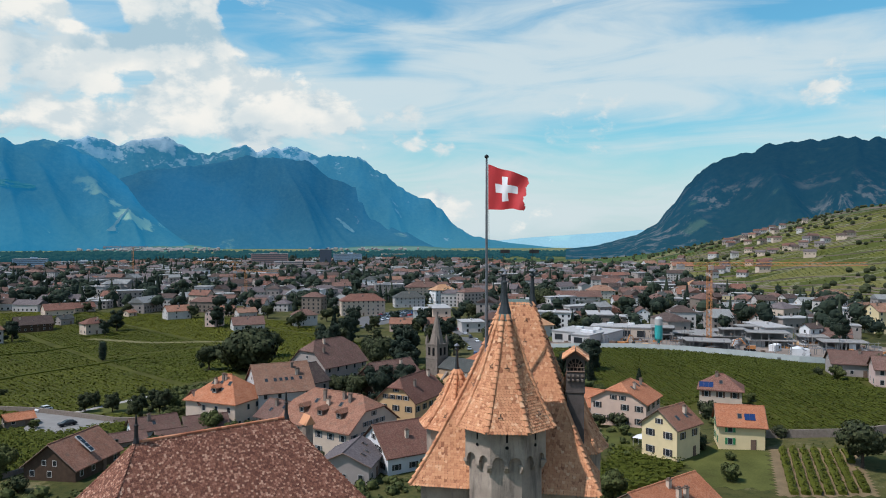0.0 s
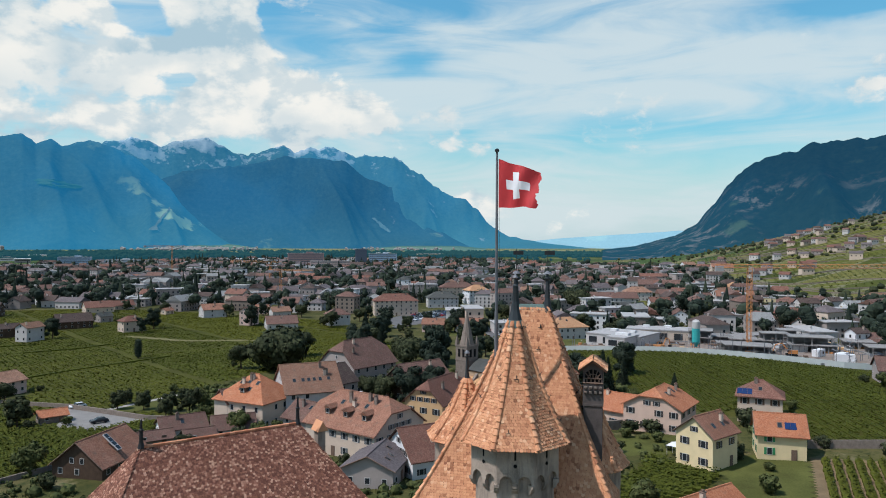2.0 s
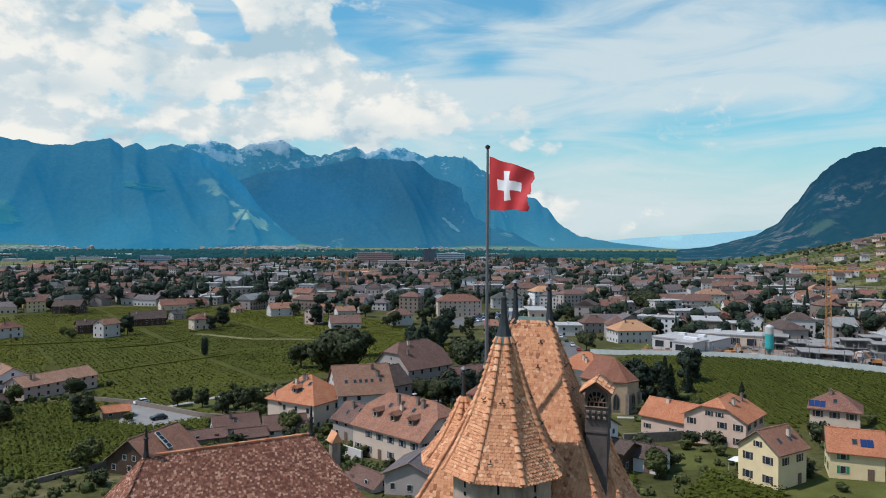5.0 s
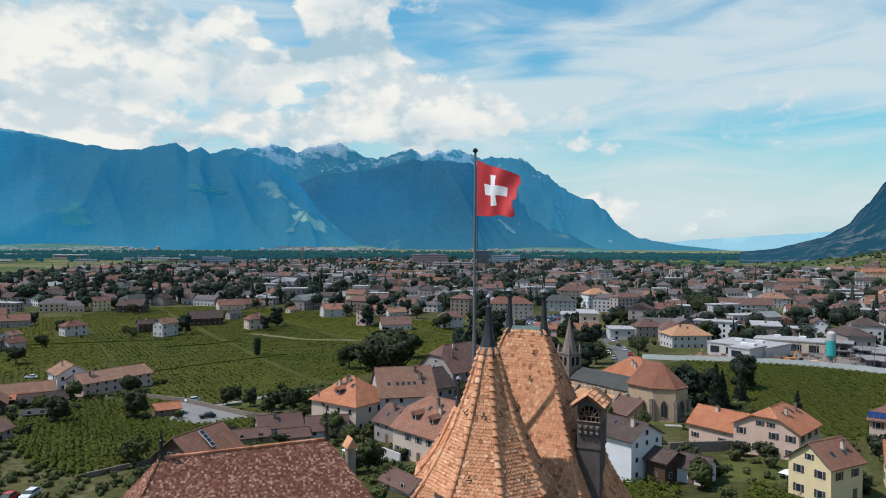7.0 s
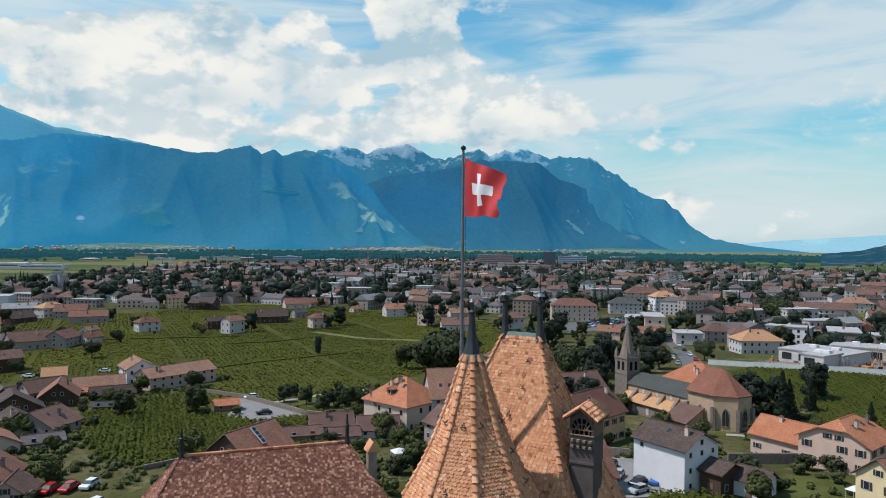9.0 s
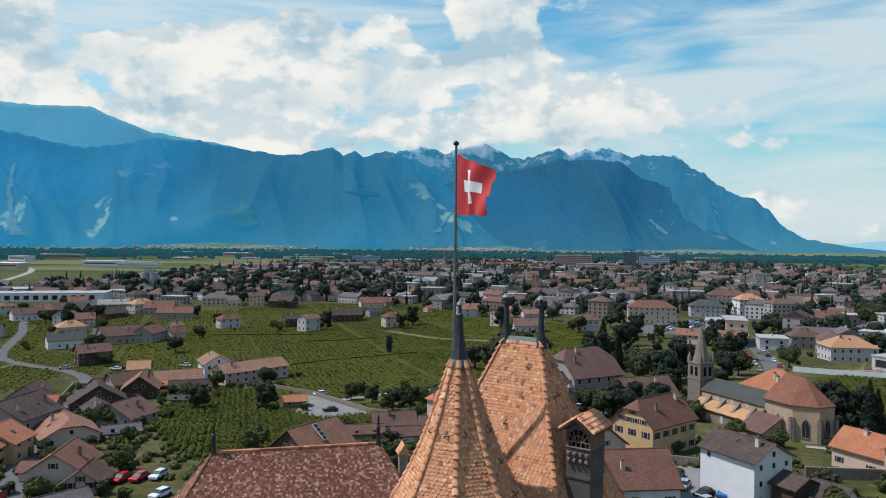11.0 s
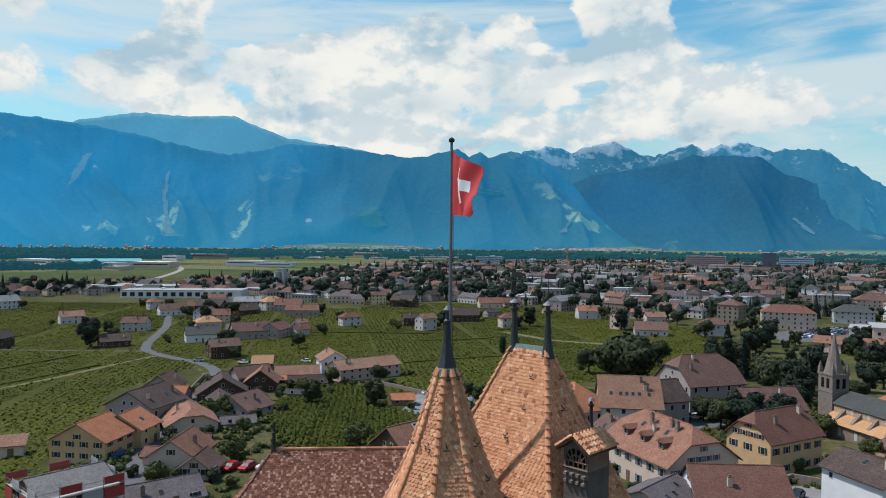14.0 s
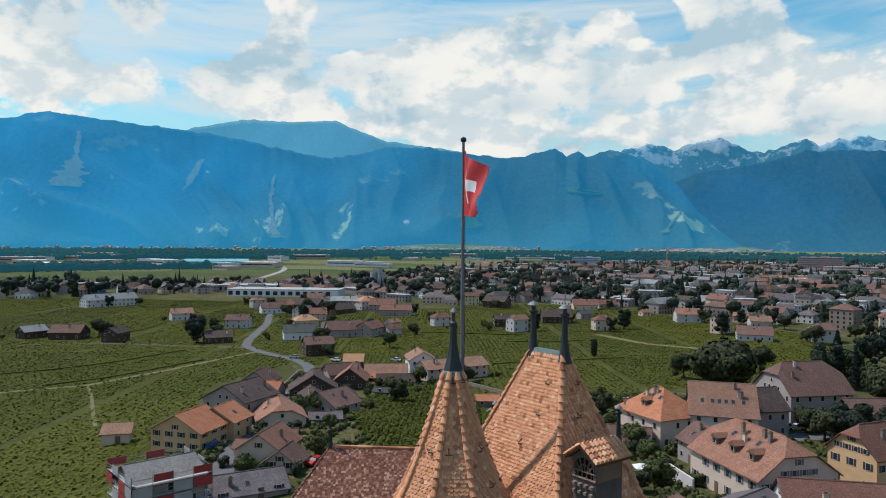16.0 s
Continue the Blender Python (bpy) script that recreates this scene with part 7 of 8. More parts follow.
# ---- vineyards, lanes, yards ----
def ribbon(name, label, pts, width, mat, lift=0.06, category="road"):
    """A lane that follows the ground."""
    s = Shape()
    P = [Vector((x, y, 0)) for x, y in pts]
    fine = []
    for i in range(len(P) - 1):
        a, b, c, d = P[max(0, i - 1)], P[i], P[i + 1], P[min(len(P) - 1, i + 2)]
        m = max(2, int((c - b).length / 4))
        for k in range(m):
            t = k / m
            fine.append(0.5 * ((2 * b) + (c - a) * t + (2 * a - 5 * b + 4 * c - d) * t * t + (3 * b - a - 3 * c + d) * t ** 3))
    fine.append(P[-1])
    rows_ = []
    for i, p in enumerate(fine):
        d = (fine[min(i + 1, len(fine) - 1)] - fine[max(i - 1, 0)]).normalized()
        nrm = Vector((-d.y, d.x, 0))
        rows_.append([(q.x, q.y, land(q.x, q.y) + lift) for q in (p + nrm * width * f for f in (-0.5, -0.17, 0.17, 0.5))])
    for a, b in zip(rows_, rows_[1:]):
        for k in range(3):
            s.poly([a[k + 1], a[k], b[k], b[k + 1]])
    tagged(new(name, s.mesh(name, mat)), label, category, kind="structure")
    return [(p.x, p.y, width * 0.5 + 0.6) for p in fine]


def patch(name, label, pts, mat, lift, category, cell=5.0):
    """A flat field or yard laid on the ground, cut in a grid that follows it."""
    xs, ys = [p[0] for p in pts], [p[1] for p in pts]

    def inside(x, y):
        hit = False
        for (x0, y0), (x1, y1) in zip(pts, pts[1:] + pts[:1]):
            if (y0 > y) != (y1 > y) and x < x0 + (y - y0) * (x1 - x0) / (y1 - y0):
                hit = not hit
        return hit

    s = Shape()
    x = min(xs)
    while x < max(xs):
        y = min(ys)
        while y < max(ys):
            if inside(x + cell / 2, y + cell / 2):
                s.poly([(px_, py_, land(px_, py_) + lift) for px_, py_ in ((x, y), (x + cell, y), (x + cell, y + cell), (x, y + cell))])
            y += cell
        x += cell
    if s.f:
        tagged(new(name, s.mesh(name, mat)), label, category, kind="structure")
    return inside


lanes = []
lanes += ribbon("road", "grey asphalt lane winding through the vineyards", [(-300, 470), (-274, 412), (-239, 352), (-206, 285), (-186, 262), (-150, 241), (-131, 217), (-115, 176), (-99, 141), (-90, 115), (-78, 91), (-62, 72), (-52, 60)], 4.6, M_ROAD)
lanes += ribbon("road", "narrow grey lane between vineyards", [(-193, 268), (-224, 261), (-263, 254), (-287, 242), (-312, 224)], 2.0, M_ROAD, 0.08)
lanes += ribbon("path", "grassy track between vine parcels", [(-182, 256), (-185, 231), (-187, 205), (-191, 179), (-193, 168), (-204, 157), (-216, 140)], 2.6, M_TRACK, 0.07, "path")
lanes += ribbon("path", "dry grass track across a vineyard", [(-191, 168), (-174, 153), (-153, 133), (-140, 121)], 1.1, M_TRACK, 0.09, "path")
lanes += ribbon("road", "town street lined with parked cars", [(200, 600), (186, 538), (181, 471), (160, 392), (148, 330), (128, 265), (112, 226), (96, 190)], 8.0, M_ROAD)
lanes += ribbon("path", "pale path across a lawn", [(-36, 186), (-24, 196), (-14, 203), (2, 206)], 2.6, M_GRAVEL, 0.09, "path")
lanes += ribbon("road", "village street below the castle", [(10, 150), (34, 166), (56, 176), (74, 186), (96, 192)], 7.0, M_ROAD, 0.09)
lanes += ribbon("path", "curved gravel garden path", [(78, 132), (86, 129), (92, 135), (90, 145)], 2.2, M_GRAVEL, 0.1, "path")
lanes += ribbon("road", "valley road beside the building site", [(200, 262), (225, 215), (238, 165), (236, 120), (215, 80)], 7.0, M_ROAD, 0.1)
lanes += ribbon("road", "far road through the fields", [(-500, 700), (-640, 1010), (-760, 1200), (-1000, 1500)], 9.0, M_GRAVEL, 0.1)
lanes += ribbon("path", "strip of dry grass between vine parcels", [(-42, 382), (-26, 366), (-12, 353), (15, 345), (26, 338)], 5.0, M_TRACK, 0.07, "path")
yard = patch("yard", "gravel yard with parked cars", [(-48, 197), (-30, 180), (-24, 166), (-36, 158), (-46, 166)], M_PAVE, 0.05, "yard", 2.0)
square = patch("square", "paved town square used as a car park", [(112, 425), (165, 470), (185, 440), (150, 408), (120, 385), (104, 372)], M_ROAD, 0.05, "square", 3.0)
court = patch("car_park", "small asphalt car park behind a stone wall", [(38, 88), (35, 104), (44, 116), (52, 111), (50, 98), (46, 88)], M_PAVE, 0.06, "car park", 1.5)
site = patch("building_site_ground", "dusty gravel ground of a building site", [(136, 246), (166, 194), (186, 142), (232, 118), (262, 160), (250, 230), (200, 268)], M_SITE, 0.05, "ground", 4.0)
lawns = [
    patch("lawn", "mown garden lawn", [(64, 86), (66, 97), (84, 100), (90, 93), (76, 84)], M_LAWN, 0.05, "lawn", 1.5), patch("lawn", "green lawn beside the church", [(44, 122), (50, 116), (62, 120), (84, 134), (90, 128), (98, 140), (80, 150), (60, 138)], M_LAWN, 0.05, "lawn", 2.0),
    patch("lawn", "orchard lawn by the vineyard", [(-38, 184), (-16, 204), (6, 206), (2, 186), (-18, 176)], M_LAWN, 0.05, "lawn", 2.0), patch("lawn", "bright lawn by the street", [(116, 320), (140, 334), (150, 372), (126, 364)], M_LAWN, 0.05, "lawn", 3.0),
    patch("lawn", "garden grass below the yellow villa", [(77, 70), (81, 78), (94, 77), (97, 69), (80, 53), (70, 58)], M_LAWN, 0.05, "lawn", 2.0), patch("lawn", "meadow between the town houses", [(150, 250), (168, 250), (224, 348), (188, 366)], M_LAWN, 0.05, "lawn", 4.0),
]
solid = [(h[1], h[2], math.hypot(h[4], h[5]) * 0.5 + 1.5) for h in HOUSES] + [(e[0], e[1], math.hypot(e[3], e[4]) * 0.5 + 1.5) for e in EDGE] + [(76, 146, 22), (66, 158, 12)]
bins = {}
for x, y, r in solid + lanes + [(x, y, r * 0.6) for x, y, r in spots]:
    for i in range(int((x - r) // 20), int((x + r) // 20) + 1):
        for j in range(int((y - r) // 20), int((y + r) // 20) + 1):
            bins.setdefault((i, j), []).append((x, y, r))


def clear_of(x, y):
    return all((x - a) ** 2 + (y - b) ** 2 > r * r for a, b, r in bins.get((int(x // 20), int(y // 20)), ())) and not yard(x, y) and not square(x, y) and not court(x, y) and not any(l(x, y) for l in lawns)


def leaf_sheet(points, seed, per, spread, size, height):
    """Loose vine leaves round the row points: small tilted quads."""
    g = np.random.default_rng(seed)
    P = np.repeat(np.array(points, float), per, axis=0)
    k = len(P)
    along = g.uniform(-0.5, 0.5, (k, 1)) * P[:, 3:5] * P[:, 5:6]
    side = g.normal(0.0, spread * 0.40, (k, 1)) * np.stack([-P[:, 4], P[:, 3]], 1)
    c = np.empty((k, 3))
    c[:, :2] = P[:, :2] + along + side
    c[:, 2] = P[:, 2] + height * g.uniform(0.45, 1.1, k) * P[:, 6]
    n_ = g.normal(0, 0.30, (k, 3)) + np.array((0, 0, 0.85))
    n_ /= np.linalg.norm(n_, axis=1, keepdims=True)
    u = np.cross(n_, g.normal(0, 1, (k, 3)))
    u /= np.linalg.norm(u, axis=1, keepdims=True) + 1e-9
    v = np.cross(n_, u)
    r = size * g.uniform(0.6, 1.35, (k, 1))
    quad = np.stack([c - u * r - v * r * 0.6, c + u * r * 0.7 - v * r, c + u * r + v * r * 0.7, c - u * r * 0.5 + v * r], 1)
    return quad.reshape(-1, 3)


def vines(label, test, box, turn, gap, seg, size, parcel, seed, jitter=0.16, per=2, leaf=0.5, spread=None, skip=0.03, mat=None):
    """Rows of vines by parcels, with grassy headlands between: a low dark hedge core under loose leaves."""
    rng = random.Random(seed)
    s = Shape()
    marks, tones = [], []
    c, sn = math.cos(radians(turn)), math.sin(radians(turn))
    x0, x1, y0, y1 = box
    R = int(math.hypot(x1 - x0, y1 - y0) / 2) + 10
    cx, cy = (x0 + x1) / 2, (y0 + y1) / 2
    for pi in range(-R // parcel[0] - 1, R // parcel[0] + 2):
        for pj in range(-R // parcel[1] - 1, R // parcel[1] + 2):
            hsh = random.Random(pi * 91 + pj * 17 + seed)
            across = hsh.random() < 0.85
            lean = hsh.uniform(-0.035, 0.035)
            hh = size * hsh.uniform(0.85, 1.08)
            if hsh.random() < skip:
                continue
            tone = 0 if mat else hsh.choice((2, 2, 0, 0)) if cx + pi * parcel[0] * c - pj * parcel[1] * sn < -190 else hsh.choice((0, 0, 1, 2))
            W_, H_ = parcel[0] - 1.6, parcel[1] - 1.6
            length, width = (H_, W_) if across else (W_, H_)
            for rr in range(int(width / gap)):
                off = rr * gap - width / 2
                run = []
                for k in range(int(length / seg) + 2):
                    t = k * seg - length / 2
                    a, b = (off + lean * t, t) if across else (t, off + lean * t)
                    a, b = a + pi * parcel[0], b + pj * parcel[1]
                    x, y = cx + a * c - b * sn, cy + a * sn + b * c
                    ok = k <= length / seg and x0 < x < x1 and y0 < y < y1 and test(x, y) and clear_of(x, y) and rng.random() > 0.004
                    if ok:
                        run.append((x, y))
                    if not ok or k > length / seg - 0.001:
                        if len(run) > 1:
                            d = Vector((run[-1][0] - run[0][0], run[-1][1] - run[0][1], 0)).normalized()
                            nx_, ny_ = -d.y, d.x
                            rings = []
                            for x_, y_ in run:
                                z = land(x_, y_)
                                w = gap * 0.40 * rng.uniform(0.85, 1.15)
                                h_ = hh * (rng.uniform(0.25, 0.4) if gap > 2.0 else rng.uniform(0.5, 0.75))
                                sh = rng.uniform(-jitter, jitter)
                                rings.append([(x_ + nx_ * (q * w + sh), y_ + ny_ * (q * w + sh), z + f * h_) for q, f in ((-0.8, 0.0), (-0.9, 0.7), (0.0, 1.0), (0.9, 0.7), (0.8, 0.0))])
                                marks.append((x_, y_, z, d.x, d.y, seg, hh))
                                tones.append(tone)
                            s.loft(rings)
                        run = []
    verts = leaf_sheet(marks, seed, per, gap * 0.62 if spread is None else spread, leaf, 1.0)
    base = len(s.v)
    s.v += verts.tolist()
    s.f += [(i, i + 1, i + 2, i + 3) for i in range(base, base + len(verts), 4)]
    s.m += [t for t in tones for _ in range(per)]
    tagged(new("vineyard", s.mesh("vineyard", [mat] if mat else [M_VINE, M_VINE_D, M_VINE_L])), label, "vineyard", kind="stuff")


def main_vines(x, y):
    r, a = math.hypot(x, y), math.degrees(math.atan2(x, y))
    if a < -66 or a > 20:
        return False
    far = np.interp(a, (-66, -50, -38, -28, -20, -12, -6, 2, 10, 14, 20), (690, 690, 610, 560, 520, 585, 555, 480, 430, 330, 300))
    near = np.interp(a, (-66, -45, -41, -30, -24, -8, -4, 8, 14, 20), (70, 75, 130, 190, 130, 130, 205, 262, 290, 330))
    return near < r < far and not (-150 < x < -62 and 90 < y < 235 and x + y * 0.62 > -38 and x > -40 - y * 0.62)


vines("green vineyard rows across the valley floor", main_vines, (-620, 130, 20, 560), 20, 2.2, 2.6, 0.26, (58, 104), 3, 0.1, 11, 0.30, 1.05, 0.0)


def field_floor(label, test, box, cell, mat=None, lift=0.03):
    s = Shape()
    x0, x1, y0, y1 = box
    nx_, ny_ = int((x1 - x0) / cell), int((y1 - y0) / cell)
    for i in range(nx_):
        for j in range(ny_):
            x, y = x0 + i * cell, y0 + j * cell
            if test(x + cell / 2, y + cell / 2):
                s.poly([(a, b, land(a, b) + lift) for a, b in ((x, y), (x + cell, y), (x + cell, y + cell), (x, y + cell))])
    tagged(new("vineyard_floor", s.mesh("vineyard_floor", mat or M_HUMUS)), label, "soil", kind="structure")


field_floor("shaded earth under the valley vines", main_vines, (-620, 130, 20, 560), 6.0)


def bank_vines(x, y):
    poly = [(96, 196), (138, 232), (166, 186), (183, 140), (196, 100), (170, 58), (118, 67), (105, 76), (110, 95), (103, 118), (108, 150)]
    hit = False
    for (a0, b0), (a1, b1) in zip(poly, poly[1:] + poly[:1]):
        if (b0 > y) != (b1 > y) and x < a0 + (y - b0) * (a1 - a0) / (b1 - b0):
            hit = not hit
    return hit


vines("broad vineyard below the building site", bank_vines, (90, 200, 50, 235), -22, 1.9, 1.4, 0.5, (420, 420), 5, 0.1, 14, 0.19, 0.95, 0.0, M_VINE_D)
def within(*pts):
    def test(x, y):
        hit = False
        for (a0, b0), (a1, b1) in zip(pts, pts[1:] + pts[:1]):
            if (b0 > y) != (b1 > y) and x < a0 + (y - b0) * (a1 - a0) / (b1 - b0):
                hit = not hit
        return hit
    return test


field_floor("shaded earth under the bank vines", bank_vines, (90, 200, 50, 235), 3.0)
patch("vineyard_floor", "dark earth between young vine rows", [(60, 75), (71, 84), (80, 71), (66, 62), (50, 58), (48, 66)], M_HUMUS, 0.035, "soil", 1.5)
vines("young vine rows beside the yellow villa", within((60, 74), (71, 83), (79, 71), (66, 63), (52, 60), (50, 66)), (48, 82, 50, 86), 52, 1.9, 0.7, 1.5, (60, 60), 7, 0.12, 9, 0.20, 0.55, 0.0, M_VINE_D)
vines("vine rows with bare soil between", within((99, 69), (110, 60), (94, 44), (80, 50)), (78, 112, 40, 72), -45, 1.9, 0.7, 1.4, (80, 80), 9, 0.1, 8, 0.17, 0.55, 0.0)
patch("vineyard_soil", "bare brown soil between vine rows", [(99, 70), (111, 60), (94, 43), (79, 50)], M_SOIL, 0.04, "soil", 1.0)
vines("small vineyard by the white house", within((40, 84), (48, 95), (56, 83), (50, 74), (42, 74)), (36, 58, 72, 98), 35, 1.7, 0.7, 1.4, (60, 60), 11, 0.12, 9, 0.20, 0.6, 0.0, M_VINE_D)
KITCHEN = within((-80, 150), (-88, 182), (-78, 203), (-66, 203), (-53, 168), (-28, 168), (-18, 150), (-24, 134), (-39, 126), (-51, 114), (-62, 122))
vines("dense kitchen vineyard behind the hall", KITCHEN, (-92, -16, 110, 206), 18, 1.6, 0.9, 1.1, (110, 130), 13, 0.1, 11, 0.21, 0.85, 0.0, M_VINE_D)
patch("vineyard_floor", "shaded earth under the vines", [(-80, 150), (-88, 182), (-78, 203), (-66, 203), (-53, 168), (-28, 168), (-18, 150), (-24, 134), (-39, 126), (-51, 114), (-62, 122)], M_HUMUS, 0.03, "soil", 3.0)


def slope_vines(x, y):
    r, a = math.hypot(x, y), math.degrees(math.atan2(x, y))
    return 36 < a < 62 and 540 < r < 1500


field_floor("grassy terraces of the vineyard slope", slope_vines, (330, 1330, 250, 1220), 14.0, M_SLOPE, 0.12)
vines("terraced vineyard slope below the mountain", slope_vines, (330, 1300, 260, 1200), -40, 7.0, 8.0, 0.12, (130, 80), 15, 0.3, 5, 0.7, 3.4)


# ---- terrace walls on the slope ----
for k, r in enumerate((640, 700, 760, 830, 900, 980, 1060, 1125, 1190, 1260, 1330, 1390, 1450, 1520, 1600)):
    s = Shape()
    a0, a1 = (39 + (k * 7) % 5, 62)
    rings = []
    for j in range(70):
        a = radians(a0 + (a1 - a0) * j / 69)
        rr = r + 40 * math.sin(a * 9 + k) + 14 * math.sin(a * 40 + k)
        x, y = rr * math.sin(a), rr * math.cos(a)
        z = land(x, y)
        rings.append([(x, y, z - 1), (x, y, z + 1.3), (x + 0.8, y + 0.7, z + 1.3), (x + 0.8, y + 0.7, z - 1)])
    s.loft(rings)
    tagged(new("terrace_wall", s.mesh("terrace_wall", WALLS["stone"])), "pale stone terrace wall on the vine slope", "wall", kind="structure")
# hillside hamlet
rng = random.Random(14)
HAMLETS = [(1090, 1020, 46, 16), (870, 750, 34, 9), (760, 860, 60, 14), (930, 705, 18, 4), (640, 640, 60, 14), (1010, 880, 60, 7)]
for hx, hy, spread, _ in [h for h in HAMLETS for _ in range(h[3])]:
    x, y = hx + rng.gauss(0, spread), hy + rng.gauss(0, spread * 0.8)
    g = land(x, y)
    L, W, e = rng.uniform(9, 15), rng.uniform(8, 11), rng.uniform(5, 8)
    t = thing("hillside_house", "small house on the vineyard slope", "house", pose(x, y, g, 0, 0, rng.uniform(-70, -10)), "houses on the slope")
    s = Shape()
    s.box(0, 0, e / 2 - 1, L, W, e + 2)
    part("wall", s, WALLS[rng.choice(("cream", "offwhite", "grey"))], t)
    s = Shape()
    s.loft([[(q, -W / 2 - 0.6, e - 0.2), (q, W / 2 + 0.6, e - 0.2), (q, 0, e + W * 0.32)] for q in (-L / 2 - 0.5, L / 2 + 0.5)])
    part("roof", s, ROOFS[rng.choice(("brown", "dark", "russet", "mauve"))], t)
    for j in range(3):
        s = Shape()
        s.box(-L / 3 + j * L / 3, -W / 2 - 0.05, e * 0.6, 1.2, 0.12, 1.5)
        part("window", s, M_GLASS, t)


# ---- garden and vineyard walls ----
def wall_line(name, label, pts, h, w, mat, category="wall"):
    s = Shape()
    rings = []
    for (x0, y0), (x1, y1) in zip(pts, pts[1:]):
        d = Vector((x1 - x0, y1 - y0, 0))
        m = max(2, int(d.length / 4))
        nrm = Vector((-d.y, d.x, 0)).normalized() * w / 2
        for k in range(m + 1):
            x, y = x0 + d.x * k / m, y0 + d.y * k / m
            z = land(x, y)
            rings.append([(x - nrm.x, y - nrm.y, z - 0.5), (x - nrm.x, y - nrm.y, z + h), (x + nrm.x, y + nrm.y, z + h), (x + nrm.x, y + nrm.y, z - 0.5)])
    s.loft(rings)
    tagged(new(name, s.mesh(name, mat)), label, category, kind="structure")


wall_line("garden_wall", "old grey stone wall along a vineyard", [(-68, 213), (-46, 194), (-25, 167), (-14, 160)], 1.3, 0.5, WALLS["stone"])
wall_line("garden_wall", "stone retaining wall above a car park", [(34, 106), (44, 118), (54, 112)], 1.6, 0.5, WALLS["stone"])
wall_line("garden_wall", "rough stone garden wall", [(66, 107), (81, 106)], 2.2, 0.5, WALLS["stone"])
wall_line("vineyard_wall", "long grey stone wall below the vines", [(103, 75), (118, 65), (150, 56), (190, 54)], 1.7, 0.4, WALLS["stone"])
wall_line("garden_wall", "dark stone wall along the village lane", [(-134, 214), (-119, 175), (-108, 152)], 1.4, 0.4, WALLS["stone"])
wall_line("garden_wall", "low stone wall beside the village lane", [(-127, 219), (-116, 190)], 1.1, 0.4, WALLS["stone"])
wall_line("garden_wall", "low wall below the kitchen vineyard", [(-52, 112), (-40, 123), (-25, 131)], 1.0, 0.4, WALLS["stone"])
for edge_line in ([(-216, 250), (-221, 211), (-229, 190), (-244, 168)], [(-299, 327), (-289, 302), (-288, 284)], [(-359, 348), (-349, 320)], [(-426, 368), (-404, 336)], [(-153, 350), (-124, 356), (-82, 362)], [(-70, 261), (-55, 275), (-36, 288), (-20, 300)], [(-47, 391), (-26, 404)], [(-82, 334), (-60, 341), (-45, 354)], [(-190, 229), (-193, 204), (-197, 181), (-206, 163)]):
    wall_line("hedge", "low dark hedge along a vine parcel", edge_line, 0.55, 0.9, M_VINE_D, "hedge")
wall_line("garden_wall", "white rendered terrace wall with garden above", [(3.5, 124), (9.5, 111)], 2.6, 0.4, WALLS["offwhite"])
wall_line("site_fence", "white hoarding round a building site", [(128, 248), (147, 216), (166, 190), (178, 160), (187, 138), (206, 122)], 2.0, 0.15, M_HOARD, "fence")


# ---- parked cars ----
def car(mat, label):
    t = thing("car", label, "car")
    L, W = 4.3, 1.75
    s = Shape()
    prof = [(-2.15, 0.35), (-2.15, 0.75), (-2.0, 0.9), (-1.1, 0.98), (1.45, 0.98), (2.05, 0.86), (2.15, 0.6), (2.15, 0.35)]
    s.loft([[(x, y * W / 2 * (0.94 if z > 0.9 else 1), z) for x, z in prof] for y in (-1, 1)])
    part("body", s, mat, t)
    s = Shape()
    s.loft([[(-1.15, -0.8, 0.97), (1.75, -0.8, 0.97), (1.75, 0.8, 0.97), (-1.15, 0.8, 0.97)], [(-0.45, -0.64, 1.42), (1.25, -0.64, 1.42), (1.25, 0.64, 1.42), (-0.45, 0.64, 1.42)]])
    cab = part("glasshouse", s, M_GLASS, t)
    s = Shape()
    s.box(0.4, 0, 1.44, 1.75, 1.3, 0.05)
    part("roof_panel", s, mat, t)
    for x in (-1.35, 1.35):
        for y in (-0.8, 0.8):
            s = Shape()
            s.loft([[(x + 0.32 * math.cos(k * math.pi / 6), y + dy, 0.32 + 0.32 * math.sin(k * math.pi / 6)) for k in range(12)] for dy in (-0.1, 0.1)])
            part("wheel", s, M_TYRE, t)
    return t


CARS = [car(m, f"{c} car parked at the roadside") for m, c in zip(M_CAR, ("white", "red", "blue", "dark", "silver"))]
PARKED = [(3, 42, 107, 60), (4, 41, 100, 60), (3, 43, 95, 40), (2, 46.5, 95.5, 60), (4, 41.5, 90.5, 30), (1, -62.8, 100.9, 80), (1, -59.7, 101.6, 80), (0, -56.6, 103.0, 80), (3, -36, 168, 20), (0, -44, 194, 30), (2, -91, 105, 60), (0, -52, 93, 70), (0, 34, 174, 10), (3, 38, 178, 10), (4, 42, 180, 10),
          (4, -156, 247, 20), (0, -135, 246, -10), (3, -131, 248, -10), (0, -111, 255, 0), (2, 222, 190, 60), (0, 226, 176, 60), (3, 230, 160, 70), (0, 205, 150, 30)]
rng = random.Random(31)
for k in range(46):
    PARKED.append((rng.choice((0, 0, 3, 3, 3, 4, 4, 1, 2)), 118 + (k % 8) * 5.2 + (k // 8) * 3.6, 398 + (k % 8) * 4.2 + (k // 8) * 7.5, 40 + rng.uniform(-4, 4)))
for k in range(26):
    f = k / 25
    PARKED.append((rng.choice((0, 0, 3, 3, 3, 4, 4, 1, 2)), 112 + 66 * f + 4.5 * (-1) ** k + 4 * math.sin(f * 3), 222 + 246 * f, 72))
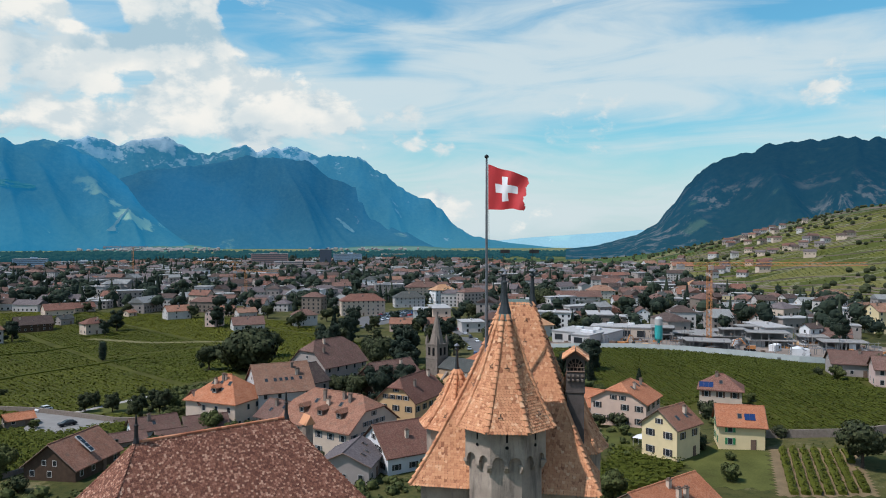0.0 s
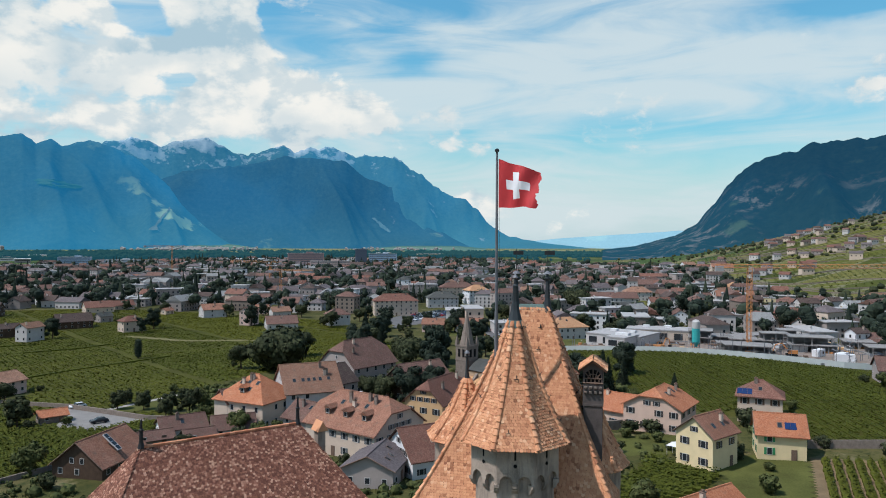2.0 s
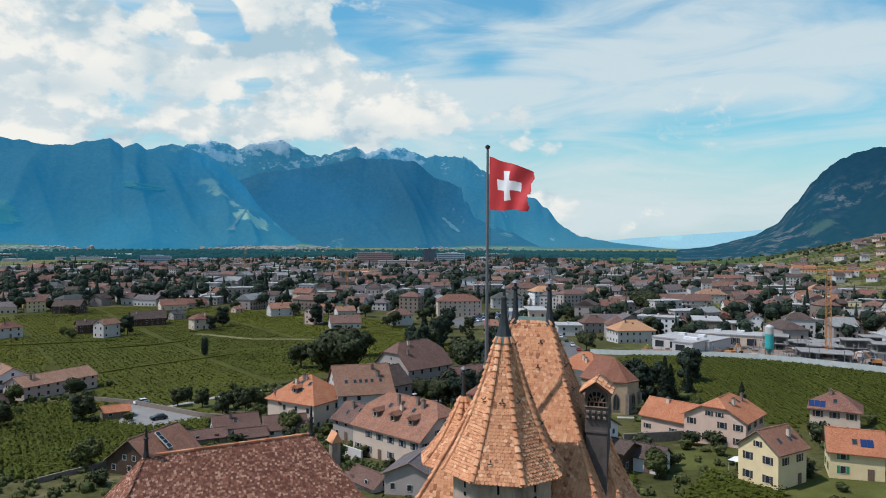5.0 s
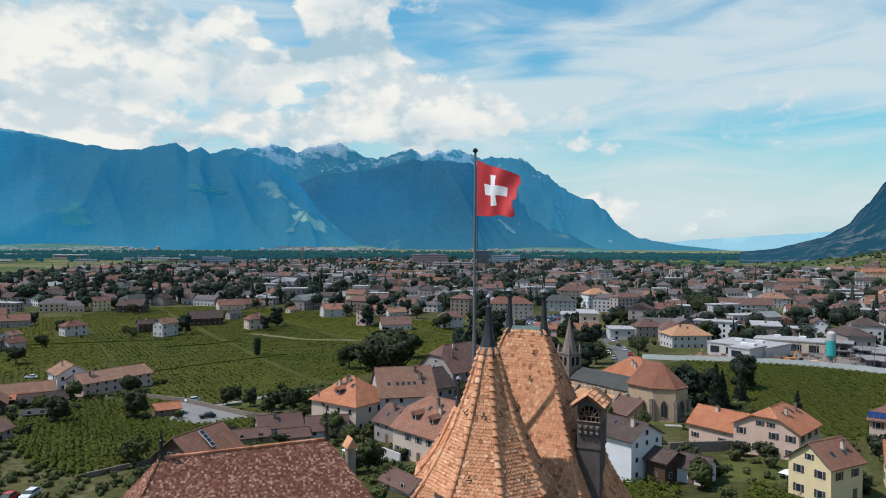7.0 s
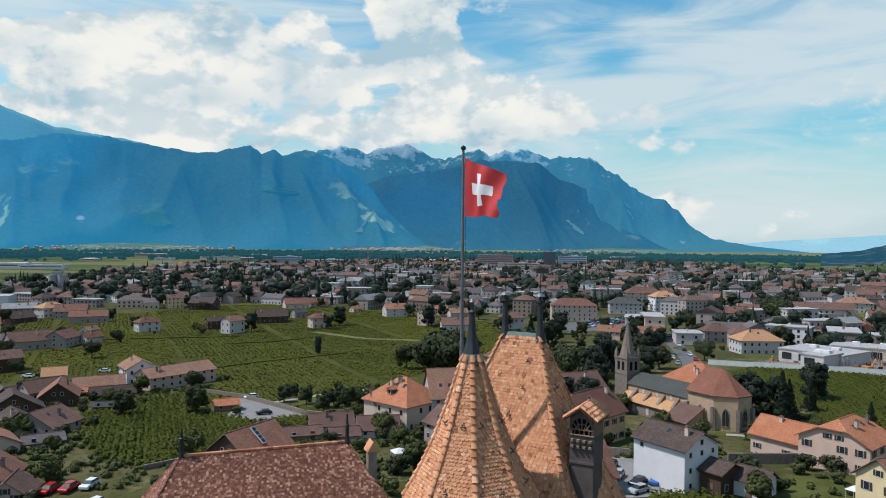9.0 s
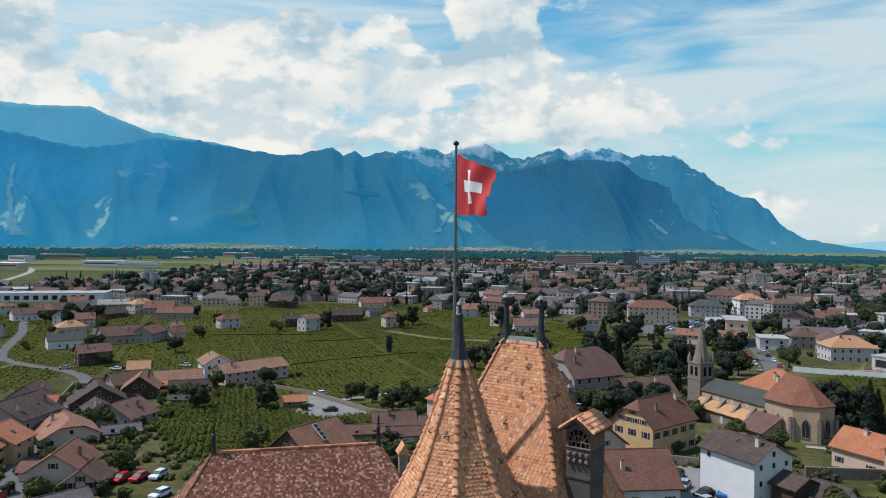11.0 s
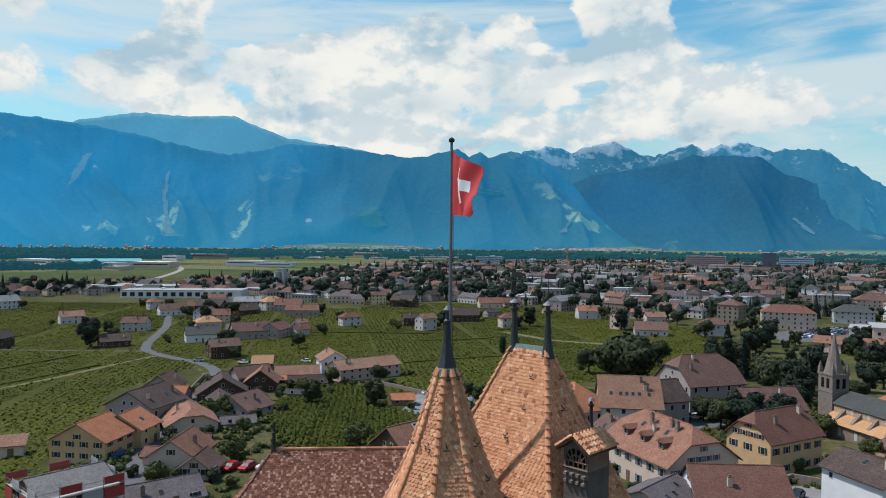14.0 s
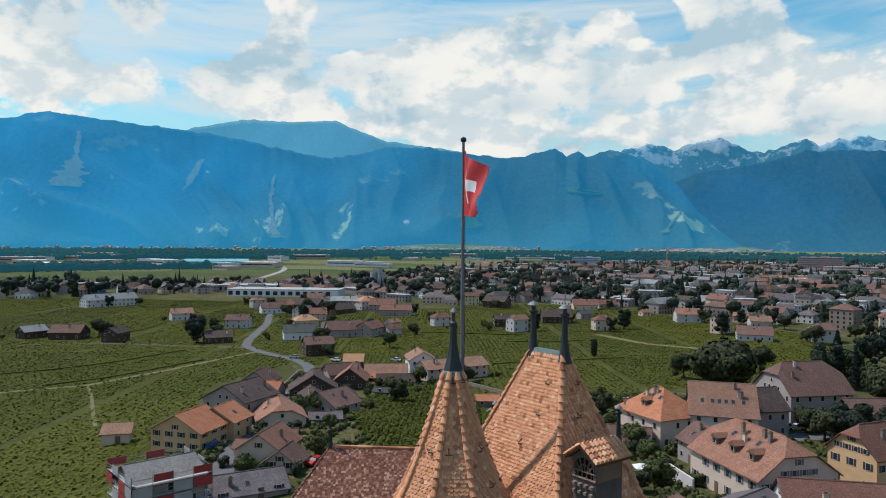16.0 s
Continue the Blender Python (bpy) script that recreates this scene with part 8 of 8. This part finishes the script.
for c, x, y, r in PARKED:
    copy_thing(CARS[c], pose(x, y, land(x, y) + 0.1, 0, 0, r))
for k in CARS:
    for o in (*k.children_recursive, k):
        bpy.data.objects.remove(o)


# ---- building site ----
def lattice_mast(s, base, top, w, bays):
    base, top = Vector(base), Vector(top)
    d = (top - base).normalized()
    a = d.cross(Vector((0, 0, 1)) if abs(d.z) < 0.9 else Vector((1, 0, 0))).normalized()
    b = d.cross(a)
    corner = [(a * i + b * j) * w / 2 for i, j in ((-1, -1), (1, -1), (1, 1), (-1, 1))]
    for c in corner:
        s.tube([base + c, top + c], w * 0.07, w * 0.07, 4)
    for k in range(bays):
        p, q = base.lerp(top, k / bays), base.lerp(top, (k + 1) / bays)
        for m in range(4):
            s.tube([p + corner[m], q + corner[(m + 1) % 4]], w * 0.045, w * 0.045, 3)


def tower_crane(x, y, h, jib, back, turn, label):
    t = thing("tower_crane", label, "crane", pose(x, y, land(x, y), 0, 0, turn))
    s = Shape()
    lattice_mast(s, (0, 0, 0), (0, 0, h), 1.6, int(h / 1.8))
    part("mast", s, M_CRANE, t)
    s = Shape()
    lattice_mast(s, (0, 0, h + 0.6), (jib, 0, h + 0.9), 1.3, int(jib / 1.8))
    part("jib", s, M_CRANE, t)
    s = Shape()
    lattice_mast(s, (0, 0, h + 0.6), (-back, 0, h + 0.6), 1.3, int(back / 1.8))
    part("counter_jib", s, M_CRANE, t)
    s = Shape()
    s.box(-back + 1.5, 0, h - 0.4, 3, 1.4, 2.0)
    part("counterweight", s, M_CONC, t)
    s = Shape()
    s.box(1.0, 1.2, h - 0.6, 1.6, 1.4, 2.0)
    part("cab", s, M_FRAME, t)
    s = Shape()
    s.box(0, 0, 0.4, 5, 5, 1.2)
    part("base_block", s, M_CONC, t)


tower_crane(194, 187, 33, 62, 13, -26, "orange lattice tower crane over a building site")
tower_crane(-24, 946, 44, 18, 34, 10, "slender orange tower crane in the town")
tower_crane(62, 560, 27, 26, 10, -18, "orange tower crane beside town houses")
tower_crane(70, 700, 30, 40, 12, 160, "orange tower crane over the town roofs")
silo = thing("cement_silo", "teal cement silo on steel legs", "silo", pose(170, 189, land(170, 189)))
s = Shape()
s.turned([(0.3, 2.2), (1.5, 4.2), (1.5, 9.4)], 16)
part("tank", s, M_TEAL, silo)
s = Shape()
s.turned([(1.52, 9.4), (1.52, 12.0), (0.9, 12.6), (0.1, 12.8)], 16)
part("silo_top", s, M_FRAME, silo)
for k in range(4):
    s = Shape()
    a = k * math.pi / 2 + 0.6
    s.tube([(1.4 * math.cos(a), 1.4 * math.sin(a), -0.3), (1.3 * math.cos(a), 1.3 * math.sin(a), 5)], 0.14, 0.14, 6)
    part("leg", s, M_POLE, silo)


def low_block(label, x, y, rot, L, W, h, wall, name="flat_building"):
    t = thing(name, label, "building", pose(x, y, land(x, y), 0, 0, rot))
    s = Shape()
    s.box(0, 0, h / 2 - 1, L, W, h + 2)
    b = part("wall", s, wall, t)
    s = Shape()
    s.box(0, 0, h + 0.2, L + 0.6, W + 0.6, 0.5)
    part("roof", s, M_CONC, t)
    for j in range(int(L / 7)):
        s = Shape()
        s.box(-L / 2 + 3.5 + j * 7, -W / 2 - 0.05, h * 0.5, 4, 0.2, h * 0.55)
        part("opening", s, M_GLASS, b)
    for j in range(2):
        s = Shape()
        s.box(-L * 0.2 + j * L * 0.35, W * 0.1, h + 0.9, 3, 2.4, 1.2)
        part("roof_unit", s, WALLS["white"], t)


low_block("low pale modular school with flat roof", 176, 246, -60, 26, 22, 5.0, WALLS["offwhite"])
low_block("low pale modular wing", 166, 232, -60, 9, 14, 4.4, WALLS["offwhite"])
low_block("low pale hall by the building site", 208, 262, -40, 30, 16, 5.5, WALLS["cream"])
rng = random.Random(61)
for k in range(16):
    x, y = rng.uniform(190, 250), rng.uniform(150, 240)
    if not site(x, y):
        continue
    t = thing("concrete_frame", "raw grey concrete storey under construction", "building site", pose(x, y, land(x, y), 0, 0, -35 + rng.uniform(-8, 8)), "storeys of the building site")
    L, W, h = rng.uniform(8, 18), rng.uniform(6, 12), rng.choice((3.2, 3.2, 6.2))
    for z in ([0.1, h] if h < 4 else [0.1, 3.1, h]):
        s = Shape()
        s.box(0, 0, z, L, W, 0.3)
        part("slab", s, M_RAW, t)
    for i in range(3):
        for j in (-1, 1):
            s = Shape()
            s.box((i - 1) * L * 0.42, j * W * 0.42, h / 2, 0.4, 0.4, h)
            part("column", s, M_RAW, t)
    s = Shape()
    s.box(0, W * 0.42, h / 2, L * 0.9, 0.25, h)
    part("wall", s, M_RAW, t)
for k in range(34):
    x, y = rng.uniform(142, 250), rng.uniform(122, 250)
    if not site(x, y):
        continue
    kind = rng.random()
    t = thing("site_container" if kind < 0.5 else "material_stack", "white steel site container" if kind < 0.5 else "stack of building timber and panels", "container" if kind < 0.5 else "stack", pose(x, y, land(x, y), 0, 0, rng.uniform(0, 180)))
    s = Shape()
    if kind < 0.5:
        s.box(0, 0, 1.3, 6, 2.4, 2.6)
        part("box", s, WALLS["white"], t)
        s = Shape()
        s.box(1.2, -1.22, 1.4, 1.2, 0.06, 1.0)
        part("window", s, M_GLASS, t)
    else:
        for q in range(4):
            s = Shape()
            s.box(rng.uniform(-0.2, 0.2), 0, 0.25 + q * 0.42, rng.uniform(3, 5), 2.0, 0.4)
            part("layer", s, rng.choice((M_CRANE, M_TRIM, M_CONC, WALLS["ochre"])), t)


def excavator(x, y, rot):
    t = thing("excavator", "orange tracked excavator on the building site", "excavator", pose(x, y, land(x, y), 0, 0, rot))
    for q in (-1.1, 1.1):
        s = Shape()
        s.loft([[(a, q + d, b) for a, b in ((-1.8, 0.1), (1.8, 0.1), (2.1, 0.5), (1.8, 0.9), (-1.8, 0.9), (-2.1, 0.5))] for d in (-0.3, 0.3)])
        part("track", s, M_TYRE, t)
    s = Shape()
    s.box(-0.4, 0, 1.6, 3.2, 2.4, 1.2)
    part("body", s, M_CRANE, t)
    s = Shape()
    s.box(0.9, 0.7, 2.3, 1.2, 1.0, 1.6)
    part("cab", s, M_GLASS, t)
    s = Shape()
    s.tube([(1.0, -0.3, 1.8), (3.2, -0.3, 4.6), (5.4, -0.3, 4.0), (6.2, -0.3, 1.6)], 0.28, 0.18, 6)
    arm = part("arm", s, M_CRANE, t)
    s = Shape()
    s.box(6.0, -0.3, 1.2, 1.0, 1.0, 0.8)
    part("bucket", s, M_IRON, arm)


excavator(166, 205, 20)
excavator(196, 168, 140)

# ---- scaffolded house ----
sc = thing("scaffold", "red and grey scaffold round a house being re-roofed", "scaffold", pose(-74.5, 69.5, land(-74.5, 69.5), 0, 0, 60))
house("half-stripped grey boarded roof of a house under scaffold", -74.5, 69.5, 60, 11, 10.5, 14.0, 16.2, "gable", "stripped", "grey", "", 0, 0, 0, 3)
M_SCAF_RED = plain("scaffold_red", (0.36, 0.04, 0.04), 0.6, 2.0, 0.2, 0.05)
gz = land(-74.5, 69.5)
for side in range(4):
    a = side * math.pi / 2
    m = Matrix.Rotation(a, 4, "Z")
    for k in range(5):
        s = Shape()
        s.tube([m @ Vector((-6.4 + k * 3.2, -6.4, 0)), m @ Vector((-6.4 + k * 3.2, -6.4, 9.6))], 0.05, 0.05, 5)
        part("standard", s, M_POLE, sc)
    for z in (2.0, 4.0, 6.0, 8.0):
        s = Shape()
        s.box(0, -6.1, z, 12.8, 0.7, 0.08, m=m)
        part("deck", s, M_CONC, sc)
        s = Shape()
        s.tube([m @ Vector((-6.4, -6.4, z + 1)), m @ Vector((6.4, -6.4, z + 1))], 0.04, 0.04, 5)
        part("rail", s, M_POLE, sc)
    for k in range(4):
        for z in (4.9, 6.9, 8.9):
            if (k * 3 + side * 5 + int(z)) % 5 > 2:
                continue
            s = Shape()
            s.box(-4.8 + k * 3.2, -6.5, z, 3.0, 0.05, 1.2 if z > 8 else 1.7, m=m)
            part("guard_panel", s, M_SCAF_RED if (k + side + int(z)) % 2 else M_CONC, sc)
# garden things
for x, y, rot in ((77, 83, 30), (0, 118, 20)):
    t = thing("pavilion", "white garden pavilion tent", "pavilion", pose(x, y, land(x, y), 0, 0, rot))
    for i in (-1, 1):
        for j in (-1, 1):
            s = Shape()
            s.tube([(i * 1.4, j * 1.4, -0.2), (i * 1.4, j * 1.4, 2.1)], 0.05, 0.05, 5)
            part("post", s, M_FRAME, t)
    s = Shape()
    s.loft([[(-1.6, -1.6, 2.1), (1.6, -1.6, 2.1), (1.6, 1.6, 2.1), (-1.6, 1.6, 2.1)], [(-0.1, -0.1, 2.8), (0.1, -0.1, 2.8), (0.1, 0.1, 2.8), (-0.1, 0.1, 2.8)]])
    part("canopy", s, WALLS["white"], t)
t = thing("small_shed", "small pale field shed with mono-pitch roof", "shed", pose(-118.5, 106.0, land(-118.5, 106.0), 0, 0, 33))
s = Shape()
s.loft([[(q, -1.8, -0.5), (q, 1.8, -0.5), (q, 1.8, 3.8), (q, -1.8, 2.6)] for q in (-3, 3)])
part("wall", s, WALLS["cream"], t)
s = Shape()
s.loft([[(q, -2.3, 2.5), (q, 2.3, 4.05), (q, 2.3, 4.25), (q, -2.3, 2.7)] for q in (-3.5, 3.5)])
part("roof", s, ROOFS["taupe"], t)
s = Shape()
s.box(0.5, -1.83, 1.1, 1.2, 0.1, 2.0)
part("door", s, M_TRIM, t)


# ---- the far side of the plain ----
def foot_villages():
    """Pale villages and fans of meadow at the mountains' foot, past counting."""
    rng = random.Random(91)
    walls_, roofs_ = Shape(), Shape()
    for a0, a1, r0, r1, k in ((-27, -11, 3300, 3600, 150), (-5, 6, 3300, 3560, 150), (12, 22, 3350, 3560, 40), (-55, -30, 3250, 3500, 50)):
        for _ in range(k):
            a, r = radians(rng.triangular(a0, a1)), rng.uniform(r0, r1)
            x, y = r * math.sin(a), r * math.cos(a)
            z = land(x, y) + (r - r0) * 0.03
            L, W, h = rng.uniform(8, 16), rng.uniform(8, 11), rng.uniform(4, 7)
            walls_.box(x, y, z + h / 2 - 6, L, W, h + 12, rng.uniform(0, 3))
            roofs_.loft([[(x - L * 0.55, y - W * 0.55, z + h), (x + L * 0.55, y - W * 0.55, z + h), (x + L * 0.55, y + W * 0.55, z + h), (x - L * 0.55, y + W * 0.55, z + h)], [(x - L * 0.3, y, z + h + 4), (x + L * 0.3, y, z + h + 4), (x + L * 0.3, y + 0.2, z + h + 4), (x - L * 0.3, y + 0.2, z + h + 4)]])
    tagged(new("village_walls", walls_.mesh("village_walls", WALLS["grey"])), "pale houses of villages below the mountains", "houses", kind="stuff")
    tagged(new("village_roofs", roofs_.mesh("village_roofs", ROOFS["grey"])), "greyish roofs of villages below the mountains", "roofs", kind="stuff")
    for a0, a1, r0, r1, h in ((-26, -12, 3200, 3720, 34), (-4, 6, 3250, 3960, 34), (14, 24, 3300, 4100, 22)):
        s = Shape()
        grid = []
        for i in range(41):
            a = radians(a0 + (a1 - a0) * i / 40)
            e = math.sin(math.pi * i / 40)
            grid.append([(r * math.sin(a), r * math.cos(a), land(0, r) - 1 + h * e * ((r - r0) / (r1 - r0)) ** 1.3) for r in [r0 + (r1 - r0) * j / 10 for j in range(11)]])
        for i in range(40):
            for j in range(10):
                s.poly([grid[i][j], grid[i + 1][j], grid[i + 1][j + 1], grid[i][j + 1]][::-1])
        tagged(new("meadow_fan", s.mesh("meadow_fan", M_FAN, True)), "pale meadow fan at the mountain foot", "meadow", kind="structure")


# meadow greens plus a blue emission that stands for haze
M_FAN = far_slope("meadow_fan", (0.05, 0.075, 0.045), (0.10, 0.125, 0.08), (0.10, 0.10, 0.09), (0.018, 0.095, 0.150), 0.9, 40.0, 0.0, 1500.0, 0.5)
foot_villages()
t = thing("greenhouse", "long pale teal greenhouses on the plain", "greenhouse", pose(-1010, 1330, land(-1010, 1330), 0, 0, 35))
for k in range(6):
    s = Shape()
    s.loft([[(q, -60 + k * 20, 0), (q, -41 + k * 20, 0), (q, -41 + k * 20, 4), (q, -50.5 + k * 20, 7), (q, -60 + k * 20, 4)] for q in (-70, 70)])
    part("greenhouse_bay", s, plain("greenhouse_glass", (0.18, 0.42, 0.42), 0.3, 0.05, 0.1, 0.0) if k == 0 else bpy.data.materials["greenhouse_glass"], t)
low_block("large pale factory hall beyond the vines", -350, 556, 15, 104, 30, 6.5, WALLS["white"], "factory_hall")
low_block("long grey factory hall", -420, 600, 18, 60, 30, 6.0, WALLS["grey"], "factory_hall")

# long skylight of the barn, awnings and steps of the villas
t = thing("roof_skylight", "long glazed skylight strip on a barn roof", "skylight", pose(-29.0, 117.9, 12.6, 0, 0, 57) @ pose(0, 0, 0, 38))
s = Shape()
s.box(0, 0, 0, 1.2, 4.4, 0.2)
part("frame", s, M_FRAME, t)
for k in range(4):
    s = Shape()
    s.box(0, -1.6 + k * 1.07, 0.09, 0.95, 0.95, 0.08)
    part("pane", s, M_GLASS, t)


# ---- gardens round the near houses: low growth past counting ----
def garden_growth():
    rng = random.Random(77)
    s = Shape()
    made = 0
    for _ in range(16000):
        if made >= 2300:
            break
        x, y = rng.choice(((rng.uniform(-125, -20), rng.uniform(84, 235)), (rng.uniform(-30, 110), rng.uniform(70, 215)), (rng.uniform(-125, -40), rng.uniform(84, 170))))
        if math.hypot(x, y) < 78 or (-84 < x < -36 and y < 140 and rng.random() < 0.85) or (x > 44 and y < 106 and rng.random() < 0.75) or noise.noise(Vector((x * 0.06, y * 0.06, 1))) < -0.22 or KITCHEN(x, y) or bank_vines(x, y) or main_vines(x, y):
            continue
        if not all((x - a) ** 2 + (y - b) ** 2 > r * r * 0.8 for a, b, r in bins.get((int(x // 20), int(y // 20)), ())) or court(x, y) or yard(x, y):
            continue
        made += 1
        h = rng.uniform(0.4, 1.5) * (1.6 if rng.random() < 0.12 else 1.0)
        c = [(x + rng.uniform(-0.6, 0.6), y + rng.uniform(-0.6, 0.6), land(x, y) + h * 0.35, h * rng.uniform(0.5, 0.75)) for _ in range(2)]
        for q in c:
            blob(s, rng, q[:3], q[3] * 0.8, 4, 6)
        leaf_clumps(s, rng, crown_points(rng, c, 26), 0.16 + h * 0.08)
    tagged(new("garden_shrubs", s.mesh("garden_shrubs", M_LEAF2)), "low shrubs and flower beds in the gardens", "shrubs", kind="stuff")


garden_growth()


# ---- scree runs and meadows on the mountain sides ----
from mathutils.bvhtree import BVHTree

HILLS = [BVHTree.FromPolygons([v.co for v in o.data.vertices], [tuple(p.vertices) for p in o.data.polygons]) for o in scene.objects if o.name.startswith("mountain_")]


def run_on_slope(name, label, line, mat, seed=1):
    """A strip that lies on a slope: bearing, height angle and width, in degrees, down its length."""
    rng = random.Random(seed)
    eye = Vector((0, 0, 52))
    s, rows_ = Shape(), []
    for (a0, e0, w0), (a1, e1, w1) in zip(line, line[1:]):
        for k in range(20):
            f = k / 20
            wob = Vector((seed * 3.1, (e0 + (e1 - e0) * f) * 2.6, 0.5))
            a, e, w = a0 + (a1 - a0) * f + 0.16 * noise.noise(wob), e0 + (e1 - e0) * f, (w0 + (w1 - w0) * f) * (1.0 + 0.8 * noise.noise(wob * 2.0))
            row = []
            for q in (-0.5, -0.17, 0.17, 0.5):
                b, c = radians(a + q * w), radians(e + rng.uniform(-0.03, 0.03))
                d = Vector((math.sin(b) * math.cos(c), math.cos(b) * math.cos(c), math.sin(c)))
                hits = [h[3] for h in (tree.ray_cast(eye, d) for tree in HILLS) if h[3]]
                if hits:
                    row.append(eye + d * (min(hits) - 14.0))
            if len(row) == 4:
                rows_.append(row)
    for r0, r1 in zip(rows_, rows_[1:]):
        for k in range(3):
            s.poly([r0[k], r1[k], r1[k + 1], r0[k + 1]])
    if s.f:
        tagged(new(name, s.mesh(name, mat)), label, "scree" if name == "scree_run" else "meadow", kind="structure")


# stone and grass colours with the range's haze added as blue emission
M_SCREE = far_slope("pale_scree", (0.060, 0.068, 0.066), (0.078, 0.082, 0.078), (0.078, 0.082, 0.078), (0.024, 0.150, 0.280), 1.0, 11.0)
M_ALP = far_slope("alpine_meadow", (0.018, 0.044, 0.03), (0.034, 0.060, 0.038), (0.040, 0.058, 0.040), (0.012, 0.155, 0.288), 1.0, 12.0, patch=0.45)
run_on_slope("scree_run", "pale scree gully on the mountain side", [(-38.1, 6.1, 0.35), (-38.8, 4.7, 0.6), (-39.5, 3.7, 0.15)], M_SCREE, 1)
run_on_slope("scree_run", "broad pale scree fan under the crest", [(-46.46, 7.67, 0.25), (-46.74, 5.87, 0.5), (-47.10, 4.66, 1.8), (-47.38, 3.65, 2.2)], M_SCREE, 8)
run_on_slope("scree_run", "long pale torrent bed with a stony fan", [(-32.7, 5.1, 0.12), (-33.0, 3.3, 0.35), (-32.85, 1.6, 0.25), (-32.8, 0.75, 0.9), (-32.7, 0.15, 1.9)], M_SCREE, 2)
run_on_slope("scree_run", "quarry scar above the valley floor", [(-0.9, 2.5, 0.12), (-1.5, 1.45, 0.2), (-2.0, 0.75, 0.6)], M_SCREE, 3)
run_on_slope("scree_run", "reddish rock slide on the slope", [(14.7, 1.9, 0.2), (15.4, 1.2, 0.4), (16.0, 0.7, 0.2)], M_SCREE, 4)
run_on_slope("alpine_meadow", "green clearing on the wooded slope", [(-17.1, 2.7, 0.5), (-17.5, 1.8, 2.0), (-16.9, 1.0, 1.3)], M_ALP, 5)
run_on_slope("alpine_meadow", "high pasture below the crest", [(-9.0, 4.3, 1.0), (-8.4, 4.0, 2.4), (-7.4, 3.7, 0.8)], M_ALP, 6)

# ---- loose material on the building site, past counting ----
def site_clutter():
    rng = random.Random(5)
    s = Shape()
    for _ in range(420):
        x, y = rng.uniform(140, 256), rng.uniform(120, 262)
        if not site(x, y):
            continue
        z, k = land(x, y), rng.random()
        if k < 0.35:
            h = rng.uniform(3, 6.5)
            s.box(x, y, z + h / 2, 0.16, 0.16, h, 0.4, rng.choice((0, 1)))
        elif k < 0.7:
            s.box(x, y, z + 0.4, rng.uniform(1, 4), rng.uniform(0.6, 1.6), rng.uniform(0.5, 1.3), rng.uniform(0, 3), rng.choice((0, 1, 2, 3)))
        else:
            s.box(x, y, z + rng.uniform(2.0, 4.5), rng.uniform(3, 7), 0.5, 0.12, rng.choice((-0.6, 0.97)), rng.choice((0, 1, 3)))
            for q in (-1, 1):
                s.box(x + q, y + q * 0.4, z + 1.2, 0.12, 0.12, 2.4, 0, 0)
    tagged(new("building_material", s.mesh("building_material", [M_POLE, M_RAW, M_CRANE, M_TRIM])), "scattered formwork, props and boards on the site", "building material", kind="stuff")


site_clutter()
